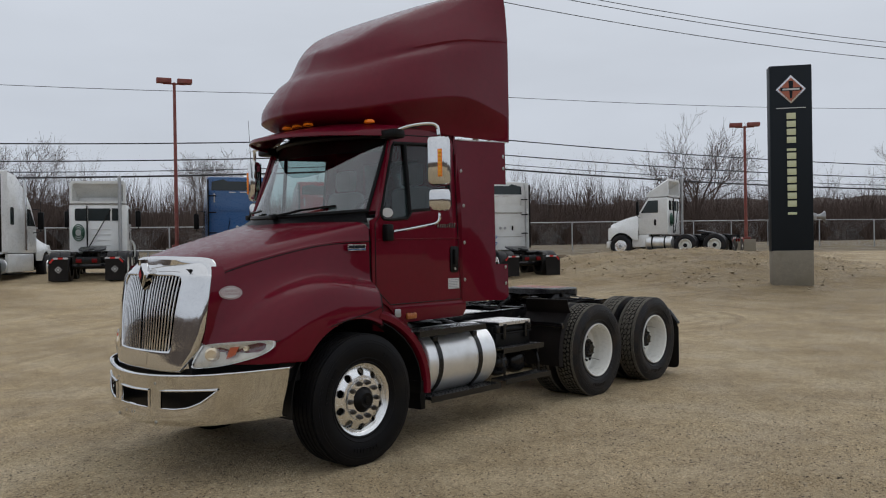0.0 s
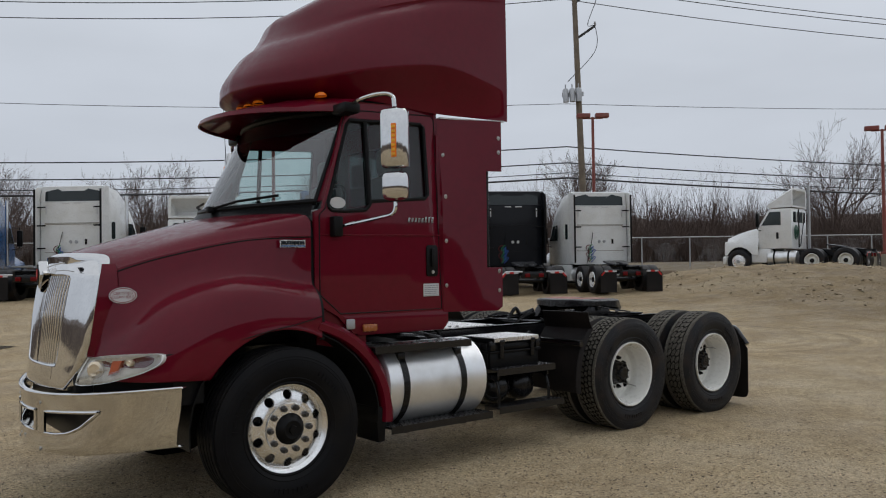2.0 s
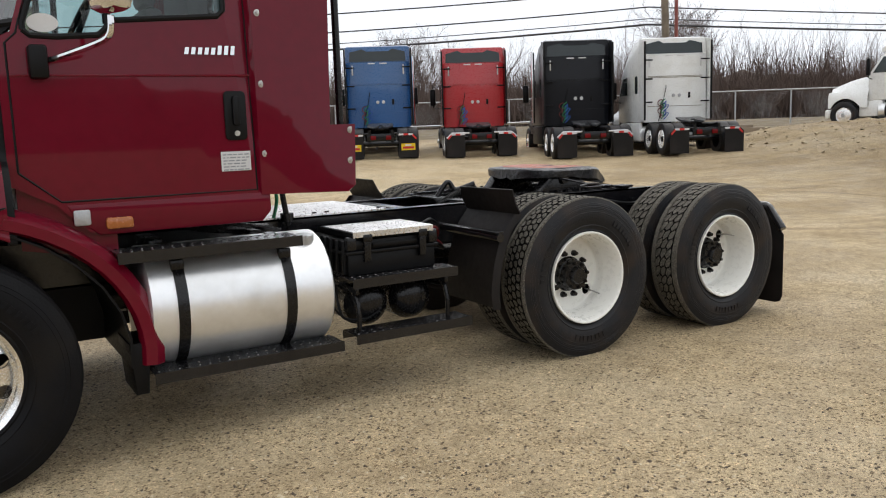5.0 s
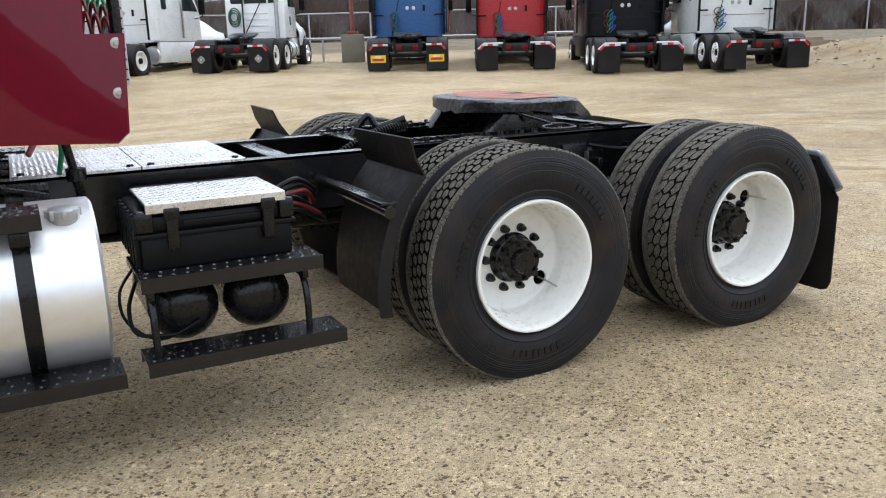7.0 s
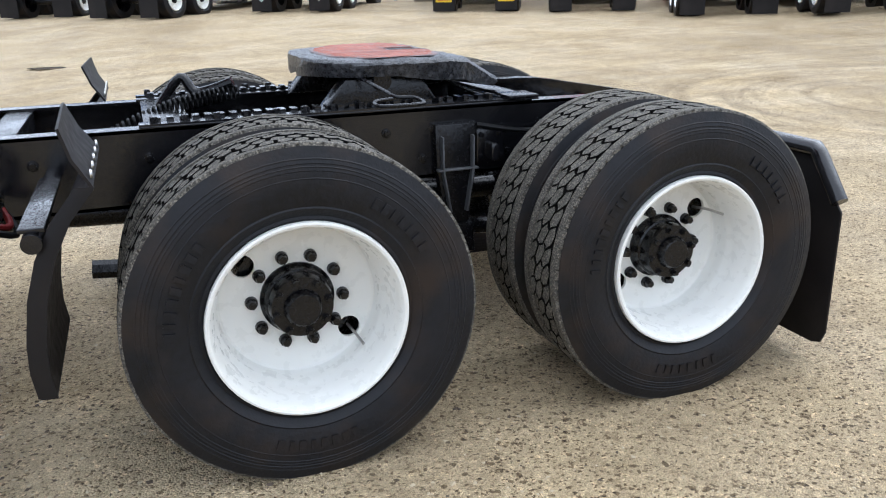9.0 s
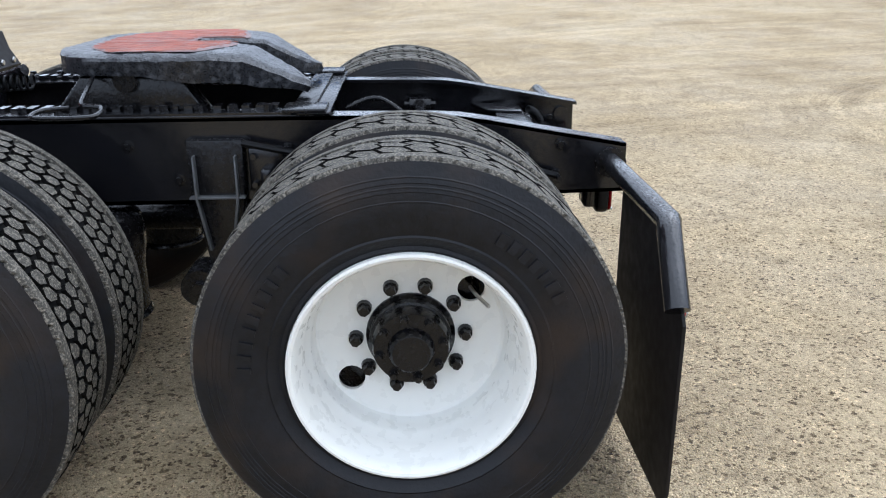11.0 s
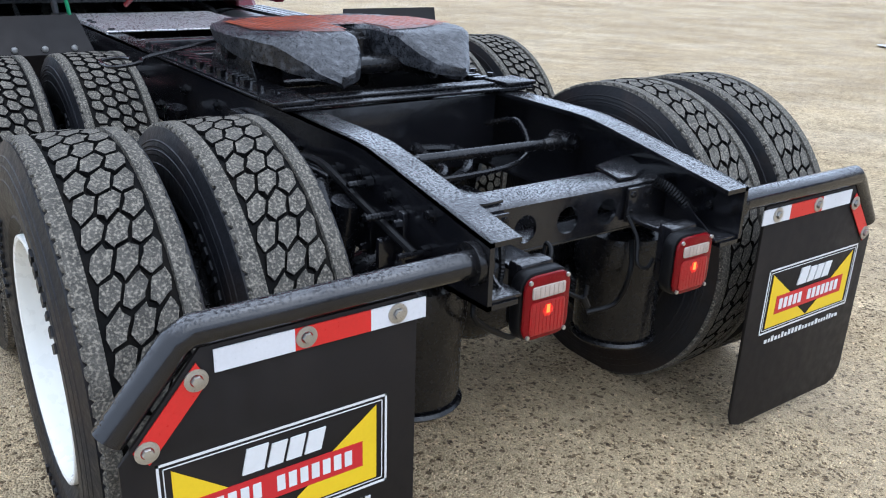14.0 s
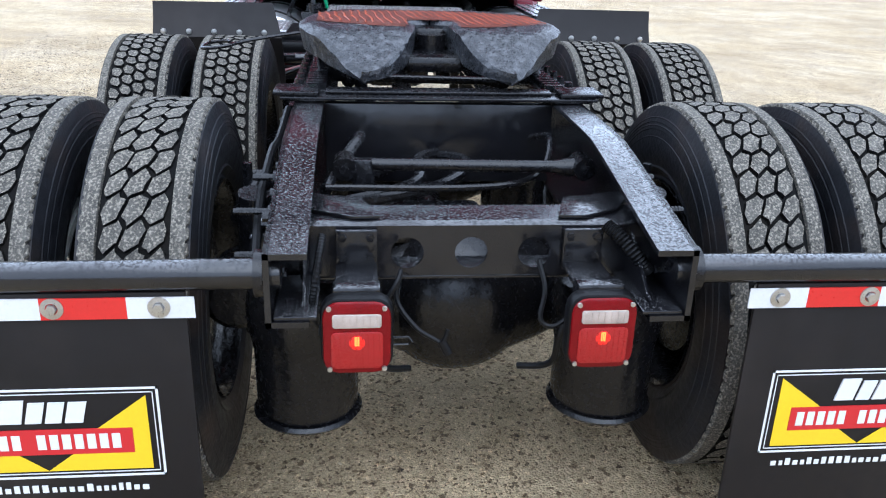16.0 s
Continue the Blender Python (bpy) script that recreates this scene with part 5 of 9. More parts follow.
# wheel wells
for s in (-1, 1):
    bm = bmesh.new()
    rows = []
    for k in range(17):
        a = radians(-8 + 196 * k / 16)
        rx = 0.66 + 0.12 * max(0.0, math.cos(a))
        rows.append([(AX0 + rx * math.cos(a), s * y, 0.50 + 0.66 * math.sin(a)) for y in (0.36, 0.6, 0.9, 1.118)])
    grid(bm, rows, 0.01)
    prism(bm, [(AX0 + (0.67 + 0.12 * max(0.0, math.cos(a))) * math.cos(a), 0.50 + 0.67 * math.sin(a)) for a in (radians(-8 + 196 * k / 16) for k in range(17))], s * 0.352, s * 0.362, "y")
    part("wheel_well", bm, BLACKPLASTIC, truck)
    # rear part of the fender, fixed to the cab
    bm = bmesh.new()
    rows = []
    for k in range(12):
        a = radians(72 - 78 * k / 11)
        c, q = math.cos(a), math.sin(a)
        ex = 0.0
        r0, r1, r2 = 0.645, 0.70 + ex, 0.80 + 0.3 * max(0, (3 - k) / 11)
        rows.append([(AX0 + 0.02 + r * c * 1.24, s * y, 0.48 + r * q * 1.03) for r, y in ((r0, 1.05), (r0, 1.10), (r0 + 0.012, 1.125), (r1, 1.125), (r1 + 0.035, 1.08), (r1 + 0.045, 0.96))])
    grid(bm, rows, 0.012)
    part("fender_extension", bm, PAINT, truck, "maroon rear fender lip fixed to the cab")
    bm = bmesh.new()
    prism(bm, [(0.80, 0.52), (0.90, 0.52), (0.88, 0.26), (0.82, 0.26)], s * 0.80, s * 1.10, "y", 0.01)
    part("splash_guard", bm, BLACKPLASTIC, truck)
    bm = bmesh.new()
    prism(bm, [(0.40, 1.00), (0.40, 1.34), (0.60, 1.24), (0.82, 1.08), (0.82, 0.92)], s * 0.925, s * 0.945, "y")
    part("cowl_side_panel", bm, PAINT, truck)

# grille shell
def shell_x(y, z):
    return float(np.interp(z, [0.78, 0.95, 1.25, 1.50, 1.58, 1.63, 1.665, 1.69], [-1.285, -1.268, -1.245, -1.205, -1.175, -1.13, -1.07, -0.99])) + 0.135 * (abs(y) / 0.65) ** 2.4


def shell_edge(z):
    return float(np.interp(z, [0.78, 0.85, 0.95, 1.034, 1.23, 1.45, 1.53, 1.585, 1.63, 1.665, 1.69], [0.50, 0.555, 0.635, 0.685, 0.698, 0.700, 0.692, 0.668, 0.625, 0.56, 0.48]))


def opening(z):
    return float(np.interp(z, [0.945, 1.53], [0.403, 0.458]))


gz0, gz1 = 0.945, 1.53
zs = [0.78, 0.795, 0.83, 0.90, 0.935, gz0, 0.975, 1.1, 1.25, 1.38, 1.49, gz1, 1.545, 1.58, 1.61, 1.64, 1.665, 1.685, 1.69]
inner_f = [-1, -0.94, -0.6, -0.3, 0, 0.3, 0.6, 0.94, 1]
outer_f = [0.04, 0.2, 0.45, 0.7, 0.88, 0.97, 1.0]
bm = bmesh.new()
vs = []
for z in zs:
    g, e_ = opening(z), shell_edge(z)
    ys = [-(g + (e_ - g) * f) for f in outer_f[::-1]] + [g * f for f in inner_f] + [g + (e_ - g) * f for f in outer_f]
    vs.append([bm.verts.new((shell_x(y, z) + (0.11 if abs(y) >= e_ - 1e-6 else 0) + (0.03 if z == 0.78 else 0), y, z - (0.06 * (abs(y) / 0.6) ** 3 if z > 1.56 else 0))) for y in ys])
n0 = len(outer_f)
for i in range(len(zs) - 1):
    for j in range(len(vs[0]) - 1):
        if gz0 <= zs[i] < gz1 and n0 <= j < n0 + 8:
            corner = (zs[i] == gz0 or zs[i + 1] == gz1) and j in (n0, n0 + 7)
            if corner:
                a, b, c, d = vs[i][j], vs[i][j + 1], vs[i + 1][j + 1], vs[i + 1][j]
                low, left = zs[i] == gz0, j == n0
                bm.faces.new((a, b, d) if low and left else (a, b, c) if low else (a, c, d) if left else (b, c, d))
            continue
        bm.faces.new((vs[i][j], vs[i][j + 1], vs[i + 1][j + 1], vs[i + 1][j]))
bmesh.ops.recalc_face_normals(bm, faces=bm.faces)
bmesh.ops.solidify(bm, geom=list(bm.faces), thickness=0.022)
grille = part("grille", bm, CHROME, truck, "tall chrome grille surround")
sub = grille.modifiers.new("round", "SUBSURF")
sub.levels = sub.render_levels = 1
# painted nose panel tucked behind the shell's edge
for s in (-1, 1):
    bm = bmesh.new()
    grid(bm, [[(shell_x(shell_edge(z), z) + 0.015, s * (shell_edge(z) - 0.004), z), (shell_x(shell_edge(z), z) + 0.07, s * (shell_edge(z) + 0.012), z), (-0.93, s * (shell_edge(z) + 0.035), z)] for z in (1.01, 1.1, 1.2, 1.3, 1.4, 1.5, 1.56, 1.60)], 0.006)
    part("nose_panel", bm, PAINT, hood)
# rolled chrome edge where the shell meets the painted hood
bm = bmesh.new()
f0, f1 = [Vector(p) for p in hood_rows[0]], [Vector(p) for p in hood_rows[1]]
cut = [k for k, p in enumerate(f0) if p.z > 1.02]
for s in (-1, 1):
    rows = []
    for k in cut:
        along = (f0[min(k + 1, len(f0) - 1)] - f0[max(k - 1, 0)]).normalized()
        back = (f1[k] - f0[k]).normalized()
        nrm = along.cross(back).normalized()
        if nrm.x * -1.0 + nrm.z + abs(nrm.y) < 0:
            nrm = -nrm
        a, b = f0[k] + back * 0.030, f0[k]
        ring = [a - nrm * 0.004, a + nrm * 0.009, b + back * 0.012 + nrm * 0.014, b + nrm * 0.014 - back * 0.010, b + nrm * 0.006 - back * 0.040, b + Vector((-0.042, -0.012, -0.030)), b + Vector((-0.046, -0.03, -0.085))]
        rows.append([(p.x, s * p.y, p.z) for p in ring])
    grid(bm, rows)
bmesh.ops.remove_doubles(bm, verts=bm.verts, dist=0.0008)
part("shell_edge", bm, CHROME, grille, "rolled chrome edge of the grille surround")
bm = bmesh.new()
box(bm, -1.10, -1.08, -0.50, 0.50, 0.90, 1.58)
part("grille_back", bm, BLACKPLASTIC, grille)
for k in range(24):
    f0 = -0.965 + 1.93 * k / 23
    bm = bmesh.new()
    ring = []
    for z in (0.93, 1.1, 1.25, 1.4, 1.545):
        y = f0 * opening(z)
        x, w = shell_x(y, z) + 0.014 + (0.012 if abs(f0) < 0.06 else 0), 0.0078
        ring.append([bm.verts.new(q) for q in ((x + 0.05, y - w * 0.5, z), (x + 0.010, y - w, z), (x + 0.002, y - w * 0.7, z), (x, y, z), (x + 0.002, y + w * 0.7, z), (x + 0.010, y + w, z), (x + 0.05, y + w * 0.5, z))])
    for a, b in zip(ring, ring[1:]):
        for i in range(6):
            bm.faces.new((a[i], a[i + 1], b[i + 1], b[i]))
    part("grille_bar", bm, CHROME, grille)
# diamond emblem on a V bracket
bm = bmesh.new()
prism(bm, [(-0.10, 1.545), (-0.052, 1.50), (0, 1.415), (0.052, 1.50), (0.10, 1.545), (0.055, 1.56), (0, 1.47), (-0.055, 1.56)], -1.232, -1.190, "x", 0.006)
part("emblem_bracket", bm, CHROME, grille)
bm = bmesh.new()
prism(bm, [(0, 1.440), (0.050, 1.535), (0, 1.628), (-0.050, 1.535)], -1.245, -1.180, "x", 0.008)
part("emblem_frame", bm, CHROME, grille)
bm = bmesh.new()
prism(bm, [(0, 1.462), (0.036, 1.535), (0, 1.606), (-0.036, 1.535)], -1.250, -1.242, "x")
part("emblem", bm, BLACKPLASTIC, grille, "red and black diamond emblem")
bm = bmesh.new()
prism(bm, [(0, 1.50), (0.020, 1.536), (0, 1.575), (-0.020, 1.536)], -1.254, -1.249, "x")
part("emblem_core", bm, REDPRINT, grille)
# hood latch cable towards the shell's corner
bm = bmesh.new()
tube(bm, curve([(-1.205, -0.10, 1.585), (-1.19, -0.22, 1.60), (-1.16, -0.36, 1.612)], 5), 0.003, 5)
part("bug_strip", bm, STEEL, grille)

# bumper with three intake openings, its ends raked back
def bump_x(y):
    a = abs(y)
    return -1.325 + 0.31 * a * a + (0.0 if a < 0.8 else 0.62 * (a - 0.8) ** 1.3)


def bump_lo(a):
    return float(np.interp(a, [0.0, 0.36, 0.50, 0.62, 0.72, 0.80, 0.85], [0.512, 0.512, 0.515, 0.532, 0.570, 0.625, 0.672]))


def bump_hi(a):
    return float(np.interp(a, [0.0, 0.36, 0.85], [0.640, 0.648, 0.678]))


half = [0.0, 0.06, 0.12, 0.18, 0.225, 0.29, 0.36, 0.43, 0.50, 0.56, 0.62, 0.67, 0.72, 0.76, 0.80, 0.85, 0.90, 0.96, 1.03, 1.10, 1.16, 1.19, 1.205]
ysb = [-v for v in half[::-1]] + half[1:]
bm = bmesh.new()
vs = [[] for _ in range(9)]
for y in ysb:
    a = abs(y)
    zt, zb = 0.762 + 0.072 * (a / 1.2) ** 2, 0.365 + 0.075 * (a / 1.2) ** 2
    lo, hi = bump_lo(a), bump_hi(a)
    for q, (z, back) in enumerate(((zb, 0.05), (zb + 0.006, 0.012), (zb + 0.025, 0.0), ((zb + lo) / 2, -0.006), (lo, 0.0), (hi, 0.0), (zt - 0.045, -0.004), (zt - 0.012, -0.010), (zt, 0.02))):
        k = (z - 0.44) / 0.39
        yy = y * (1 - 0.105 * max(0.0, 1 - k) * max(0.0, (a - 0.6) / 0.6))
        vs[q].append(bm.verts.new((bump_x(y) + back, yy, z)))
for i in range(8):
    for j in range(len(ysb) - 1):
        a = abs((ysb[j] + ysb[j + 1]) / 2)
        if i == 4 and (a < 0.225 or 0.36 < a < 0.85):
            continue
        bm.faces.new((vs[i][j], vs[i][j + 1], vs[i + 1][j + 1], vs[i + 1][j]))
bmesh.ops.recalc_face_normals(bm, faces=bm.faces)
bmesh.ops.solidify(bm, geom=list(bm.faces), thickness=0.010)
bumper = part("bumper", bm, BUMPERCHROME, truck, "chromed steel bumper with black intake openings, slightly dirty")
for a0, a1 in ((-0.225, 0.225), (0.36, 0.85), (-0.85, -0.36)):
    col = [a0 + (a1 - a0) * k / 12 for k in range(13)]
    loop = [(bump_x(y) - 0.004, y, bump_hi(abs(y))) for y in col] + [(bump_x(y) - 0.004, y, bump_lo(abs(y))) for y in col[::-1]]
    bm = bmesh.new()
    tube(bm, loop + loop[:1], 0.009, 8, caps=False)
    part("intake_rim", bm, CHROME, bumper)
bm = bmesh.new()
tube(bm, [(bump_x(y) - 0.006, y * 0.998, 0.757 + 0.072 * (abs(y) / 1.2) ** 2) for y in ysb], 0.010, 8)
part("bumper_lip", bm, CHROME, bumper)
bm = bmesh.new()
box(bm, -1.07, -1.02, -0.72, 0.72, 0.40, 0.76, 0.02)
part("bumper_back", bm, BLACKPLASTIC, bumper)
bm = bmesh.new()
box(bm, -1.16, -0.62, -0.60, 0.60, 0.66, 0.90, 0.02)
part("valance", bm, BLACKPLASTIC, truck)
for s in (-1, 1):
    bm = bmesh.new()
    prism(bm, [(-1.05, 0.62), (-0.70, 1.08), (-0.50, 1.08), (-0.50, 0.5), (-1.05, 0.5)] if s > 0 else [(-1.05, -0.62), (-0.70, -1.08), (-0.50, -1.08), (-0.50, -0.5), (-1.05, -0.5)], 0.70, 0.875, "z")
    part("fender_closing_panel", bm, BLACKPLASTIC, truck)
for y, z in ((-0.30, 0.70), (-0.30, 0.40), (0.30, 0.70), (0.30, 0.40), (-0.02, 0.455), (0.12, 0.45), (0.02, 0.45)):
    bm = bmesh.new()
    lathe(bm, [(0.0, -0.006), (0.011, -0.004), (0.014, 0.004)], (bump_x(y) - 0.002, y, z), 12, "x")
    part("bumper_bolt", bm, STEEL, bumper)

# headlights: a swept lens over the corner, with a bowl and an amber signal
HEADFACE = surf("headlight_reflector", (0.82, 0.78, 0.69), 0.22, 0.3, 0.25, 26, bump=0.6, bscale=60)
HEADRIM = surf("headlight_edge", (0.80, 0.81, 0.80), 0.10, 0.3, 0.05, 12, coat=1.0)
LAMPBOWL = surf("lamp_bowl", (0.80, 0.68, 0.50), 0.12, 0.4, coat=1.0)
TURNLENS = surf("orange_turn_lens", (0.45, 0.10, 0.045), 0.2, coat=0.6)
for s in (-1, 1):
    ring = [(-1.090, 0.645, 1.000), (-1.035, 0.800, 1.022), (-0.985, 0.925, 1.034), (-0.895, 1.045, 1.042), (-0.800, 1.135, 1.040), (-0.785, 1.150, 1.018), (-0.800, 1.146, 0.980), (-0.880, 1.088, 0.928), (-0.975, 0.975, 0.885), (-1.065, 0.800, 0.845), (-1.150, 0.590, 0.828), (-1.135, 0.600, 0.900)]
    out = Vector((-0.75, s * 0.62, 0.0)).normalized()
    fine = [Vector((p.x, s * p.y, p.z)) for p in curve(ring + ring[:1], 3)[:-1]]
    mid = sum(fine, Vector()) / len(fine)

    def ringat(k, off):
        return [mid + (p - mid) * k + out * off for p in fine]
    bm = bmesh.new()
    grid(bm, [r + r[:1] for r in (ringat(1.0, -0.05), ringat(1.0, 0.0), ringat(0.99, 0.008), ringat(0.95, 0.009), ringat(0.94, 0.0))])
    bmesh.ops.remove_doubles(bm, verts=bm.verts, dist=0.0003)
    head = part("headlight", bm, HEADRIM, truck, "clear swept headlight with an amber turn signal")
    bm = bmesh.new()
    grid(bm, [r + r[:1] for r in (ringat(0.96, -0.004), ringat(0.6, 0.004), ringat(0.25, 0.010), ringat(0.01, 0.011))])
    part("reflector", bm, HEADFACE, head)
    bm = bmesh.new()
    grid(bm, [r + r[:1] for r in (ringat(0.965, 0.008), ringat(0.80, 0.026), ringat(0.45, 0.036), ringat(0.01, 0.040))])
    part("lens", bm, LENS, head, "clear domed headlight lens").visible_shadow = False
    frame_h = Matrix((( -0.64, -0.77, 0, 0), (0.77 * s, -0.64 * s, 0, 0), (0, 0, 1, 0), (0, 0, 0, 1)))
    for cy, cz, rr, mt, nm in ((0.755, 0.935, 0.052, LAMPBOWL, "lamp_bowl"), (1.005, 0.985, 0.020, LAMPBOWL, "small_lamp")):
        base = Vector((float(np.interp(cy, [0.6, 0.8, 0.95, 1.1], [-1.13, -1.055, -0.985, -0.86])), s * cy, cz))
        bm = bmesh.new()
        lathe(bm, [(0.0, 0.0), (rr * 0.7, -0.006), (rr, 0.004), (rr * 1.08, 0.03)], seg=24, axis="y")
        for v in bm.verts:
            v.co = base + out * (0.016 - v.co.y) + Vector((-out.y, out.x, 0)) * v.co.x * 1.1 + Vector((0, 0, v.co.z))
        part(nm, bm, mt, head)
    bm = bmesh.new()
    c0 = [Vector((-1.018, s * 0.865, 0.905)), Vector((-0.985, s * 0.925, 0.925)), Vector((-0.965, s * 0.965, 1.0)), Vector((-1.000, s * 0.900, 0.995))]
    lo_, hi_ = [bm.verts.new(p - out * 0.01) for p in c0], [bm.verts.new(p + out * 0.024) for p in c0]
    bm.faces.new(hi_)
    for i in range(4):
        bm.faces.new((lo_[i], lo_[(i + 1) % 4], hi_[(i + 1) % 4], hi_[i]))
    part("turn_signal", bm, TURNLENS, head)
    # chrome bezel between shell and headlight
    bm = bmesh.new()
    grid(bm, [[(-1.088, s * 0.640, 1.004), (-1.13, s * 0.600, 0.90), (-1.155, s * 0.580, 0.826)], [(-1.125, s * 0.590, 1.01), (-1.185, s * 0.53, 0.90), (-1.215, s * 0.46, 0.80)]], 0.012)
    part("headlight_bezel", bm, CHROME, head)

# cab body
W = 0.972
side = [(0.375, 1.30), (0.375, 1.96), (0.44, 1.99), (0.655, 2.66), (0.72, 2.80), (1.555, 2.86), (1.555, 1.06), (0.70, 1.06), (0.56, 1.20)]
win = [(0.492, 2.00), (0.492, 2.03), (0.690, 2.63), (0.720, 2.668), (1.39, 2.70), (1.42, 2.675), (1.412, 2.125), (1.38, 2.095), (0.872, 2.055), (0.845, 2.015), (0.81, 1.985), (0.63, 1.972), (0.52, 1.975)]
cab = None
for s in (-1, 1):
    bm = bmesh.new()
    eds = []
    for loop in (side, win):
        vs = [bm.verts.new((x, s * (W - 0.11 * max(0, z - 2.0) ** 1.3), z)) for x, z in loop]
        eds += [bm.edges.new((vs[i], vs[(i + 1) % len(vs)])) for i in range(len(vs))]
    fs = [g for g in bmesh.ops.triangle_fill(bm, use_beauty=True, edges=eds)["geom"] if isinstance(g, bmesh.types.BMFace)]

    def inside(p, poly):
        n, c = len(poly), False
        for i in range(n):
            (x1, z1), (x2, z2) = poly[i], poly[(i + 1) % n]
            if (z1 > p.z) != (z2 > p.z) and p.x < (x2 - x1) * (p.z - z1) / (z2 - z1) + x1:
                c = not c
        return c
    bad = [f for f in fs if inside(f.calc_center_median(), win)]
    if bad:
        bmesh.ops.delete(bm, geom=bad, context="FACES_ONLY")
    bmesh.ops.recalc_face_normals(bm, faces=bm.faces)
    bmesh.ops.solidify(bm, geom=list(bm.faces), thickness=0.03)
    cab_side = part("cab_side", bm, PAINT, truck, "maroon steel cab side with its door", smooth=False)
    cab = cab or cab_side
bm = bmesh.new()
# back wall with a window, floor, roof
for x0, x1, y0, y1, z0, z1 in ((1.53, 1.556, -0.93, 0.93, 1.42, 2.12), (1.53, 1.556, -0.93, -0.42, 2.12, 2.62), (1.53, 1.556, 0.42, 0.93, 2.12, 2.62), (1.53, 1.556, -0.90, 0.90, 2.62, 2.86)):
    box(bm, x0, x1, y0, y1, z0, z1)
part("cab_back", bm, PAINT, truck)
bm = bmesh.new()
box(bm, 1.53, 1.556, -0.93, 0.93, 1.06, 1.415)
box(bm, 1.556, 1.60, -0.80, 0.80, 1.10, 1.20, 0.01)
part("cab_underframe", bm, BLACKPART, truck)
bm = bmesh.new()
box(bm, 0.40, 1.53, -0.93, 0.93, 1.08, 1.16)
box(bm, 0.36, 0.40, -0.90, 0.90, 1.16, 1.90)
part("cab_floor", bm, INTERIOR, truck)
bm = bmesh.new()
grid(bm, [[(0.42 + 0.42 * abs(y) ** 2.3, y, 2.765 - 0.05 * abs(y) ** 3) for y in (-0.89, -0.7, -0.4, 0, 0.4, 0.7, 0.89)], [(0.60 + 0.27 * abs(y) ** 2.3, y, 2.86 - 0.06 * abs(y) ** 3) for y in (-0.89, -0.7, -0.4, 0, 0.4, 0.7, 0.89)], [(1.555, y, 2.89 - 0.06 * abs(y) ** 3) for y in (-0.89, -0.7, -0.4, 0, 0.4, 0.7, 0.89)]], 0.03)
part("cab_roof", bm, PAINT, truck)
bm = bmesh.new()
box(bm, 1.536, 1.545, -0.43, 0.43, 2.10, 2.63)
back_glass = part("rear_window", bm, GLASS, cab)
back_glass.visible_shadow = False

# windscreen: curved, raked, in a black gasket
def ws(y, u):
    a = abs(y) / 0.80
    return Vector((-0.03 + 0.52 * a ** 2.1 + u * (0.43 - 0.19 * a * a), y * (1 + 0.05 * u), 2.005 + 0.045 * a * a + u * (0.735 - 0.04 * a * a)))


bm = bmesh.new()
grid(bm, [[ws(-0.80 + 1.60 * j / 20, u / 6) for j in range(21)] for u in range(7)])
wsg = part("windscreen", bm, GLASS, cab, "raked curved windscreen")
wsg.visible_shadow = False
loop = [ws(-0.80 + 1.60 * j / 20, 0) for j in range(21)] + [ws(0.80, u / 6) for u in range(1, 7)] + [ws(0.80 - 1.60 * j / 20, 1) for j in range(1, 21)] + [ws(-0.80, 1 - u / 6) for u in range(1, 7)]
bm = bmesh.new()
tube(bm, loop, 0.026, 8)
part("windscreen_gasket", bm, BLACKPLASTIC, cab)
for s in (-1, 1):
    bm = bmesh.new()
    base = [ws(s * 0.80, u / 6) for u in range(7)]

    def lean(z):
        return s * (W - 0.11 * max(0, z - 2.0) ** 1.3 + 0.002)
    front = [0.462 + 0.215 * (p.z - 2.0) / 0.67 for p in base]
    grid(bm, [[p + Vector((-0.004, s * 0.01, 0.0)) for p in base], [p.lerp(Vector((xf, lean(p.z), p.z)), 0.45) + Vector((-0.012, s * 0.012, 0)) for p, xf in zip(base, front)], [Vector((xf - 0.02, lean(p.z) - s * 0.004, p.z)) for p, xf in zip(base, front)], [Vector((xf, lean(p.z), p.z)) for p, xf in zip(base, front)]], 0.02)
    part("a_pillar", bm, PAINT, cab)
# cowl under the glass
bm = bmesh.new()
ye = [-0.94 + 1.88 * j / 20 for j in range(21)]
grid(bm, [[Vector((-0.09 + 0.45 * (abs(y) / 0.94) ** 2, y, 1.938 + 0.02 * abs(y) - 0.02 * abs(y) ** 4)) for y in ye], [ws(y * 0.85, 0) + Vector((-0.03, 0, -0.015)) for y in ye], [ws(y * 0.85, 0) + Vector((0.02, 0, 0.0)) for y in ye]])
part("cowl", bm, BLACKPLASTIC, cab)
# sun visor over the glass, with a slot
bm = bmesh.new()
rows = []
for k in range(25):
    y = -0.93 + 1.86 * k / 24
    a = abs(y) / 0.93
    xf, zf = -0.03 + 0.72 * a ** 2.4, 2.735 + 0.01 * a
    xb, zb = 0.56 + 0.24 * a ** 2.5, 2.87 - 0.04 * a ** 3
    rows.append([(xb, y, zb), (xb * 0.7 + xf * 0.3, y, zb - 0.003), (xb * 0.3 + xf * 0.7, y, zb * 0.45 + zf * 0.55 + 0.008), (xf + 0.015, y, zf + 0.018), (xf, y, zf - 0.015)])
grid(bm, rows, 0.014)
visor = part("sun_visor", bm, PAINT, cab, "maroon exterior sun visor")
# dark sheet behind the glass stands in for the visor's reflection
bm = bmesh.new()
rows = []
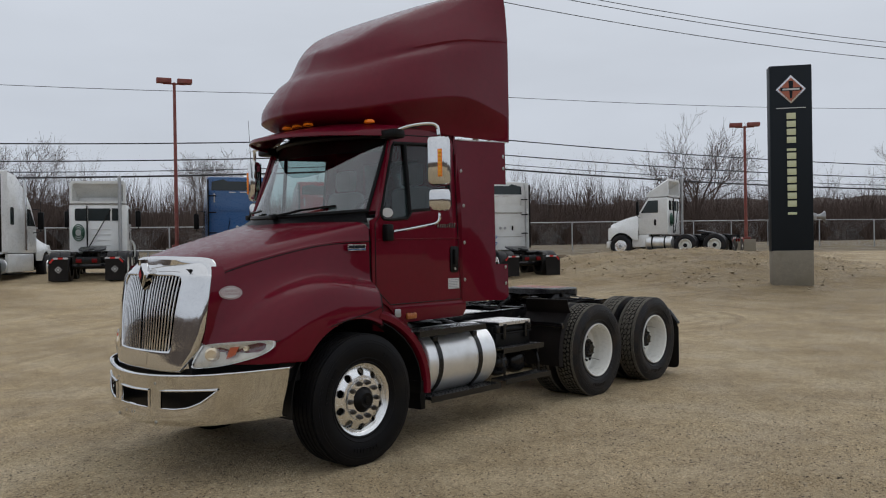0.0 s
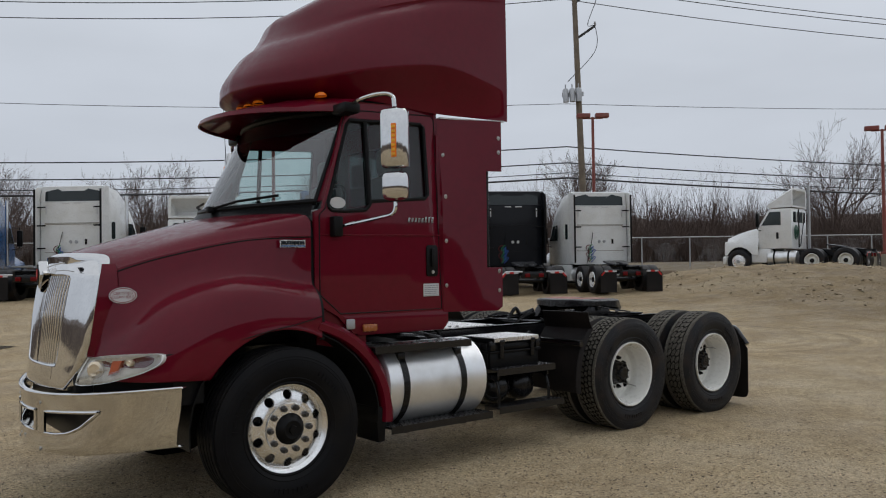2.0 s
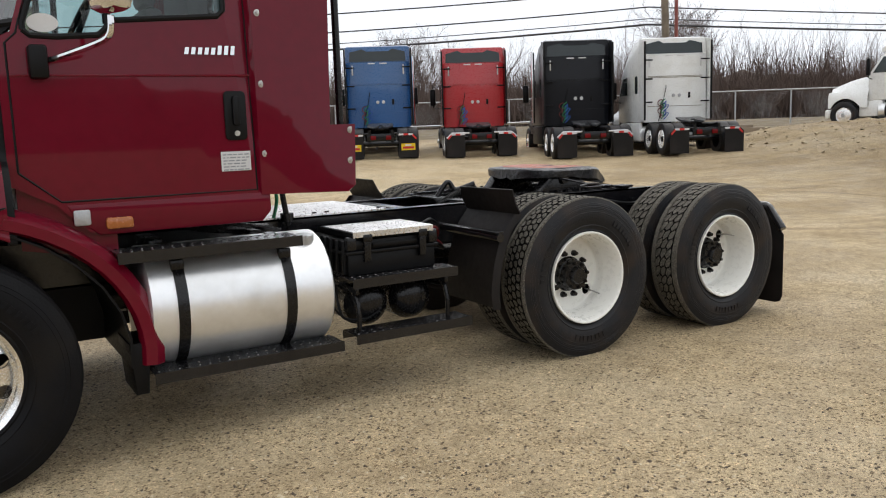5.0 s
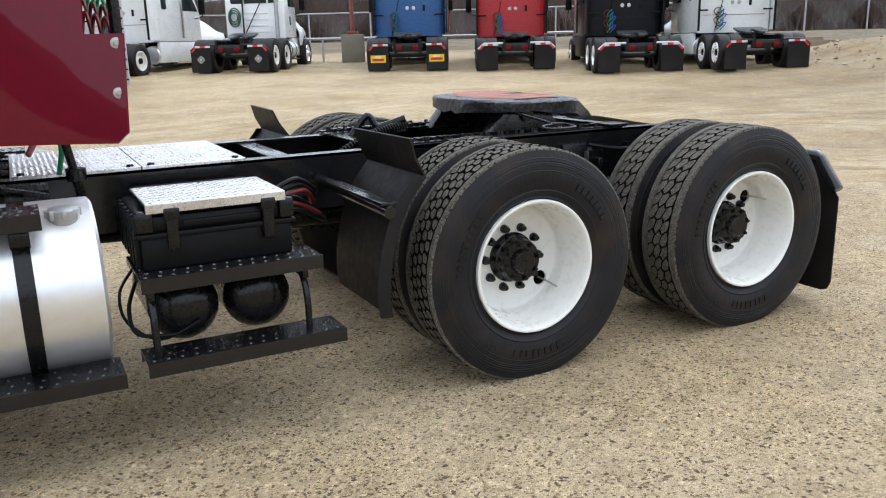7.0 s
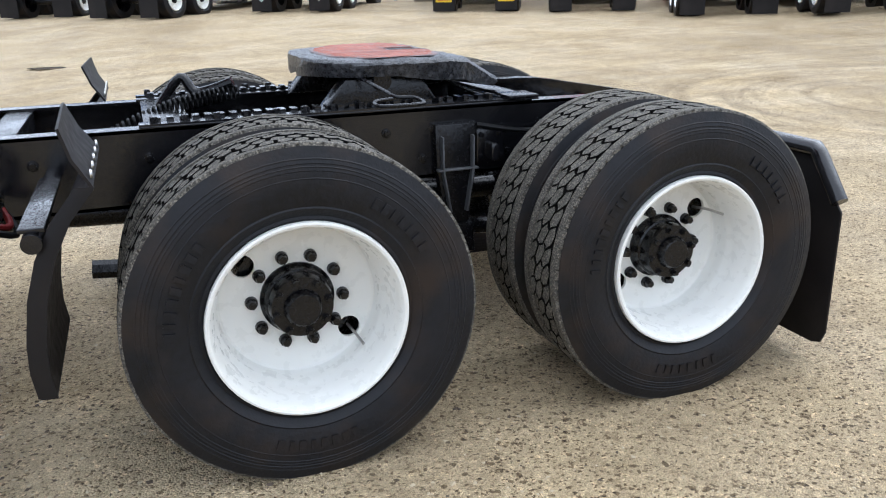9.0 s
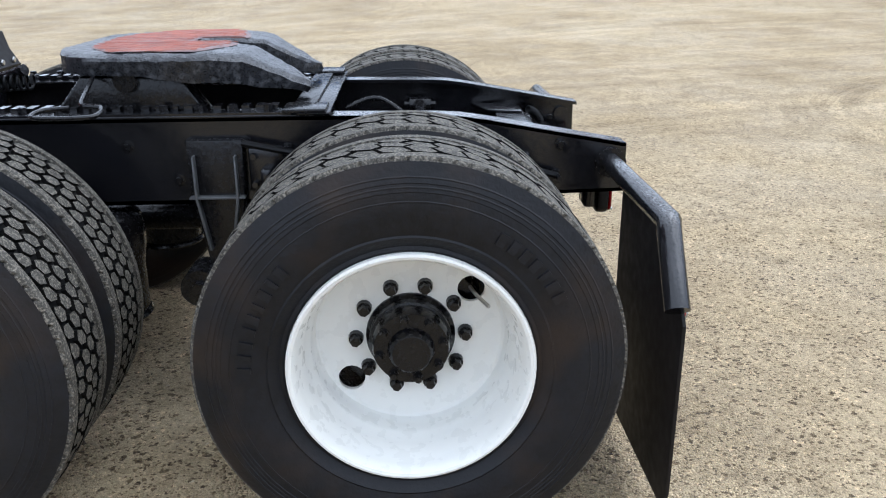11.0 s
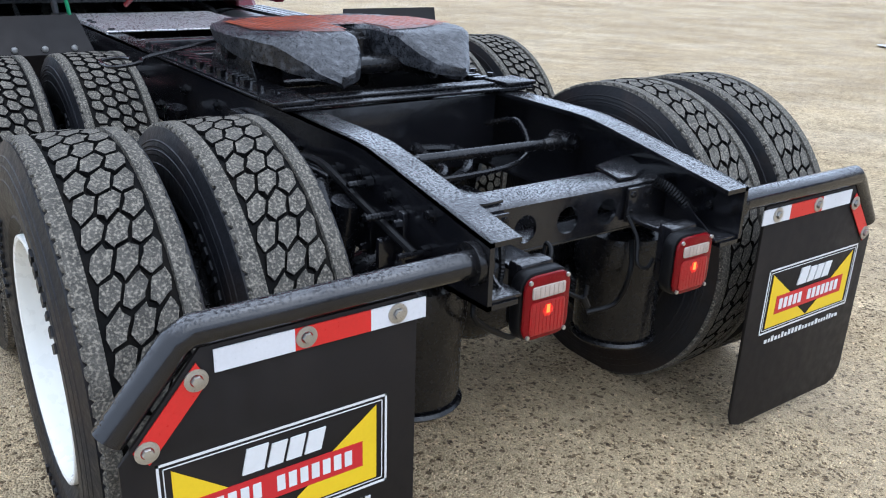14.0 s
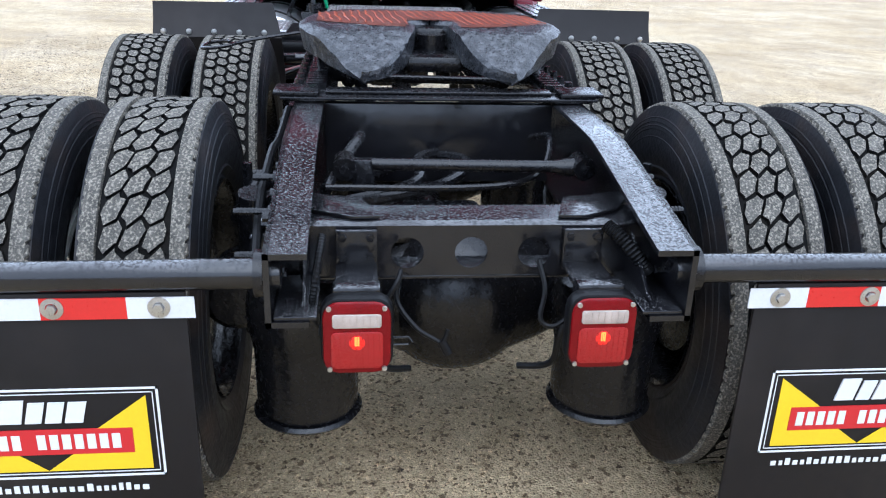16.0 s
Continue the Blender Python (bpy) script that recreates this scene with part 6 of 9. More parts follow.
for k in range(21):
    y = -0.78 + 1.56 * k / 20
    rows.append([ws(y, 1.0) + Vector((0.02, 0, 0.01)), ws(y, 0.90) + Vector((0.02, 0, 0.0)), ws(y, 0.79) + Vector((0.02, 0, 0.0))])
grid(bm, rows, 0.006)
part("visor_reflection", bm, BLACKPLASTIC, cab, "dark strip painting the visor's reflection at the top of the windscreen")
for y in (-0.76, -0.16, 0.0, 0.16, 0.76):
    a = abs(y) / 0.93
    xb, zb = 0.33 + 0.38 * a ** 2.5, 2.860 - 0.03 * a ** 3
    bm = bmesh.new()
    lathe(bm, [(0.0, 0.032), (0.02, 0.030), (0.038, 0.020), (0.046, 0.0)], seg=20, axis="z")
    for v in bm.verts:
        v.co = Vector((v.co.x * 0.9 + xb, v.co.y * 1.35 + y, v.co.z + zb + 0.010))
    part("clearance_light", bm, AMBER, cab, "amber roof clearance light")

# doors (their seams), side windows, handles
for s in (-1, 1):
    outl = [(0.415, 1.36), (0.415, 1.94), (0.462, 1.985), (0.672, 2.69), (0.705, 2.745), (1.50, 2.78), (1.53, 2.75), (1.53, 1.215), (0.585, 1.215)]
    bm = bmesh.new()
    tube(bm, [(x, s * (W - 0.11 * max(0, z - 2.0) ** 1.3 - 0.001), z) for x, z in outl + outl[:1]], 0.0055, 6)
    part("door_seam", bm, BLACKPLASTIC, cab)
    bm = bmesh.new()
    vs = [bm.verts.new((x, s * (W - 0.022 - 0.11 * max(0, z - 2.0) ** 1.3), z)) for x, z in win]
    bmesh.ops.triangle_fill(bm, use_beauty=True, edges=[bm.edges.new((vs[i], vs[(i + 1) % len(vs)])) for i in range(len(vs))])
    g = part("side_window", bm, SIDEGLASS, cab, "tinted door window")
    g.visible_shadow = False
    bm = bmesh.new()
    tube(bm, [(x, s * (W - 0.004 - 0.11 * max(0, z - 2.0) ** 1.3), z) for x, z in win + win[:1]], 0.015, 8)
    tube(bm, [(0.862, s * (W - 0.075), 2.67), (0.856, s * (W - 0.012), 2.04)], 0.020, 8)
    part("window_seal", bm, BLACKPLASTIC, cab)
    # door handle in its recessed black plate
    bm = bmesh.new()
    prism(bm, rnd_rect(0.115, 0.25, 0.025, cx=1.437, cy=1.60), s * W, s * (W + 0.008), "y", 0.003)
    dh = part("door_handle", bm, BLACKPLASTIC, cab, "black plastic paddle door handle")
    bm = bmesh.new()
    prism(bm, rnd_rect(0.035, 0.15, 0.014, cx=1.437, cy=1.625), s * (W + 0.008), s * (W + 0.026), "y", 0.005)
    part("paddle", bm, BLACKPLASTIC, dh)
    bm = bmesh.new()
    cyl(bm, (1.44, s * (W + 0.008), 1.51), (1.44, s * (W + 0.014), 1.51), 0.014, seg=16)
    part("lock", bm, STEEL, dh)
    # pressed line along the door
    bm = bmesh.new()
    tube(bm, [(0.42, s * (W - 0.001), 1.795), (1.525, s * (W - 0.001), 1.803)], 0.006, 6)
    part("door_crease", bm, PAINT, cab)
    # lower sill
    bm = bmesh.new()
    prism(bm, [(0.60, 1.20), (1.60, 1.20), (1.60, 1.10), (1.55, 1.045), (0.74, 1.045), (0.64, 1.12)], s * (W - 0.06), s * (W + 0.004), "y", 0.01)
    part("sill", bm, PAINT, cab)

# driver's-side badges, stickers and markers
S = -(W + 0.002)
bm = bmesh.new()
prism(bm, [(1.348, 1.418), (1.503, 1.418), (1.503, 1.318), (1.348, 1.318)], S, S - 0.002, "y")
stk = part("door_sticker", bm, WHITEPRINT, cab, "white specification sticker with small print")
GREYPRINT = surf("grey_small_print", (0.25, 0.26, 0.28), 0.6)
rs = random.Random(3)
for k in range(6):
    bm = bmesh.new()
    x = 1.358
    while x < 1.48:
        w = rs.uniform(0.01, 0.035)
        box(bm, x, min(1.495, x + w), S - 0.0035, S - 0.0022, 1.405 - k * 0.0155 - 0.006, 1.405 - k * 0.0155)
        x += w + 0.007
    part("print_line", bm, GREYPRINT, stk)
bm = bmesh.new()
lathe(bm, [(0.0, 0.0), (1.0, 0.0), (1.0, 0.002), (0.0, 0.002)], seg=40)
for v in bm.verts:
    v.co = Vector((v.co.x * 0.066 + 0.578, -(W - 0.015) - v.co.y * 3, v.co.z * 0.042 + 2.034))
part("window_sticker", bm, WHITEPRINT, cab, "white oval sticker on the door window")
bm = bmesh.new()
prism(bm, [(0.095, 1.755), (0.295, 1.755), (0.295, 1.703), (0.095, 1.703)], -0.976, -0.982, "y")
plate = part("side_badge", bm, SIGNSILVER, cab, "silver engine badge with plain blue and black bars")
plate.matrix_basis = Matrix.Translation((0, 0.0, 0))
for k in range(9):
    bm = bmesh.new()
    box(bm, 0.105 + k * 0.0205, 0.121 + k * 0.0205, -0.986, -0.981, 1.722, 1.747)
    part("badge_bar", bm, SIGNBLACK, plate)
bm = bmesh.new()
box(bm, 0.10, 0.29, -0.986, -0.981, 1.708, 1.717)
part("badge_stripe", bm, BLUEPAINT, plate)
for k in range(8):
    bm = bmesh.new()
    x = 1.20 + k * 0.033
    h = 0.034 if k < 5 else 0.045
    prism(bm, [(x, 1.905), (x + 0.02, 1.905), (x + 0.027, 1.905 + h), (x + 0.007, 1.905 + h)], S, S - 0.004, "y")
    part("model_badge", bm, CHROME, cab, "raised chrome model badge, drawn as plain bars")
bm = bmesh.new()
prism(bm, rnd_rect(0.125, 0.055, 0.012, cx=0.83, cy=1.10), S - 0.003, S - 0.025, "y", 0.006)
part("side_marker", bm, surf("dull_amber_lens", (0.36, 0.11, 0.025), 0.25, coat=0.3), cab, "amber side marker light")
bm = bmesh.new()
prism(bm, rnd_rect(0.075, 0.075, 0.01, cx=0.665, cy=1.135), S - 0.003, S - 0.012, "y", 0.004)
part("side_reflector", bm, GALV, cab)
DARKRED = surf("dark_red_print", (0.22, 0.01, 0.012), 0.5)
# oval sticker on the hood side
m = Matrix.Translation((-0.905, -0.757, 1.395)) @ Matrix.Rotation(radians(-27), 4, "Z") @ Matrix.Rotation(radians(-9), 4, "X")
bm = bmesh.new()
lathe(bm, [(0.0, -0.004), (1.0, -0.004), (1.0, 0.0), (0.0, 0.0)], seg=48)
for v in bm.verts:
    v.co = Vector((v.co.x * 0.086, v.co.y, v.co.z * 0.052))
oval = part("clean_idle_sticker", bm, WHITEPRINT, truck, "white oval sticker lettered certified clean idle")
oval.matrix_basis = m
bm = bmesh.new()
pts = [(0.078 * math.cos(a), -0.006, 0.045 * math.sin(a)) for a in (2 * math.pi * k / 40 for k in range(41))]
tube(bm, pts, 0.0025, 5)
part("oval_ring", bm, DARKRED, oval)
writing("sticker_words", "CERTIFIED", 0.026, Matrix.Translation((0, -0.006, 0.013)) @ Matrix.Rotation(radians(90), 4, "X"), DARKRED, oval)
writing("sticker_words", "CLEAN IDLE", 0.026, Matrix.Translation((0, -0.006, -0.011)) @ Matrix.Rotation(radians(90), 4, "X"), DARKRED, oval)

# interior
for y in (-0.5, 0.5):
    seat = bmesh.new()
    box(seat, 0.85, 1.36, y - 0.26, y + 0.26, 1.55, 1.72, 0.05)
    box(seat, 1.28, 1.42, y - 0.25, y + 0.25, 1.68, 2.32, 0.06)
    box(seat, 1.30, 1.40, y - 0.13, y + 0.13, 2.33, 2.55, 0.04)
    box(seat, 1.0, 1.25, y - 0.15, y + 0.15, 1.16, 1.55)
    part("cab_seat", seat, SEATCLOTH, cab, "dark cloth cab seat")
bm = bmesh.new()
box(bm, 0.42, 0.66, -0.88, 0.88, 1.62, 1.99, 0.05)
box(bm, 0.10, 0.46, -0.55, 0.55, 1.80, 1.965, 0.03)
part("dashboard", bm, INTERIOR, cab, "grey dashboard")
bm = bmesh.new()
pts = [(0.76 + 0.09 * math.sin(a), -0.5 + 0.215 * math.cos(a), 2.02 + 0.19 * math.sin(a)) for a in (2 * math.pi * k / 32 for k in range(33))]
tube(bm, pts, 0.015, 8)
tube(bm, [(0.55, -0.5, 1.9), (0.76, -0.5, 2.02)], 0.03, 8)
tube(bm, [(0.76, -0.7, 2.02), (0.76, -0.3, 2.02)], 0.015, 8)
part("steering_wheel", bm, BLACKPLASTIC, cab)
# wipers
for y0, y1 in ((-0.15, -0.62), (0.55, 0.1)):
    bm = bmesh.new()
    tube(bm, [ws(y0, 0) + Vector((-0.05, 0, 0.01)), ws((y0 + y1) / 2, 0.04) + Vector((-0.045, 0, 0.02)), ws(y1, 0.08) + Vector((-0.03, 0, 0.012))], 0.010, 6)
    box(bm, -0.03, 0.03, -0.03, 0.03, -0.02, 0.03, 0.008, Matrix.Translation(ws(y0, 0) + Vector((-0.05, 0, 0.0))))
    part("wiper", bm, BLACKPLASTIC, cab)

# roof fairing: lines from the nose round to the rear edge, on one side, bottom to top
FAIR = [
    [(0.38, 0, 2.87), (0.43, 0.25, 2.87), (0.60, 0.55, 2.865), (0.95, 0.84, 2.85), (1.5, 0.92, 2.80), (2.0, 1.02, 2.785), (2.18, 1.082, 2.775)],
    [(0.25, 0, 2.90), (0.31, 0.30, 2.90), (0.50, 0.62, 2.90), (0.95, 0.89, 2.92), (1.5, 0.95, 2.91), (2.0, 1.03, 2.86), (2.18, 1.082, 2.82)],
    [(0.175, 0, 2.955), (0.24, 0.345, 2.955), (0.435, 0.69, 2.96), (0.925, 1.005, 3.045), (1.5, 1.065, 3.12), (2.0, 1.083, 3.05), (2.18, 1.085, 3.0)],
    [(0.17, 0, 2.995), (0.235, 0.35, 2.995), (0.43, 0.70, 3.00), (0.92, 1.02, 3.09), (1.5, 1.08, 3.17), (2.0, 1.086, 3.10), (2.18, 1.086, 3.06)],
    [(0.19, 0, 3.10), (0.25, 0.34, 3.10), (0.44, 0.68, 3.12), (0.92, 1.0, 3.24), (1.5, 1.065, 3.33), (2.0, 1.085, 3.30), (2.18, 1.085, 3.28)],
    [(0.32, 0, 3.29), (0.38, 0.30, 3.30), (0.55, 0.60, 3.33), (0.97, 0.935, 3.47), (1.5, 1.04, 3.60), (2.0, 1.08, 3.66), (2.18, 1.083, 3.68)],
    [(0.43, 0, 3.38), (0.48, 0.27, 3.39), (0.63, 0.53, 3.42), (0.99, 0.855, 3.55), (1.5, 1.008, 3.69), (2.0, 1.073, 3.76), (2.18, 1.08, 3.78)],
    [(0.50, 0, 3.49), (0.55, 0.25, 3.50), (0.68, 0.50, 3.53), (1.0, 0.84, 3.62), (1.5, 1.00, 3.76), (2.0, 1.07, 3.83), (2.18, 1.079, 3.85)],
    [(0.555, 0, 3.60), (0.60, 0.22, 3.61), (0.73, 0.42, 3.69), (1.02, 0.62, 3.87), (1.5, 0.80, 4.09), (2.0, 0.96, 4.24), (2.18, 1.03, 4.29)],
    [(0.60, 0, 3.64), (0.66, 0.14, 3.67), (0.80, 0.28, 3.76), (1.05, 0.45, 3.92), (1.5, 0.62, 4.14), (2.0, 0.80, 4.33), (2.18, 0.88, 4.38)],
    [(0.62, 0, 3.655), (0.70, 0, 3.70), (0.85, 0, 3.80), (1.08, 0, 3.94), (1.5, 0, 4.15), (2.0, 0, 4.36), (2.18, 0, 4.42)],
]
bm = bmesh.new()
fine = smoothed([[ln[k] for ln in FAIR] for k in range(7)], 3, 6)
for s in (-1, 1):
    grid(bm, [[(p[0], s * p[1], p[2]) for p in r] for r in fine])
bmesh.ops.remove_doubles(bm, verts=bm.verts, dist=0.002)
bmesh.ops.recalc_face_normals(bm, faces=bm.faces)
bmesh.ops.solidify(bm, geom=list(bm.faces), thickness=0.012)
fair = part("roof_fairing", bm, PAINT, truck, "tall maroon roof air deflector with a bulging lower lip")
bm = bmesh.new()
box(bm, 0.62, 1.6, -0.6, 0.6, 2.84, 2.95, 0.03)
part("fairing_base", bm, BLACKPLASTIC, fair)

# side extenders behind the doors
for s in (-1, 1):
    bm = bmesh.new()
    def ey(x):
        return s * (0.979 + 0.111 * (max(0, x - 1.56) / 0.54) ** 1.3)

    def ext(x, z):
        """A point of the extender: it flares outwards and shortens towards its foot."""
        w = max(0.0, min(1.0, (2.77 - z) / 1.57))
        return (1.53 + (x - 1.53) * (1 - 0.185 * w), ey(x) + s * 0.105 * w * (max(0, x - 1.56) / 0.54) ** 1.3 - s * 0.11 * max(0, z - 2.0) ** 1.3 * max(0.0, 1 - (x - 1.54) / 0.5), z)
    zs = [1.185, 1.22, 1.30, 1.45, 1.54, 1.57, 1.9, 2.15, 2.34, 2.37, 2.6, 2.765]
    xs = [1.53, 1.556, 1.68, 1.80, 1.92, 1.965, 2.03, 2.10]
    vs = [[None] * len(xs) for _ in zs]
    for i, z in enumerate(zs):
        for j, x in enumerate(xs):
            xx = x - (0.04 if (j == len(xs) - 1 and z < 1.20) else 0.0)
            px, py, pz = ext(xx, z)
            vs[i][j] = bm.verts.new((px, py - (s * 0.03 if j == 0 else 0), pz))
    for i in range(len(zs) - 1):
        for j in range(len(xs) - 1):
            zm, xm = (zs[i] + zs[i + 1]) / 2, (xs[j] + xs[j + 1]) / 2
            if 1.555 < zm < 2.355 and xm > 1.965:
                continue
            bm.faces.new((vs[i][j], vs[i][j + 1], vs[i + 1][j + 1], vs[i + 1][j]))
    bmesh.ops.recalc_face_normals(bm, faces=bm.faces)
    bmesh.ops.solidify(bm, geom=list(bm.faces), thickness=0.012)
    extd = part("side_extender", bm, PAINT, truck, "maroon cab side fairing with a notch at its rear edge")
    for x, z in ((1.59, 2.46), (1.59, 2.12), (1.59, 1.76), (1.59, 1.40), (2.075, 1.51), (2.075, 1.35), (2.075, 2.5), (2.075, 2.62)):
        bm = bmesh.new()
        lathe(bm, [(0.0, -0.010), (0.007, -0.010), (0.009, -0.004), (0.018, -0.003), (0.018, 0.0), (0.0, 0.0)] if s < 0 else [(0.0, 0.010), (0.007, 0.010), (0.009, 0.004), (0.018, 0.003), (0.018, 0.0), (0.0, 0.0)], ext(x, z), 16)
        part("fairing_bolt", bm, STEEL, extd)
    bm = bmesh.new()
    prism(bm, [(1.58, s * 0.925), (1.85, s * 0.985), (2.14, s * 1.088), (2.14, s * 1.05), (1.58, s * 0.88)], 2.764, 2.776, "z")
    part("fairing_joint", bm, WHITEPRINT, truck, "pale gap strip between the fairings")
    bm = bmesh.new()
    cyl(bm, (2.02, s * 0.98, 1.44), (2.02, s * 0.98, 2.76), 0.020, seg=12)
    tube(bm, [(1.56, s * 0.9, 1.5), (2.02, s * 0.98, 1.5)], 0.015, 8)
    tube(bm, [(1.56, s * 0.9, 2.5), (2.02, s * 0.98, 2.5)], 0.015, 8)
    part("fairing_stay", bm, BLACKPART, truck)

# mirrors
AMBERLED = surf("amber_led", (0.9, 0.42, 0.03), 0.2)
for s in (-1, 1):
    bm = bmesh.new()
    tube(bm, curve([(0.66, s * 0.90, 2.74), (0.70, s * 1.10, 2.79), (0.74, s * 1.30, 2.80), (0.79, s * 1.37, 2.78), (0.80, s * 1.385, 2.70)], 6), 0.017, 8)
    mir = part("mirror_arm", bm, CHROME, truck, "chrome west-coast mirror on a tubular arm")
    bm = bmesh.new()
    tube(bm, curve([(0.80, s * 1.385, 2.02), (0.79, s * 1.37, 1.94), (0.74, s * 1.25, 1.91), (0.58, s * 1.0, 1.86)], 6), 0.014, 8)
    part("lower_arm", bm, CHROME, mir)
    bm = bmesh.new()
    box(bm, 0.50, 0.58, min(s * 0.96, s * 1.04), max(s * 0.96, s * 1.04), 1.78, 1.93, 0.015)
    part("mirror_bracket", bm, BLACKPLASTIC, mir)
    bm = bmesh.new()
    box(bm, 0.60, 0.74, min(s * 0.84, s * 1.04), max(s * 0.84, s * 1.04), 2.70, 2.78, 0.02)
    part("mirror_bracket", bm, BLACKPLASTIC, mir)
    bm = bmesh.new()
    box(bm, 0.73, 0.86, min(s * 1.29, s * 1.49), max(s * 1.29, s * 1.49), 2.255, 2.69, 0.045)
    swing = Matrix.Translation((0.80, s * 1.39, 0)) @ Matrix.Rotation(radians(-s * 28), 4, "Z") @ Matrix.Translation((-0.80, -s * 1.39, 0))
    part("mirror_head", bm, CHROME, mir).matrix_basis = swing
    bm = bmesh.new()
    box(bm, 0.74, 0.86, min(s * 1.295, s * 1.485), max(s * 1.295, s * 1.485), 2.03, 2.235, 0.045)
    part("convex_mirror_head", bm, CHROME, mir).matrix_basis = swing
    bm = bmesh.new()
    box(bm, 0.858, 0.863, min(s * 1.31, s * 1.47), max(s * 1.31, s * 1.47), 2.275, 2.67)
    part("mirror_glass", bm, surf("mirror_glass", (0.8, 0.82, 0.84), 0.02, 1.0, 0.01, 2) if s < 0 else bpy.data.materials["mirror_glass"], mir).matrix_basis = swing
    bm = bmesh.new()
    box(bm, 0.722, 0.732, min(s * 1.395, s * 1.435), max(s * 1.395, s * 1.435), 2.33, 2.57, 0.004)
    lampstrip = part("mirror_marker", bm, AMBER, mir, "amber marker lamps in a vertical strip")
    lampstrip.matrix_basis = swing
    for k in range(7):
        bm = bmesh.new()
        box(bm, 0.715, 0.724, min(s * 1.400, s * 1.430), max(s * 1.400, s * 1.430), 2.338 + k * 0.0325, 2.362 + k * 0.0325, 0.003)
        part("marker_led", bm, AMBERLED, lampstrip)
# antenna on the far mirror
bm = bmesh.new()
cyl(bm, (0.70, 1.30, 2.50), (0.68, 1.32, 3.12), 0.004, 0.002, 6)
part("antenna", bm, BLACKPLASTIC, truck)

# ---- tank, steps, battery box, fenders, flaps, lights ----
for s in (-1, 1):
    bm = bmesh.new()
    prof = [(0.0, 0.905), (0.22, 0.902), (0.300, 0.910), (0.314, 0.92), (0.314, 1.865), (0.300, 1.877), (0.22, 1.870), (0.0, 1.867)]
    lathe(bm, prof, (0, s * 0.815, 0.645), 56, "x")
    tank = part("fuel_tank", bm, TANKALU, truck, "round brushed aluminium fuel tank with black straps")
    for x in (1.04, 1.60):
        bm = bmesh.new()
        lathe(bm, [(0.315, x), (0.320, x), (0.320, x + 0.055), (0.315, x + 0.055)], (0, s * 0.815, 0.645), 56, "x")
        box(bm, x - 0.005, x + 0.06, min(s * 1.02, s * 1.06), max(s * 1.02, s * 1.06), 0.84, 0.90, 0.005)
        part("tank_strap", bm, BLACKPART, tank)
        bm = bmesh.new()
        box(bm, x - 0.01, x + 0.065, min(s * 0.43, s * 0.60), max(s * 0.43, s * 0.60), 0.30, 0.96, 0.01)
        box(bm, x - 0.005, x + 0.05, min(s * 0.60, s * 1.12), max(s * 0.60, s * 1.12), 0.30, 0.33, 0.005)
        part("tank_bracket", bm, BLACKPART, tank)
    bm = bmesh.new()
    lathe(bm, [(0.0, 0.062), (0.03, 0.062), (0.05, 0.055), (0.056, 0.05), (0.056, 0.02), (0.05, 0.0), (0.062, -0.02)], (1.775, s * 0.955, 0.895), 24, "z")
    for k in range(8):
        a = 2 * math.pi * k / 8
        box(bm, -0.008, 0.008, -0.008, 0.008, 0.02, 0.055, 0.003, Matrix.Translation((1.775 + 0.053 * math.cos(a), s * 0.955 + 0.053 * math.sin(a), 0.895)))
    part("fuel_cap", bm, GALV, tank, "grey fluted fuel cap")


def step(name, x0, x1, y0, y1, z, parent, label, grips=True):
    """A folded tread plate with raised grips along it."""
    bm = bmesh.new()
    ya, yb = min(y0, y1), max(y0, y1)
    prof_ = [(ya, z - 0.05), (ya, z + 0.004), (ya + 0.010, z + 0.004), (ya + 0.014, z), (yb - 0.002, z), (yb, z - 0.002), (yb, z - 0.05), (yb - 0.006, z - 0.05), (yb - 0.006, z - 0.006), (ya + 0.006, z - 0.006), (ya + 0.006, z - 0.05)]
    prism(bm, prof_, x0, x1, "x")
    ob = part(name, bm, BLACKPAINT, parent, label)
    bm = bmesh.new()
    nx = max(3, int((x1 - x0) / 0.048))
    for i in range(nx):
        for j in range(3):
            x = x0 + (i + 0.5) * (x1 - x0) / nx + (0.012 if j % 2 else 0)
            y = ya + (j + 0.7) * (yb - ya) / 3.4
            r = 0.011
            ring = [bm.verts.new((x + r * math.cos(q), y + r * math.sin(q), z)) for q in (math.pi / 3 * k for k in range(6))]
            hi = [bm.verts.new((x + r * 0.55 * math.cos(q), y + r * 0.55 * math.sin(q), z + 0.004)) for q in (math.pi / 3 * k for k in range(6))]
            bm.faces.new(hi)
            for k in range(6):
                bm.faces.new((ring[k], ring[(k + 1) % 6], hi[(k + 1) % 6], hi[k]))
    tagged(part("grip_pattern", bm, BLACKPAINT, ob, smooth=False), kind="stuff")
    return ob


for s in (-1, 1):
    step("upper_cab_step", 0.78, 1.70, s * 0.90, s * 1.14, 0.965, truck, "black perforated step above the fuel tank")
    step("lower_cab_step", 0.90, 1.90, s * 0.95, s * 1.16, 0.365, truck, "black perforated step below the fuel tank")

# battery box with its tread-plate lid and two steps, driver's side
bb = bmesh.new()
box(bb, 2.015, 2.585, -1.005, -0.48, 0.69, 0.815, 0.012)
box(bb, 2.00, 2.60, -1.022, -0.47, 0.812, 0.832, 0.006)
box(bb, 2.012, 2.588, -1.008, -0.475, 0.828, 0.895, 0.022)
box(bb, 2.06, 2.54, -0.99, -0.50, 0.89, 0.934, 0.012)
for k in range(6):
    box(bb, 1.996, 2.016, -0.985 + 0.085 * k, -0.955 + 0.085 * k, 0.70, 0.89, 0.006)
box(bb, 2.17, 2.46, -1.016, -1.0, 0.845, 0.87, 0.004)
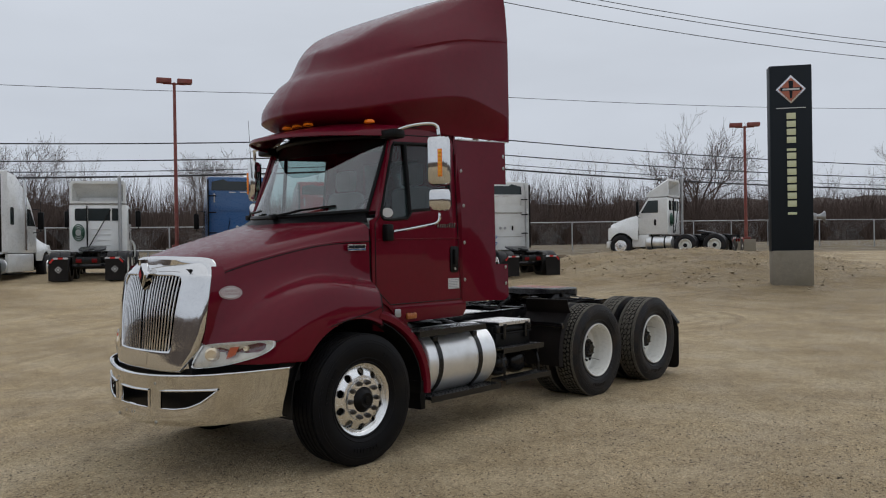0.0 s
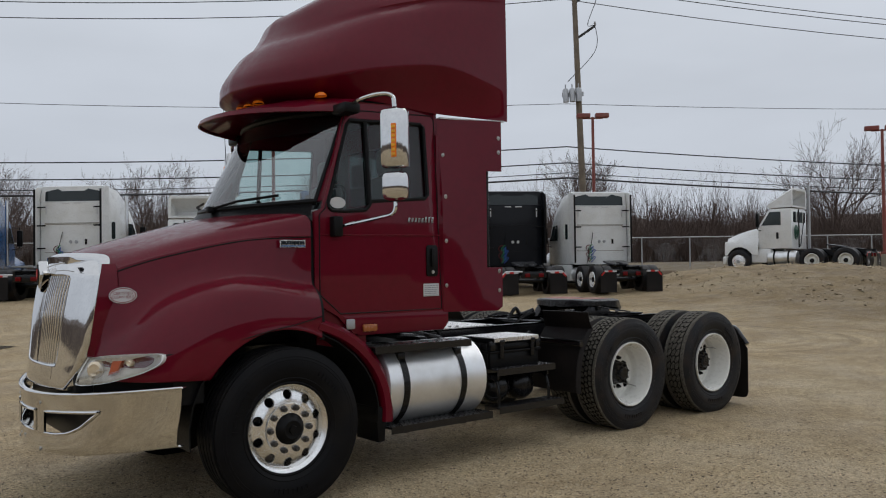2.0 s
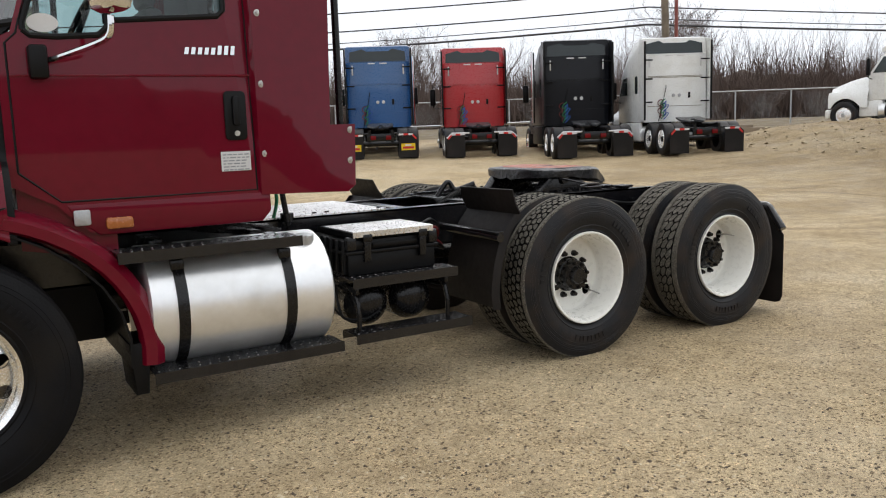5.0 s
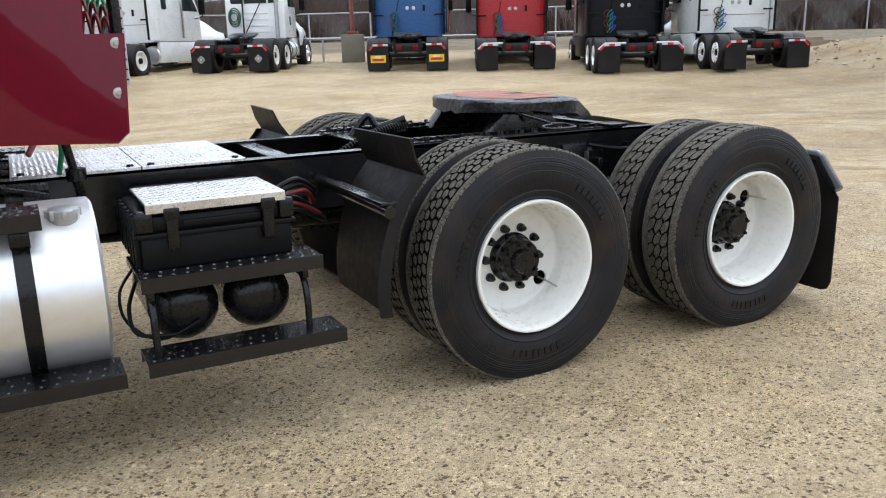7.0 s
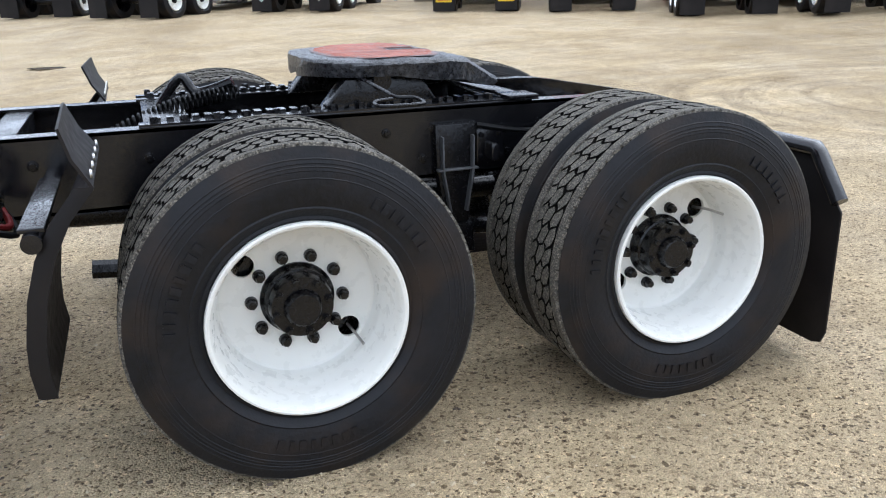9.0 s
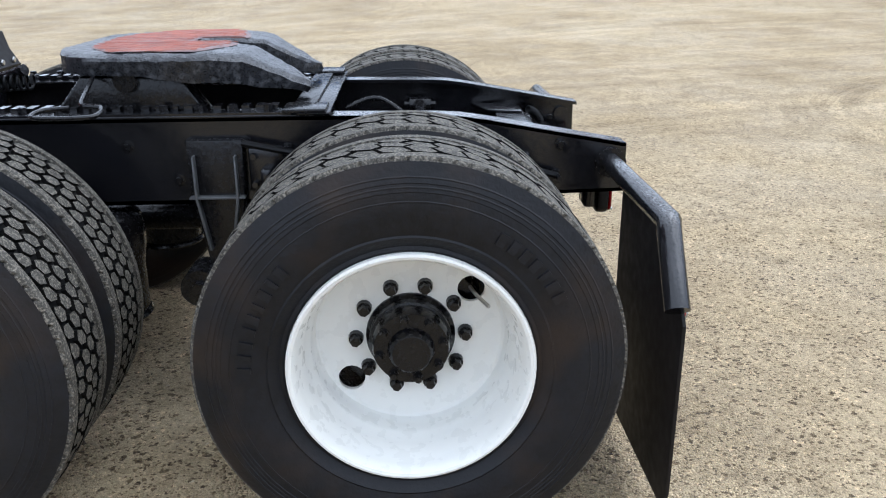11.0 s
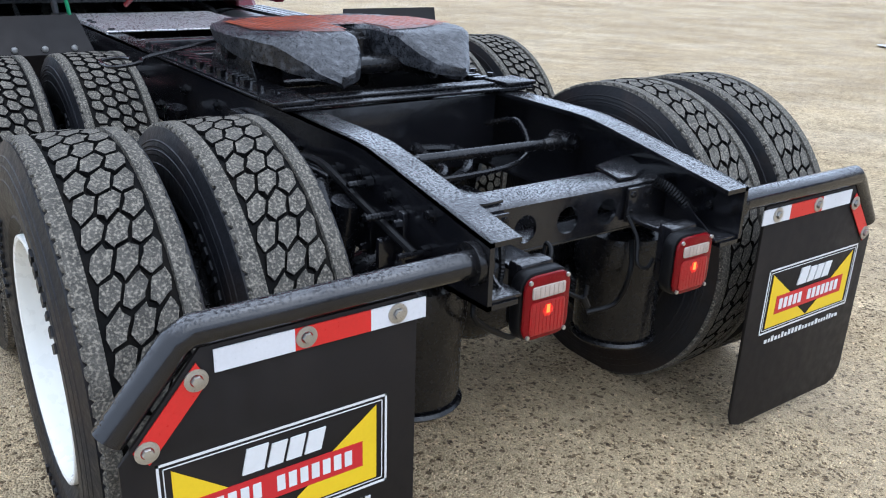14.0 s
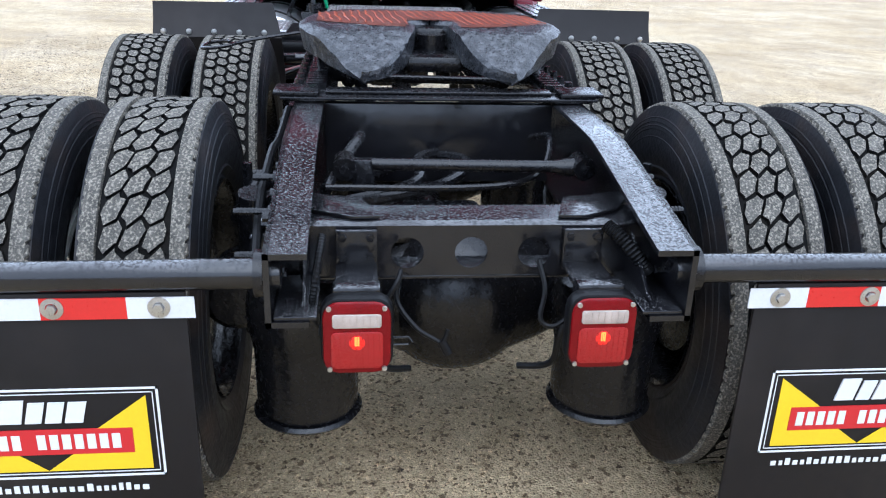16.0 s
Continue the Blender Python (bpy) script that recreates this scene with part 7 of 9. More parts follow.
batt = part("battery_box", bb, BLACKPLASTIC, truck, "black battery box with an aluminium tread-plate lid")
bm = bmesh.new()
for x in (2.13, 2.49):
    box(bm, x - 0.022, x + 0.022, -1.032, -1.002, 0.765, 0.915, 0.006)
    box(bm, x - 0.030, x + 0.030, -1.040, -1.012, 0.88, 0.925, 0.008)
for x in (2.035, 2.565):
    box(bm, x - 0.030, x + 0.030, -1.026, -0.98, 0.835, 0.915, 0.012)
pieces("clamp", bm, BLACKPART, batt)
bm = bmesh.new()
box(bm, 2.04, 2.56, -1.03, -0.62, 0.935, 0.945, 0.003)
box(bm, 2.04, 2.56, -1.035, -1.027, 0.908, 0.943, 0.002)
for i in range(26):
    for j in range(18):
        x, y = 2.06 + i * 0.0195, -1.015 + j * 0.0215
        q = 1 if (i + j) % 2 else -1
        d = Vector((0.0085, 0.0085 * q, 0))
        nrm = Vector((-0.0022 * q, 0.0022, 0))
        c = Vector((x, y, 0.945))
        vs = [bm.verts.new(c + d), bm.verts.new(c + nrm), bm.verts.new(c - d), bm.verts.new(c - nrm)]
        tp = bm.verts.new(c + Vector((0, 0, 0.0022)))
        for k in range(4):
            bm.faces.new((vs[k], vs[(k + 1) % 4], tp))
part("lid", bm, DIAMOND, batt, "aluminium tread-plate lid", smooth=False)
bm = bmesh.new()
for x in (2.02, 2.60):
    tube(bm, curve([(x, -0.7, 0.68), (x, -1.02, 0.62), (x, -1.10, 0.52), (x, -1.10, 0.36)], 4), 0.014, 8)
    box(bm, x - 0.012, x + 0.012, -1.10, -0.5, 0.60, 0.64, 0.004)
pieces("step_hanger", bm, BLACKPART, batt)
step("battery_box_step", 1.985, 2.665, -1.13, -0.93, 0.69, truck, "black step on the battery box")
step("lower_chassis_step", 1.975, 2.735, -1.165, -0.97, 0.385, truck, "black lowest chassis step")
for x in (2.16, 2.45):
    bm = bmesh.new()
    lathe(bm, [(0.0, -1.00), (0.06, -0.994), (0.105, -0.970), (0.130, -0.925), (0.134, -0.90), (0.136, -0.895), (0.134, -0.89), (0.134, -0.45), (0.0, -0.43)], (x, 0, 0.51), 40)
    part("air_tank", bm, BLACKPART, truck, "black air reservoir with a domed end")
rh = random.Random(8)
for k in range(6):
    bm = bmesh.new()
    z = 0.80 + 0.025 * k
    tube(bm, curve([(2.58, -0.75 - 0.02 * k, z), (2.68 + rh.uniform(-.02, .03), -0.80, z + 0.02), (2.78 + rh.uniform(-.02, .05), -0.70, z - 0.06), (2.76, -0.5, 0.80)], 6), 0.011, 8)
    part("battery_cable", bm, HOSERED if k in (1, 3) else BLACKPLASTIC, batt)
bm = bmesh.new()
tube(bm, curve([(2.0, -0.85, 0.62), (1.95, -0.98, 0.55), (1.97, -1.02, 0.46), (2.10, -1.03, 0.44)], 6), 0.008, 8)
tube(bm, curve([(2.0, -0.80, 0.66), (1.93, -0.92, 0.60), (1.94, -0.98, 0.50), (2.05, -1.0, 0.42), (2.2, -1.0, 0.47)], 6), 0.006, 8)
part("air_line", bm, BLACKPLASTIC, truck)

# deck plates behind the cab
for x0, x1 in ((1.62, 2.12), (2.125, 2.57)):
    bm = bmesh.new()
    box(bm, x0, x1, -0.42, 0.42, 0.995, 1.003, 0.002)
    box(bm, x0, x1, -0.424, -0.416, 0.965, 1.002, 0.002)
    for i in range(int((x1 - x0) / 0.022) - 1):
        for j in range(38):
            x, y = x0 + 0.02 + i * 0.022, -0.405 + j * 0.022
            q = 1 if (i + j) % 2 else -1
            d, nrm, c = Vector((0.0095, 0.0095 * q, 0)), Vector((-0.0024 * q, 0.0024, 0)), Vector((x, y, 1.003))
            vs = [bm.verts.new(c + d), bm.verts.new(c + nrm), bm.verts.new(c - d), bm.verts.new(c - nrm)]
            tp = bm.verts.new(c + Vector((0, 0, 0.0024)))
            for k in range(4):
                bm.faces.new((vs[k], vs[(k + 1) % 4], tp))
    deck = part("deck_plate", bm, DIAMOND, truck, "aluminium tread-plate deck behind the cab", smooth=False)
    for x in (x0 + 0.04, x1 - 0.04):
        bm = bmesh.new()
        lathe(bm, [(0.016, 1.003), (0.014, 1.012), (0.0, 1.013)], (x, -0.39, 0), 10, "z")
        part("deck_bolt", bm, BLACKPART, deck)

# air and electric lines behind the cab
bm = bmesh.new()
tube(bm, curve([(1.60, -0.45, 1.30), (1.68, -0.5, 1.22), (1.78, -0.47, 1.26), (1.82, -0.45, 1.12), (1.80, -0.43, 1.0)], 6), 0.011, 8)
part("air_line", bm, HOSEGREEN, truck, "green air line")
bm = bmesh.new()
cyl(bm, (1.88, -0.50, 0.86), (1.82, -0.52, 1.22), 0.017, seg=10)
cyl(bm, (1.86, -0.50, 0.98), (1.86, -0.50, 1.03), 0.04, seg=12)
part("line_post", bm, BLACKPART, truck)
bm = bmesh.new()
tube(bm, curve([(1.58, 0.1, 1.6), (1.75, 0.05, 1.4), (1.78, 0.0, 1.2), (1.7, -0.1, 1.05)], 6), 0.014, 8)
part("air_line", bm, HOSERED, truck)
for k in range(7):
    bm = bmesh.new()
    y = -0.62 + 0.18 * k
    tube(bm, curve([(1.2, y, 1.02), (1.45, y + rh.uniform(-.05, .05), 0.98 + rh.uniform(-.03, .05)), (1.75, y + rh.uniform(-.06, .06), 0.95)], 5), rh.uniform(0.01, 0.028), 8)
    part("under_cab_line", bm, BLACKPART, truck)

# hose tender behind the cab: a perforated pale strip, a black box and coiled lines
bm = bmesh.new()
box(bm, 2.098, 2.132, -0.303, -0.297, 1.34, 2.05, 0.002)
strip = part("tender_strip", bm, WHITEPRINT, truck, "pale perforated hose tender strip")
for k in range(16):
    bm = bmesh.new()
    box(bm, 2.116, 2.128, -0.3055, -0.3028, 1.36 + k * 0.042, 1.367 + k * 0.042)
    part("strip_slot", bm, BLACKPLASTIC, strip)
bm = bmesh.new()
box(bm, 1.93, 2.06, -0.36, -0.24, 1.33, 1.48, 0.012)
cyl(bm, (1.70, -0.30, 1.40), (1.95, -0.30, 1.40), 0.02, seg=12)
part("tender_box", bm, BLACKPART, truck)
for k, mt in enumerate((HOSERED, HOSERED, HOSEGREEN)):
    bm = bmesh.new()
    pts = [(1.90 + 0.0042 * q, -0.30 + 0.05 * k + 0.035 * math.cos(q * 0.7), 1.62 + 0.05 * k + 0.045 * math.sin(q * 0.7) - 0.0012 * q) for q in range(48)]
    tube(bm, pts, 0.008, 6)
    part("coiled_line", bm, mt, truck)

# quarter fenders ahead of the drive tyres
for s in (-1, 1):
    bm = bmesh.new()
    rows = []
    for x, z in ((2.925, 0.405), (2.916, 0.48), (2.920, 0.56), (2.940, 0.68), (2.975, 0.79), (3.025, 0.885), (3.090, 0.962), (3.094, 0.972), (3.055, 1.045), (3.035, 1.125)):
        up = max(0.0, z - 0.98)
        rows.append([(x - 0.25 * up * (1.2 - y), s * y, z) for y in (0.60 + 0.3 * up, 0.75, 0.9, 1.05, 1.19)])
    grid(bm, rows, 0.008)
    lip_rows = [[(r[-1][0] - 0.048, s * 1.178, r[-1][2]), (r[-1][0] - 0.030, s * 1.190, r[-1][2]), (r[-1][0] + 0.002, s * 1.192, r[-1][2])] for r in rows[:8]]
    grid(bm, lip_rows, 0.006)
    qf = part("quarter_fender", bm, FLAP, truck, "black rubber quarter fender with a bent top edge")
    bm = bmesh.new()
    cyl(bm, (2.93, s * 0.43, 0.86), (2.93, s * 1.20, 0.84), 0.026, seg=16)
    box(bm, 2.90, 2.965, min(s * 0.55, s * 1.18), max(s * 0.55, s * 1.18), 0.865, 0.878, 0.003)
    part("fender_tube", bm, BLACKPAINT, qf)
    for k in range(5):
        bm = bmesh.new()
        lathe(bm, [(0.0, 0.008), (0.012, 0.006), (0.014, 0.0)], (3.088, s * (0.68 + 0.115 * k), 0.995), 10, "x")
        part("fender_bolt", bm, STEEL, qf)

# mud flaps at the tail
for s in (-1, 1):
    bm = bmesh.new()
    tube(bm, [(5.595, s * 0.40, 0.832), (5.595, s * 1.045, 0.828), (5.588, s * 1.068, 0.812), (5.582, s * 1.196, 0.655)], 0.031, 16)
    hanger = part("flap_hanger", bm, BLACKPAINT, truck, "bent black steel mud flap hanger beaded with rain")
    bm = bmesh.new()
    cyl(bm, (5.595, s * 0.432, 0.832), (5.595, s * 0.45, 0.832), 0.048, seg=20)
    part("flange", bm, BLACKPART, hanger)
    bm = bmesh.new()
    outl = [(s * 0.585, 0.80), (s * 1.035, 0.80), (s * 1.19, 0.61), (s * 1.19, 0.13), (s * 1.17, 0.085), (s * 1.13, 0.07), (s * 0.64, 0.07), (s * 0.60, 0.085), (s * 0.585, 0.12)]
    prism(bm, outl, 5.600, 5.610, "x", 0.002)
    flap = part("mud_flap", bm, FLAP, hanger, "black rubber mud flap with a yellow and red printed panel")
    X = 5.6105
    # reflective strip: white, red, white; then red down the slope
    for y0, y1, mt in ((0.567, 0.696, WHITETAPE), (0.696, 0.858, REDTAPE), (0.858, 1.013, WHITETAPE)):
        bm = bmesh.new()
        prism(bm, [(s * y0, 0.747), (s * y1, 0.747), (s * y1, 0.792), (s * y0, 0.792)], X + 0.002, X + 0.005, "x")
        part("reflective_strip", bm, mt, hanger)
    bm = bmesh.new()
    prism(bm, [(s * 1.045, 0.775), (s * 1.025, 0.735), (s * 1.14, 0.60), (s * 1.165, 0.632)], X + 0.002, X + 0.005, "x")
    part("reflective_strip", bm, REDTAPE, hanger)
    for y, z in ((0.635, 0.771), (0.835, 0.771), (1.047, 0.742), (1.142, 0.628)):
        bm = bmesh.new()
        lathe(bm, [(0.022, 0.004), (0.022, 0.007), (0.012, 0.008)], (X, s * y, z), 20, "x")
        lathe(bm, [(0.011, 0.006), (0.010, 0.015), (0.0, 0.016)], (X, s * y, z), 6, "x")
        part("flap_bolt", bm, STEEL, hanger)
    # printed panel
    y0, y1, z0, z1 = (-1.130, -0.656, 0.378, 0.592) if s < 0 else (0.656, 1.130, 0.378, 0.592)
    fr = bmesh.new()
    for a, b, c, d in ((y0, y1, z1 - 0.005, z1), (y0, y1, z0, z0 + 0.005), (y0, y0 + 0.005, z0, z1), (y1 - 0.005, y1, z0, z1)):
        box(fr, X, X + 0.0012, a, b, c, d)
    a, b, c, d = y0 + 0.011, y1 - 0.011, z0 + 0.011, z1 - 0.011
    for q in ((a, b, d - 0.002, d), (a, b, c, c + 0.002), (a, a + 0.002, c, d), (b - 0.002, b, c, d)):
        box(fr, X, X + 0.0012, *q)
    panel = part("panel_border", fr, WHITEPRINT, flap)
    cy = (y0 + y1) / 2
    bm = bmesh.new()
    e = 0.017
    for q in (-1, 1):
        prism(bm, [(cy + q * (0.2285 - e), d - e * 0.5), (cy + q * (0.2285 - e), c + e * 0.4), (cy, c + e * 0.4), (cy + q * 0.055, c + 0.048), (cy + q * 0.11, c + 0.108)], X, X + 0.0012, "x")
    part("panel_ground", bm, YELLOW, flap)
    bm = bmesh.new()
    box(bm, X, X + 0.0022, cy - 0.178, cy + 0.178, c + 0.048, c + 0.108)
    part("panel_band", bm, REDPRINT, flap)
    bm = bmesh.new()
    # plain bars where the maker's words stand
    yy = cy - 0.162
    for w in (0.017, 0.017, 0.017, 0.017, 0.017, 0, 0.017, 0.017, 0.017, 0.017, 0.017, 0.017, 0.017):
        if w:
            box(bm, X, X + 0.0032, yy, yy + w, c + 0.061, c + 0.096)
        yy += 0.0248
    pieces("band_bar", bm, WHITEPRINT, flap)
    bm = bmesh.new()
    yy = cy - 0.082
    for k, w in enumerate((0.044, 0.032, 0.032, 0.036)):
        prism(bm, [(yy, c + 0.124), (yy + w, c + 0.124), (yy + w + 0.012, c + (0.172 if k else 0.178)), (yy + 0.012, c + (0.172 if k else 0.178))], X, X + 0.0032, "x")
        yy += w + 0.007
    pieces("name_bar", bm, WHITEPRINT, flap)
    bm = bmesh.new()
    yy = cy - 0.20
    rw = random.Random(2)
    while yy < cy + 0.19:
        w = rw.uniform(0.010, 0.016)
        box(bm, X, X + 0.0012, yy, yy + w * 0.8, z0 - 0.036, z0 - 0.024 + rw.choice((0, 0, 0.006)))
        yy += w + 0.004
    pieces("address_bar", bm, WHITEPRINT, flap)

# wiring at the tail: ribbed conduits into the rails, leads below the lamps and an unused plug
def conduit(points, r, name="cable_conduit"):
    pts = curve(points, 14)
    bm = bmesh.new()
    rows = []
    for i, p in enumerate(pts):
        d = (pts[min(i + 1, len(pts) - 1)] - pts[max(i - 1, 0)]).normalized()
        u = d.cross(Vector((1, 0, 0))).normalized()
        w = d.cross(u)
        rr = r if i % 2 else r * 0.78
        rows.append([p + rr * (math.cos(2 * math.pi * k / 8) * u + math.sin(2 * math.pi * k / 8) * w) for k in range(9)])
    grid(bm, rows)
    bmesh.ops.remove_doubles(bm, verts=bm.verts, dist=0.0002)
    part(name, bm, BLACKPLASTIC, truck, "black ribbed cable conduit")


conduit([(5.50, -0.322, 0.875), (5.55, -0.328, 0.850), (5.575, -0.338, 0.79), (5.57, -0.338, 0.745), (5.565, -0.300, 0.722)], 0.008)
conduit([(5.44, 0.300, 0.872), (5.47, 0.325, 0.855), (5.50, 0.362, 0.815), (5.50, 0.385, 0.785)], 0.017)
for pts in ([(5.56, -0.20, 0.735), (5.55, -0.168, 0.79), (5.52, -0.160, 0.80), (5.53, -0.168, 0.74), (5.56, -0.130, 0.690), (5.57, -0.085, 0.662), (5.575, -0.068, 0.652)],
            [(5.55, 0.200, 0.700), (5.56, 0.165, 0.685), (5.55, 0.140, 0.700), (5.53, 0.150, 0.76), (5.50, 0.138, 0.815)],
            [(5.575, -0.062, 0.690), (5.578, -0.070, 0.665), (5.572, -0.078, 0.650)]):
    bm = bmesh.new()
    tube(bm, curve(pts, 8), 0.0055, 7)
    part("lamp_cable", bm, BLACKPLASTIC, truck)
bm = bmesh.new()
cyl(bm, (5.575, -0.075, 0.664), (5.578, -0.060, 0.634), 0.010, seg=10)
part("cable_plug", bm, BLACKPLASTIC, truck)
bm = bmesh.new()
tube(bm, [Vector(p) for p in ((5.58, -0.190, 0.676), (5.58, -0.145, 0.676), (5.585, -0.138, 0.668), (5.58, -0.145, 0.660), (5.58, -0.190, 0.660))], 0.003, 6)
part("wire_hook", bm, BLACKPART, truck)

# tail lights on their drop brackets
for s in (-1, 1):
    cy, cz = s * 0.252, 0.706
    bm = bmesh.new()
    box(bm, 5.425, 5.437, cy - 0.045, cy + 0.045, 0.765, 0.862, 0.003)
    box(bm, 5.432, 5.60, cy - 0.045, cy + 0.045, 0.772, 0.784, 0.003)
    box(bm, 5.55, 5.60, cy - 0.05, cy + 0.05, 0.64, 0.80, 0.01)
    br = part("light_bracket", bm, BLACKPAINT, truck)
    bm = bmesh.new()
    for z in (0.800, 0.845):
        for y in (-0.03, 0.03):
            lathe(bm, [(0.010, 0.012), (0.009, 0.018), (0.0, 0.019)], (5.425, cy + y, z), 6, "x")
    pieces("bracket_bolt", bm, BLACKPART, br)
    bm = bmesh.new()
    prism(bm, rnd_rect(0.146, 0.168, 0.036, cx=cy, cy=cz), 5.59, 5.628, "x", 0.008)
    lamp = part("tail_light", bm, BLACKPLASTIC, truck, "square red tail light with a clear reverse window, lit")
    bm = bmesh.new()
    prism(bm, rnd_rect(0.136, 0.158, 0.033, cx=cy, cy=cz), 5.628, 5.640, "x", 0.006)
    part("lens", bm, REDLENS, lamp)
    bm = bmesh.new()
    prism(bm, rnd_rect(0.098, 0.030, 0.006, cx=cy, cy=cz + 0.040), 5.640, 5.6445, "x", 0.002)
    part("reverse_window", bm, CLEARLENS, lamp)
    bm = bmesh.new()
    prism(bm, rnd_rect(0.104, 0.082, 0.012, cx=cy, cy=cz - 0.025), 5.640, 5.643, "x", 0.002)
    part("stop_window", bm, REDSHINE, lamp)
    bm = bmesh.new()
    lathe(bm, [(0.016, 5.643), (0.013, 5.6438), (0.0, 5.6440)], (0, cy, cz - 0.008), 18, "x")
    part("lit_bullseye", bm, REDGLOW, lamp)
    for k in range(3):
        bm = bmesh.new()
        box(bm, 5.644, 5.6452, cy - 0.005 + 0.0035 * k, cy - 0.0025 + 0.0035 * k, cz - 0.014, cz + 0.006)
        part("bulb_spot", bm, REDLIT, lamp)
    for k in range(9):
        bm = bmesh.new()
        box(bm, 5.6424, 5.6437, cy - 0.047 + 0.0113 * k, cy - 0.0445 + 0.0113 * k, cz - 0.062, cz + 0.012)
        part("lens_rib", bm, REDSHINE, lamp)
    for k in range(7):
        bm = bmesh.new()
        box(bm, 5.644, 5.6455, cy - 0.042 + 0.0135 * k, cy - 0.0395 + 0.0135 * k, cz + 0.027, cz + 0.053)
        part("window_rib", bm, CLEARLENS, lamp)
    for y in (-0.055, 0.055):
        for z in (-0.067, 0.067):
            bm = bmesh.new()
            lathe(bm, [(0.0055, 5.640), (0.005, 5.6445), (0.0, 5.645)], (0, cy + y, cz + z), 10, "x")
            part("lens_screw", bm, STEEL, lamp)

# ---- parked tractors along the fence ----


def simple_wheel(parent, x, y, r, w, rimmat, dual=False, name="wheel"):
    """A far wheel facing +x or -x by the sign of x."""
    s = 1 if x > 0 else -1
    bm = bmesh.new()
    lathe(bm, [(0.30, 0.0), (0.305, -0.03), (0.29, -0.05), (0.28, -0.05)] + ([(0.26, 0.10), (0.16, 0.12), (0.15, 0.05), (0.09, 0.02), (0.0, 0.02)] if dual else [(0.26, -0.02), (0.17, -0.04), (0.10, -0.04), (0.09, -0.10), (0.0, -0.10)]), seg=28, axis="y")
    wh = part(name, bm, rimmat, parent)
    wh.matrix_basis = Matrix.Translation((x, y, r)) @ Matrix.Rotation(radians(90 if s > 0 else -90), 4, "Z")
    for k in range(2 if dual else 1):
        bm = bmesh.new()
        lathe(bm, [(0.30, 0.0 + k * 0.33), (0.36, -0.055 + k * 0.33), (r - 0.06, -0.06 + k * 0.33), (r - 0.01, -0.03 + k * 0.33), (r, 0.0 + k * 0.33), (r, w - 0.05 + k * 0.33), (r - 0.02, w + k * 0.33), (0.32, w + k * 0.33)], seg=36, axis="y")
        part("tyre", bm, RUBBER, wh)
    bm = bmesh.new()
    lathe(bm, [(0.10, 0.06), (0.09, -0.02), (0.0, -0.03)] if dual else [(0.08, -0.05), (0.07, -0.12), (0.0, -0.12)], seg=16, axis="y")
    part("hub", bm, BLACKPART if dual else GALV, wh)
    return wh


def hose_bundle(parent, x, y, z):
    for k, (mt, dx) in enumerate(((HOSERED, -0.09), (HOSEGREEN, 0.03), (HOSEBLUE, 0.10))):
        bm = bmesh.new()
        pts = [(x + dx * 0.8 + (0.06 + 0.05 * math.sin(q * 0.31 + k)) * math.cos(q * 0.6 + k), y - 0.06 - 0.03 * k, z + 0.36 - 0.013 * q + 0.08 * math.sin(q * 0.6 + 2 * k)) for q in range(46)]
        tube(bm, pts, 0.015, 5)
        part("hose", bm, mt, parent)
    bm = bmesh.new()
    tube(bm, curve([(x - 0.15, y - 0.03, z - 0.35), (x - 0.05, y - 0.08, z + 0.1), (x + 0.1, y - 0.05, z + 0.75), (x + 0.12, y - 0.02, z + 0.9)], 5), 0.012, 5)
    part("hose_pole", bm, BLACKPLASTIC, parent)


def flap_set(parent, style):
    for s in (-1, 1):
        bm = bmesh.new()
        tube(bm, [(s * 0.42, 0.02, 0.86), (s * 1.02, 0.02, 0.86), (s * 1.2, 0.02, 0.70)], 0.028, 8)
        fh = part("flap_hanger", bm, WHITETAPE if style == "white" else BLACKPART, parent)
        bm = bmesh.new()
        prism(bm, [(s * 0.58, 0.84), (s * 1.04, 0.84), (s * 1.2, 0.68), (s * 1.2, 0.06), (s * 0.58, 0.06)], 0.0, 0.012, "y")
        part("mud_flap", bm, FLAP, fh)
        for a, b, mt in ((0.58, 0.74, WHITETAPE), (0.74, 0.90, REDTAPE), (0.90, 1.05, WHITETAPE)):
            bm = bmesh.new()
            box(bm, min(s * a, s * b), max(s * a, s * b), -0.012, -0.002, 0.79, 0.85)
            part("reflective_strip", bm, mt, fh)
        bm = bmesh.new()
        prism(bm, [(s * 1.05, 0.83), (s * 1.02, 0.78), (s * 1.14, 0.65), (s * 1.18, 0.69)], -0.012, -0.002, "y")
        part("reflective_strip", bm, REDTAPE, fh)
        if style == "yellow":
            bm = bmesh.new()
            box(bm, s * 0.89 - 0.23, s * 0.89 + 0.23, -0.008, -0.002, 0.30, 0.52)
            part("printed_panel", bm, YELLOW, fh)
            bm = bmesh.new()
            box(bm, s * 0.89 - 0.18, s * 0.89 + 0.18, -0.014, -0.008, 0.35, 0.42)
            part("panel_band", bm, REDPRINT, fh)
            bm = bmesh.new()
            box(bm, s * 0.89 - 0.10, s * 0.89 + 0.10, -0.014, -0.008, 0.44, 0.49)
            part("panel_bar", bm, WHITEPRINT, fh)
        if style == "diamond":
            bm = bmesh.new()
            for r, mt in ((0.12, WHITEPRINT), (0.09, FLAP), (0.05, WHITEPRINT)):
                bm = bmesh.new()
                d = -0.004 - 0.003 * (0.12 - r) * 40
                prism(bm, [(s * 0.89, 0.44 - r), (s * 0.89 + r, 0.44), (s * 0.89, 0.44 + r), (s * 0.89 - r, 0.44)], d, -0.001, "y")
                part("diamond_mark", bm, mt, fh)


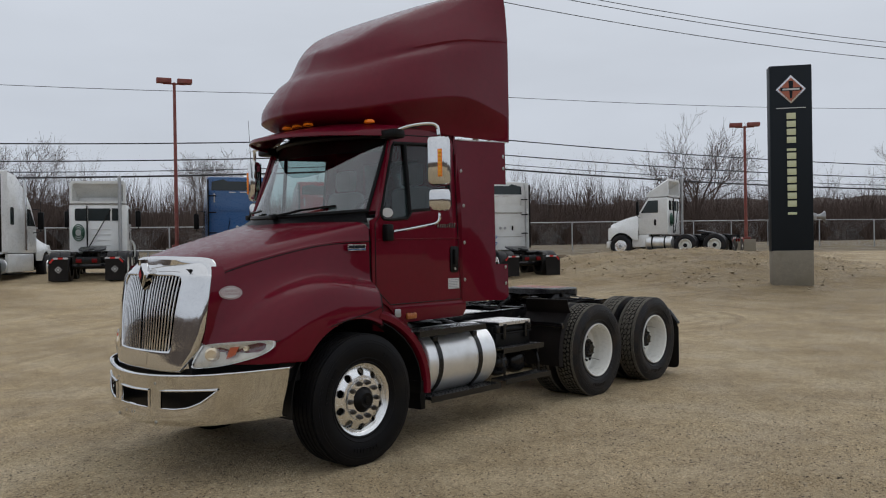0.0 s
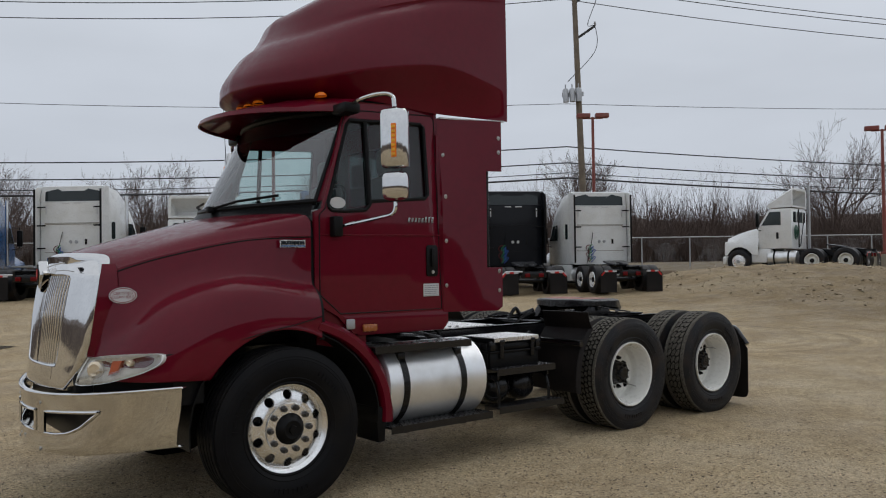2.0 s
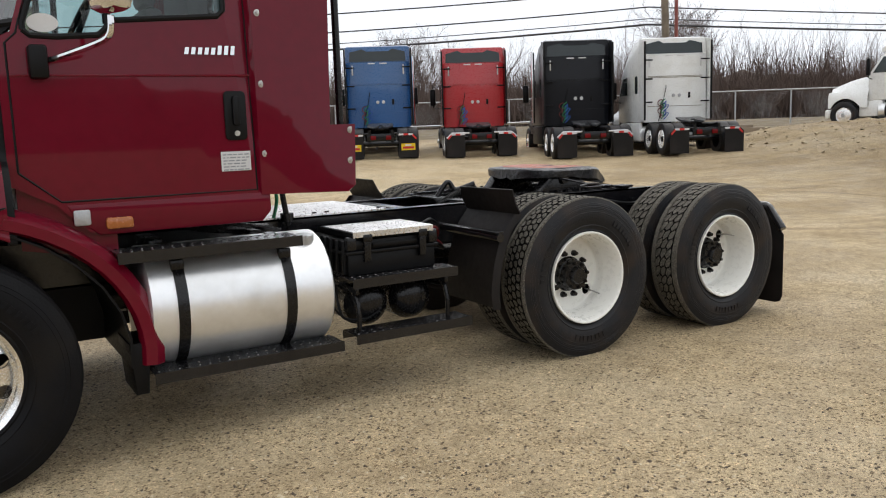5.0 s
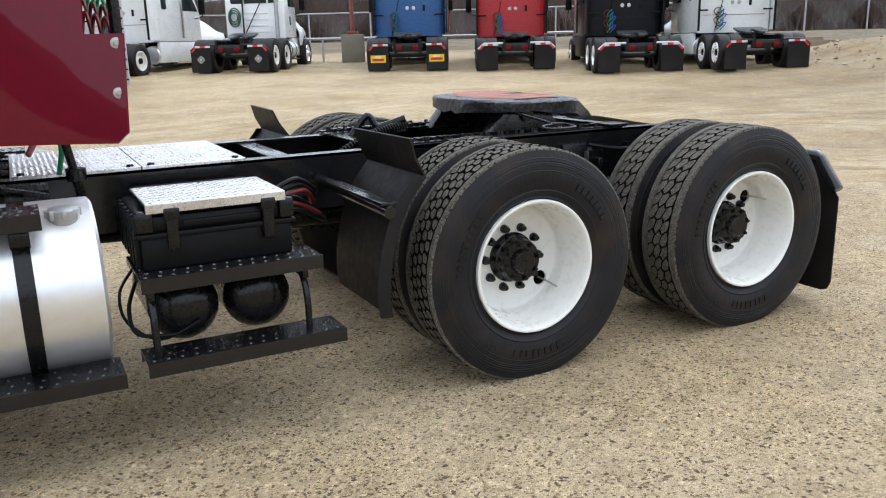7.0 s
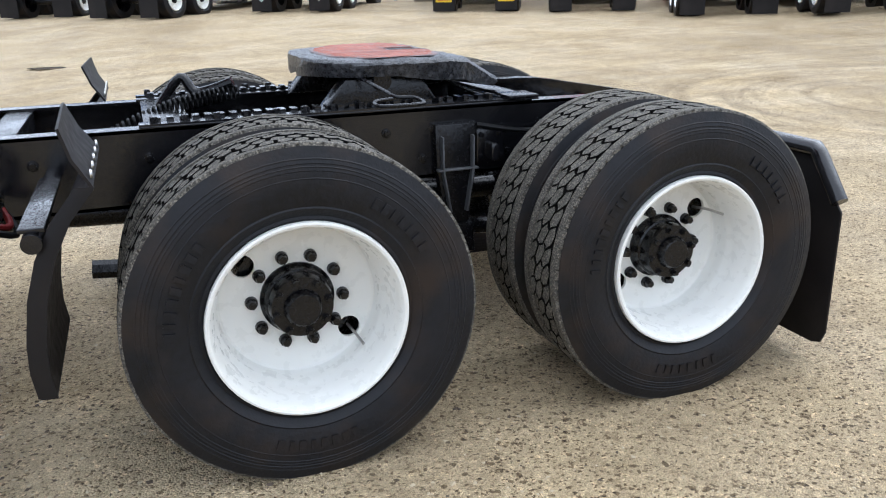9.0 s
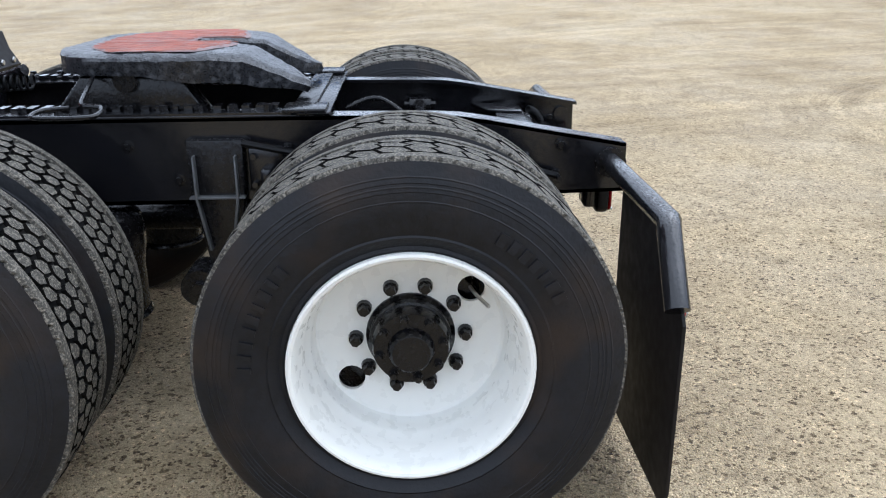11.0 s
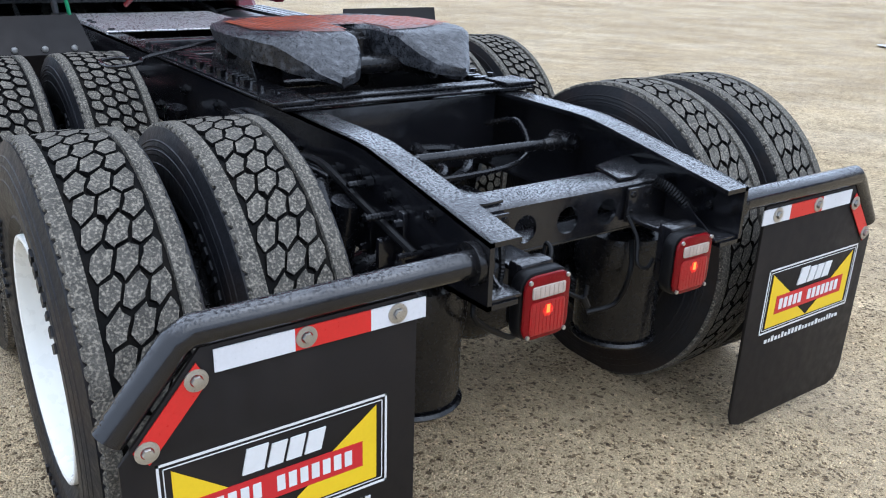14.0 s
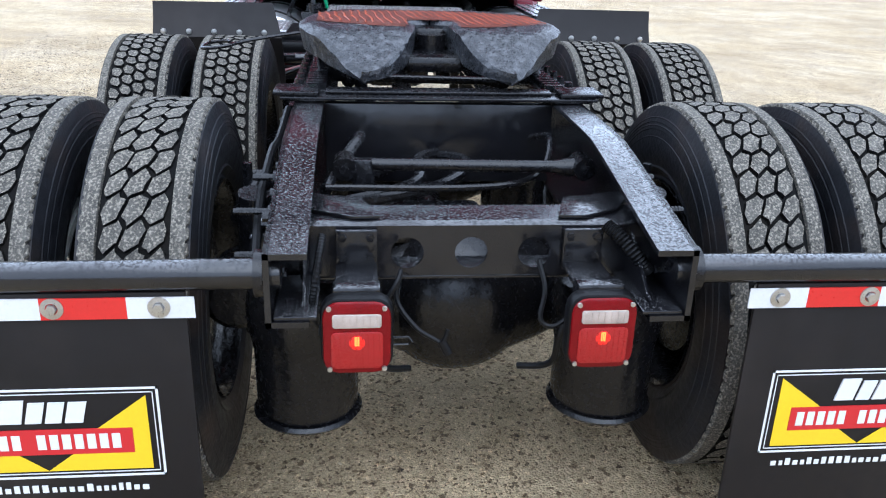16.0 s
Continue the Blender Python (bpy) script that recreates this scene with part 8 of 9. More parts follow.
def tractor(label, paint, m, sleeper, flaps="plain", rims=None, group="parked tractors along the yard fence"):
    """A parked tractor: tail at the origin, nose towards +y."""
    rims = rims or WHITERIM
    t = thing("parked_truck", label, "truck", group, m)
    for s in (-1, 1):
        bm = bmesh.new()
        box(bm, min(s * 0.35, s * 0.43), max(s * 0.35, s * 0.43), 0.0, 5.6, 0.72, 0.98)
        part("frame_rail", bm, BLACKPART, t)
        for y in (0.78, 2.10):
            simple_wheel(t, s * 1.20, y, 0.52, 0.28, rims, True)
        simple_wheel(t, s * 1.14, 5.2 if not sleeper else 7.35, 0.52, 0.28, ALU)
        bm = bmesh.new()
        box(bm, s * 0.25 - 0.09, s * 0.25 + 0.09, -0.03, 0.03, 0.66, 0.80, 0.015)
        part("tail_light", bm, REDLENS, t)
        bm = bmesh.new()
        ty = 3.3 if sleeper else 2.75
        lathe(bm, [(0.0, ty), (0.27, ty + 0.02), (0.30, ty + 0.06), (0.30, ty + 1.2), (0.27, ty + 1.24), (0.0, ty + 1.26)], (s * 0.86, 0, 0.66), 24, "y")
        tk = part("fuel_tank", bm, TANKALU, t)
        for y in (ty + 0.3, ty + 0.9):
            bm = bmesh.new()
            lathe(bm, [(0.303, y), (0.31, y), (0.31, y + 0.07), (0.303, y + 0.07)], (s * 0.86, 0, 0.66), 24, "y")
            part("tank_strap", bm, BLACKPART, tk)
        bm = bmesh.new()
        box(bm, min(s * 0.8, s * 1.16), max(s * 0.8, s * 1.16), ty + 0.1, ty + 1.3, 0.34, 0.38, 0.01)
        part("step", bm, BLACKPART, t)
    bm = bmesh.new()
    box(bm, -0.45, 0.45, 0.02, 0.10, 0.62, 0.86, 0.01)
    cyl(bm, (-0.9, 0.78, 0.52), (0.9, 0.78, 0.52), 0.09, seg=12)
    cyl(bm, (-0.9, 2.10, 0.52), (0.9, 2.10, 0.52), 0.09, seg=12)
    pieces("axle", bm, BLACKPART, t)
    bm = bmesh.new()
    prism(bm, [(-0.12, 1.05), (-0.25, 0.95), (-0.45, 1.3), (-0.42, 1.75), (0.42, 1.75), (0.45, 1.3), (0.25, 0.95), (0.12, 1.05), (0.06, 1.35), (-0.06, 1.35)], 1.10, 1.16, "z", 0.01)
    for v in bm.verts:
        v.co.z += (v.co.y - 1.4) * 0.18
    part("fifth_wheel", bm, GREASYIRON, t)
    bm = bmesh.new()
    box(bm, -0.3, 0.3, 1.2, 1.6, 0.98, 1.08, 0.01)
    part("fifth_wheel_base", bm, BLACKPART, t)
    flap_set(t, flaps)
    if sleeper:
        yb, yf, hw, top = 3.05, 5.75, 1.16, 4.02
        # body: side profile swept across, roof falling forwards
        prof = [(yb, 1.08), (yb, 3.42), (yb + 0.12, 3.45), (yb + 0.12, 3.98), (yb + 0.25, top), (yb + 1.2, 3.90), (yb + 2.1, 3.40), (yb + 2.6, 2.78), (yb + 3.15, 2.02), (yb + 3.15, 1.08)]
        bm = bmesh.new()
        prism(bm, prof, -hw, hw, "x", 0.09)
        body = part("sleeper_cab", bm, paint, t)
        # dark sheet painting the shade of the hollow under the roof's rear edge
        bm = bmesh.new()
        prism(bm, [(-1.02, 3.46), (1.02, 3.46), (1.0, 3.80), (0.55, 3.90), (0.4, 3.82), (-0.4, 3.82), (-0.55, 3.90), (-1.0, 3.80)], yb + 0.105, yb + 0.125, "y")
        part("roof_hollow_shade", bm, GLASSANDSHADE, body)
        for z in (2.62, 2.66, 1.62):
            bm = bmesh.new()
            box(bm, -0.98, 0.98, yb - 0.012, yb - 0.004, z, z + 0.018, 0.003)
            part("panel_seam", bm, paint if paint is not WHITEPAINT else CONCRETE, body)
        for x in (-0.05, 0.16):
            bm = bmesh.new()
            lathe(bm, [(0.0, -0.03), (0.05, -0.03), (0.062, 0.0)], (x, yb - 0.005, 2.0), 18, "y")
            part("round_vent", bm, WHITEPRINT if paint is not WHITEPAINT else GALV, body)
        bm = bmesh.new()
        box(bm, 0.47, 0.55, yb - 0.02, yb - 0.004, 1.90, 2.10, 0.005)
        part("side_vent", bm, BLACKPLASTIC, body)
        for x in (-0.92, 0.92):
            bm = bmesh.new()
            box(bm, x - 0.025, x + 0.025, yb - 0.02, yb - 0.004, 2.98, 3.32, 0.01)
            part("marker_strip", bm, WHITEPRINT, body)
        for x in (-0.22, 0.20):
            bm = bmesh.new()
            box(bm, x - 0.13, x + 0.13, yb - 0.02, yb - 0.004, 3.36, 3.40, 0.005)
            part("marker_strip", bm, WHITEPRINT, body)
        for s in (-1, 1):
            # side extenders with black edge trim and latches
            bm = bmesh.new()
            prism(bm, [(yb - 0.32, 1.15), (yb - 0.32, 3.70), (yb - 0.20, 3.92), (yb + 0.3, 4.0), (yb + 0.3, 1.15)], s * (hw + 0.01), s * (hw + 0.035), "x")
            part("side_extender", bm, paint, body)
            bm = bmesh.new()
            box(bm, min(s * (hw - 0.01), s * (hw + 0.05)), max(s * (hw - 0.01), s * (hw + 0.05)), yb - 0.35, yb - 0.31, 1.15, 3.85)
            part("edge_trim", bm, BLACKPLASTIC, body)
            for z in (1.75, 2.55, 3.2):
                bm = bmesh.new()
                box(bm, min(s * (hw - 0.30), s * hw), max(s * (hw - 0.30), s * hw), yb - 0.20, yb - 0.16, z, z + 0.05, 0.01)
                part("extender_stay", bm, BLACKPLASTIC, body)
            bm = bmesh.new()
            prism(bm, rnd_rect(0.30, 0.62, 0.06, cx=yb + 0.75, cy=2.42), s * (hw - 0.005), s * (hw + 0.012), "x")
            part("bunk_window", bm, GLASSANDSHADE, body)
            bm = bmesh.new()
            prism(bm, [(yb + 1.9, 2.1), (yb + 1.9, 2.75), (yb + 2.45, 2.72), (yb + 2.95, 2.1)], s * (hw - 0.005), s * (hw + 0.012), "x")
            part("door_window", bm, GLASSANDSHADE, body)
            bm = bmesh.new()
            box(bm, min(s * (hw - 0.1), s * (hw + 0.03)), max(s * (hw - 0.1), s * (hw + 0.03)), yb + 0.3, yf, 0.42, 1.08, 0.04)
            part("chassis_skirt", bm, paint if paint is WHITEPAINT else BLACKPLASTIC, body)
            bm = bmesh.new()
            cyl(bm, (s * (hw + 0.16), yb + 0.25 + 1.3, 1.2), (s * (hw + 0.16), yb + 0.25 + 1.3, 3.75), 0.062, seg=12)
            part("exhaust_pipe", bm, CHROME, t) if s > 0 or paint is DARKPAINT else bm.free()
            bm = bmesh.new()
            tube(bm, [(s * hw, yb + 2.7, 2.75), (s * (hw + 0.28), yb + 2.75, 2.72), (s * (hw + 0.28), yb + 2.75, 1.9), (s * hw, yb + 2.7, 1.85)], 0.02, 6)
            mr = part("mirror_arm", bm, BLACKPLASTIC, t)
            bm = bmesh.new()
            box(bm, min(s * (hw + 0.17), s * (hw + 0.39)), max(s * (hw + 0.17), s * (hw + 0.39)), yb + 2.70, yb + 2.82, 1.98, 2.64, 0.04)
            part("mirror_head", bm, BLACKPLASTIC, mr)
            bm = bmesh.new()
            cyl(bm, (s * (hw + 0.28), yb + 2.75, 2.7), (s * (hw + 0.30), yb + 2.7, 3.6), 0.006, 0.003, 5)
            part("antenna", bm, BLACKPLASTIC, mr)
        y0 = yb + 3.1
        hose_bundle(t, -0.45, yb, 1.45)
    else:
        yb, hw = 2.95, 1.02
        bm = bmesh.new()
        prof = [(yb, 1.05), (yb, 2.72), (yb + 0.06, 2.80), (yb + 0.95, 2.78), (yb + 1.45, 2.02), (yb + 1.45, 1.05)]
        prism(bm, prof, -hw, hw, "x", 0.07)
        body = part("day_cab", bm, paint, t)
        # open-backed roof deflector
        bm = bmesh.new()
        out = [(-0.98, 2.84), (-0.98, 3.58), (-0.90, 3.68), (0.90, 3.68), (0.98, 3.58), (0.98, 2.84)]
        inn = [(-0.88, 2.92), (-0.88, 3.52), (-0.82, 3.58), (0.82, 3.58), (0.88, 3.52), (0.88, 2.92)]
        vo = [bm.verts.new((x, yb - 0.02, z)) for x, z in out]
        vi = [bm.verts.new((x, yb - 0.02, z)) for x, z in inn]
        vb = [bm.verts.new((x * 0.86, yb + 0.75, 2.9 + (z - 2.9) * 0.3)) for x, z in inn]
        vf = [bm.verts.new((x * 0.9, yb + 1.05, 2.84 + (z - 2.84) * 0.18)) for x, z in out]
        k = len(out)
        for i in range(k):
            j = (i + 1) % k
            bm.faces.new((vo[i], vo[j], vi[j], vi[i]))
            bm.faces.new((vi[i], vi[j], vb[j], vb[i]))
            bm.faces.new((vo[i], vf[i], vf[j], vo[j]))
        bm.faces.new(vb)
        bm.faces.new(vf)
        part("roof_deflector", bm, paint, body)
        bm = bmesh.new()
        prism(bm, rnd_rect(1.62, 0.46, 0.06, cx=0.0, cy=2.42), yb - 0.012, yb + 0.01, "y")
        part("rear_window", bm, GLASSANDSHADE, body)
        for x in (-0.38, 0.45):
            bm = bmesh.new()
            box(bm, x - 0.03, x + 0.03, yb - 0.025, yb - 0.01, 2.18, 2.66)
            part("window_bar", bm, paint, body)
        for q in range(4):
            bm = bmesh.new()
            box(bm, -0.30, 0.42, yb - 0.02, yb - 0.004, 1.25 + 0.2 * q, 1.30 + 0.2 * q, 0.006)
            part("pressed_rib", bm, paint, body)
        bm = bmesh.new()
        cyl(bm, (0.78, yb - 0.18, 1.0), (0.78, yb - 0.18, 3.86), 0.065, seg=14)
        part("exhaust_pipe", bm, GALV if paint is WHITEPAINT else CHROME, t)
        bm = bmesh.new()
        tube(bm, [(0.45, yb - 0.1, 2.6), (-0.35, yb - 0.15, 1.15)], 0.02, 6)
        tube(bm, [(-0.38, yb - 0.1, 2.75), (-0.38, yb - 0.1, 1.1)], 0.03, 6)
        part("hose_support", bm, BLACKPART, t)
        bm = bmesh.new()
        for q in range(3):
            tube(bm, [(-0.68 + 0.2 * math.cos(a) * (1 - 0.2 * q), yb - 0.08 - 0.03 * q, 1.75 + 0.3 * math.sin(a) * (1 - 0.25 * q)) for a in (2 * math.pi * w / 20 for w in range(21))], 0.022, 6)
        part("coiled_hose", bm, surf("dark_green_hose", (0.01, 0.07, 0.04), 0.4) if "dark_green_hose" not in bpy.data.materials else bpy.data.materials["dark_green_hose"], t)
        for s in (-1, 1):
            bm = bmesh.new()
            prism(bm, [(yb + 0.45, 2.08), (yb + 0.45, 2.66), (yb + 0.92, 2.66), (yb + 1.28, 2.08)], s * (hw - 0.005), s * (hw + 0.01), "x")
            part("door_window", bm, GLASSANDSHADE, body)
            bm = bmesh.new()
            prism(bm, rnd_rect(0.10, 0.28, 0.03, cx=yb + 0.6, cy=1.62), s * (hw), s * (hw + 0.015), "x")
            part("door_handle", bm, BLACKPLASTIC, body)
            bm = bmesh.new()
            box(bm, min(s * 0.7, s * hw), max(s * 0.7, s * hw), yb + 0.9, yb + 1.75, 0.45, 1.06, 0.05)
            part("step_fairing", bm, paint, body)
            bm = bmesh.new()
            tube(bm, [(s * hw, yb + 1.3, 2.70), (s * (hw + 0.27), yb + 1.35, 2.68), (s * (hw + 0.27), yb + 1.35, 1.9), (s * hw, yb + 1.3, 1.85)], 0.02, 6)
            mr = part("mirror_arm", bm, BLACKPLASTIC, t)
            bm = bmesh.new()
            box(bm, min(s * (hw + 0.16), s * (hw + 0.37)), max(s * (hw + 0.16), s * (hw + 0.37)), yb + 1.29, yb + 1.41, 1.98, 2.62, 0.04)
            part("mirror_head", bm, BLACKPLASTIC, mr)
        y0 = yb + 1.4
    # hood and fenders
    ax = 5.2 if not sleeper else 7.35
    nose = ax + (0.0 if sleeper else -0.25)
    bm = bmesh.new()
    rows = []
    for u in [q / 14 for q in range(15)]:
        y = y0 + u * (ax + (0.95 if sleeper else 0.70) - y0)
        zt = 2.0 - 0.42 * u ** 1.6
        wt = 0.86 - 0.22 * u
        wl = 1.14 - 0.18 * u ** 3
        low = max(0.80, 0.52 + math.sqrt(max(0.0, 0.64 ** 2 - (y - ax) ** 2)))
        rows.append([(-wl, y, low), (-wl, y, max(1.22, low + 0.04)), (-wl * 0.93, y, 1.40), (-wt, y, zt - 0.16), (-wt * 0.8, y, zt - 0.02), (0, y, zt), (wt * 0.8, y, zt - 0.02), (wt, y, zt - 0.16), (wl * 0.93, y, 1.40), (wl, y, max(1.22, low + 0.04)), (wl, y, low)])
    grid(bm, rows, 0.03)
    part("hood", bm, paint, t)
    bm = bmesh.new()
    box(bm, -1.08, 1.08, nose + 0.80, nose + 1.02, 0.40, 0.76, 0.07)
    box(bm, -0.5, 0.5, nose + 0.85, nose + 0.96, 0.80, 1.50, 0.04)
    part("bumper_and_grille", bm, paint if paint is WHITEPAINT else CHROME, t)
    bm = bmesh.new()
    box(bm, -0.9, 0.9, y0 - 0.1, nose + 0.8, 0.55, 1.3)
    part("engine_bay", bm, BLACKPART, t)
    return t


def parked(x, y, heading, size=1.0):
    return Matrix.Translation((x, y, rise(x, y) + 0.005)) @ Matrix.Rotation(radians(heading - 90), 4, "Z") @ Matrix.Scale(size, 4)


tractor("white sleeper tractor parked tail-out with red and green hoses", WHITEPAINT, parked(3.15, 22.4, 50), True, "white")
tractor("white day-cab tractor with open roof deflector, parked tail-out", WHITEPAINT, parked(7.75, 21.5, 58), False, "diamond")
tractor("blue sleeper tractor with yellow printed mud flaps", BLUEPAINT, parked(12.57, 19.07, 63), True, "yellow")
tractor("red sleeper tractor with white-striped mud flap hangers", REDPAINT, parked(15.18, 17.0, 61, 0.95), True, "white")
tractor("black sleeper tractor with chrome stacks, parked tail-out", DARKPAINT, parked(16.9, 13.5, 60, 0.95), True, "white", ALU)
tractor("white sleeper tractor parked beside the gravel mound", WHITEPAINT, parked(18.75, 10.9, 62, 0.89), True, "plain", ALU)
tractor("blue sleeper tractor at the far end of the row", BLUEPAINT, parked(0.6, 25.8, 63), True, "plain")
tractor("white day-cab tractor standing on the gravel mound", WHITEPAINT, parked(32.5, 9.35, 101), False, "diamond")

# ---- pylon sign ----
sx, sy = 21.0, 2.85
sz = rise(sx, sy)
sign = thing("pylon_sign", "dark pylon sign with vertical pale lettering bars on a concrete base", "sign", m=Matrix.Translation((sx, sy, sz - 0.05)) @ Matrix.Rotation(radians(-58), 4, "Z"))
bm = bmesh.new()
box(bm, -0.58, 0.58, -0.27, 0.27, 0.0, 1.08, 0.02)
part("sign_base", bm, CONCRETE, sign, "stained concrete sign base")
bm = bmesh.new()
box(bm, -0.60, 0.60, -0.22, 0.22, 1.06, 6.66, 0.02)
cabinet = part("sign_cabinet", bm, SIGNBLACK, sign)
for s in (-1, 1):
    yy = s * 0.225
    bm = bmesh.new()
    for k in range(13):
        z = 2.16 + k * 0.240
        box(bm, -0.130, 0.130, min(yy, yy + s * 0.012), max(yy, yy + s * 0.012), z, z + (0.075 if k in (0, 8) else 0.185), 0.01)
    pieces("letter_bar", bm, SIGNLETTER, cabinet)
    bm = bmesh.new()
    prism(bm, [(0, 5.500), (0.43, 5.930), (0, 6.360), (-0.43, 5.930)], yy, yy + s * 0.02, "y", 0.005)
    dm = part("emblem_diamond", bm, SIGNSILVER, cabinet)
    bm = bmesh.new()
    prism(bm, [(0, 5.575), (0.355, 5.930), (0, 6.285), (-0.355, 5.930)], yy + s * 0.02, yy + s * 0.028, "y")
    part("emblem_field", bm, SIGNORANGE, dm)
    bm = bmesh.new()
    prism(bm, [(-0.30, 5.88), (0.30, 5.88), (0.30, 5.98), (-0.30, 5.98)], yy + s * 0.028, yy + s * 0.036, "y")
    prism(bm, [(-0.03, 5.66), (0.03, 5.66), (0.07, 6.18), (-0.07, 6.18)], yy + s * 0.028, yy + s * 0.034, "y")
    part("emblem_band", bm, SIGNBLACK, dm)
    bm = bmesh.new()
    box(bm, -0.24, 0.24, min(yy + s * 0.036, yy + s * 0.042), max(yy + s * 0.036, yy + s * 0.042), 5.905, 5.955)
    part("emblem_bar", bm, WHITEPRINT, dm)
    bm = bmesh.new()
    box(bm, -0.42, 0.42, min(yy, yy + s * 0.008), max(yy, yy + s * 0.008), 5.360, 5.385)
    part("rule", bm, WHITEPRINT, cabinet)
# loudspeaker horn on the sign's edge
bm = bmesh.new()
lathe(bm, [(0.04, 0.60), (0.045, 0.70), (0.07, 0.82), (0.11, 0.90), (0.16, 0.95), (0.165, 0.96), (0.10, 0.90)], (0, 0, 2.1), 24, "x")
box(bm, 0.58, 0.72, -0.09, 0.09, 2.0, 2.2, 0.02)
part("horn_speaker", bm, GALV, sign, "grey horn loudspeaker")

# ---- red lamp posts ----


def lamp_post(x, y, height, turn, base):
    z = rise(x, y)
    t = thing("lamp_post", "rust-red steel lamp post with two flat heads", "lamp post", "yard lamp posts", Matrix.Translation((x, y, z)) @ Matrix.Rotation(radians(turn), 4, "Z"))
    bm = bmesh.new()
    cyl(bm, (0, 0, base - 0.02), (0, 0, height), 0.085, 0.062, 12)
    part("pole", bm, POLERED, t)
    if base > 0.1:
        bm = bmesh.new()
        box(bm, -0.42, 0.42, -0.35, 0.35, -0.1, base, 0.03)
        part("post_base", bm, CONCRETE, t)
        bm = bmesh.new()
        box(bm, -0.2, 0.2, -0.2, 0.2, base, base + 0.12, 0.02)
        part("base_plate", bm, POLERED, t)
    bm = bmesh.new()
    cyl(bm, (-0.45, 0, height - 0.05), (0.45, 0, height - 0.05), 0.035, seg=8)
    part("cross_arm", bm, POLERED, t)
    for s in (-1, 1):
        bm = bmesh.new()
        box(bm, min(s * 0.12, s * 0.72), max(s * 0.12, s * 0.72), -0.19, 0.19, height - 0.03, height + 0.16, 0.02)
        part("lamp_head", bm, POLERED, t)
    return t


lamp_post(13.4, 25.6, 8.0, -25, 1.0)
lamp_post(25.8, 18.6, 7.3, -40, 0.9)
lamp_post(36.2, 10.5, 6.6, -60, 0.9)

# ---- utility poles and cables ----


def utility_pole(x, y, height, lean=0.0):
    z = rise(x, y)
    t = thing("utility_pole", "tall weathered wooden utility pole with crossarms and a transformer", "utility pole", m=Matrix.Translation((x, y, z - 0.2)) @ Matrix.Rotation(radians(-48), 4, "Z") @ Matrix.Rotation(radians(lean), 4, "Y"))
    bm = bmesh.new()
    cyl(bm, (0, 0, 0), (0, 0, height), 0.185, 0.115, 14)
    part("pole", bm, POLEWOOD, t)
    for k, h in enumerate((height - 0.6, height - 1.6, height - 3.4)):
        bm = bmesh.new()
        tube(bm, [(0.05, 0, h - 0.3), (0.95, 0, h + 0.25)], 0.06, 6)
        part("bracket_arm", bm, WIRE, t)
        bm = bmesh.new()
        lathe(bm, [(0.0, 0.22), (0.05, 0.2), (0.03, 0.15), (0.07, 0.12), (0.03, 0.08), (0.07, 0.05), (0.03, 0.0)], (0.95, 0, h + 0.25), 10, "z")
        part("insulator", bm, GALV, t)
    bm = bmesh.new()
    tube(bm, curve([(0.95, 0.0, height - 0.35), (1.15, 0.1, height - 1.5), (0.6, 0.1, height - 3.0), (0.95, 0, height - 3.2), (0.9, 0, height - 4.4), (-0.5, 0.1, height - 5.8)], 6), 0.018, 5)
    part("drop_wire", bm, WIRE, t)
    for dx in (-0.62, -0.30, 0.02):
        bm = bmesh.new()
        lathe(bm, [(0.0, 0.0), (0.14, 0.02), (0.15, 0.6), (0.10, 0.68), (0.03, 0.7), (0.03, 0.9), (0.0, 0.9)], (dx, -0.28, height - 6.9), 14, "z")
        part("transformer", bm, GALV, t, "grey pole-mounted transformer can")
    bm = bmesh.new()
    box(bm, -0.8, 0.25, -0.20, -0.12, height - 6.6, height - 6.4)
    part("transformer_rack", bm, GALV, t)
    return t


utility_pole(27.9, 21.0, 15.6, -1.5)
utility_pole(-14.3, 48.5, 15.6)
utility_pole(80.0, -5.4, 15.6)


def cable(a, b, sag, r):
    a, b = Vector(a), Vector(b)
    bm = bmesh.new()
    tube(bm, [a.lerp(b, u / 16) - Vector((0, 0, sag * 4 * (u / 16) * (1 - u / 16))) for u in range(17)], r, 5)
    ob = part("overhead_cable", bm, WIRE)
    return tagged(ob, "dark overhead cable strung between wooden poles", "cable", "overhead cables")


pa, pb, pc = Vector((-14.3, 48.5, 1.0)), Vector((27.3, 21.6, 1.1)), Vector((80.0, -5.4, 0.6))
for h, off, r in ((15.0, 0.9, 0.022), (13.9, 0.9, 0.022), (14.2, -0.6, 0.022), (8.4, 0.0, 0.014), (6.3, 0.2, 0.03), (5.5, 0.2, 0.03), (4.75, 0.2, 0.045), (5.0, 0.2, 0.02)):
    for a, b in ((pa, pb), (pb, pc)):
        up = 3.0 if h == 8.4 and b is pc else 1.2 if h == 8.4 else 0.0
        cable((a.x + off * 0.7, a.y + off * 0.7, a.z + h + (up if a is pa else 0.0)), (b.x + off * 0.7, b.y + off * 0.7, b.z + h + (up if b is pc else 0.0)), 1.3 if h > 9 else 0.7, r)

# ---- chain-link fence and low pipe barrier ----


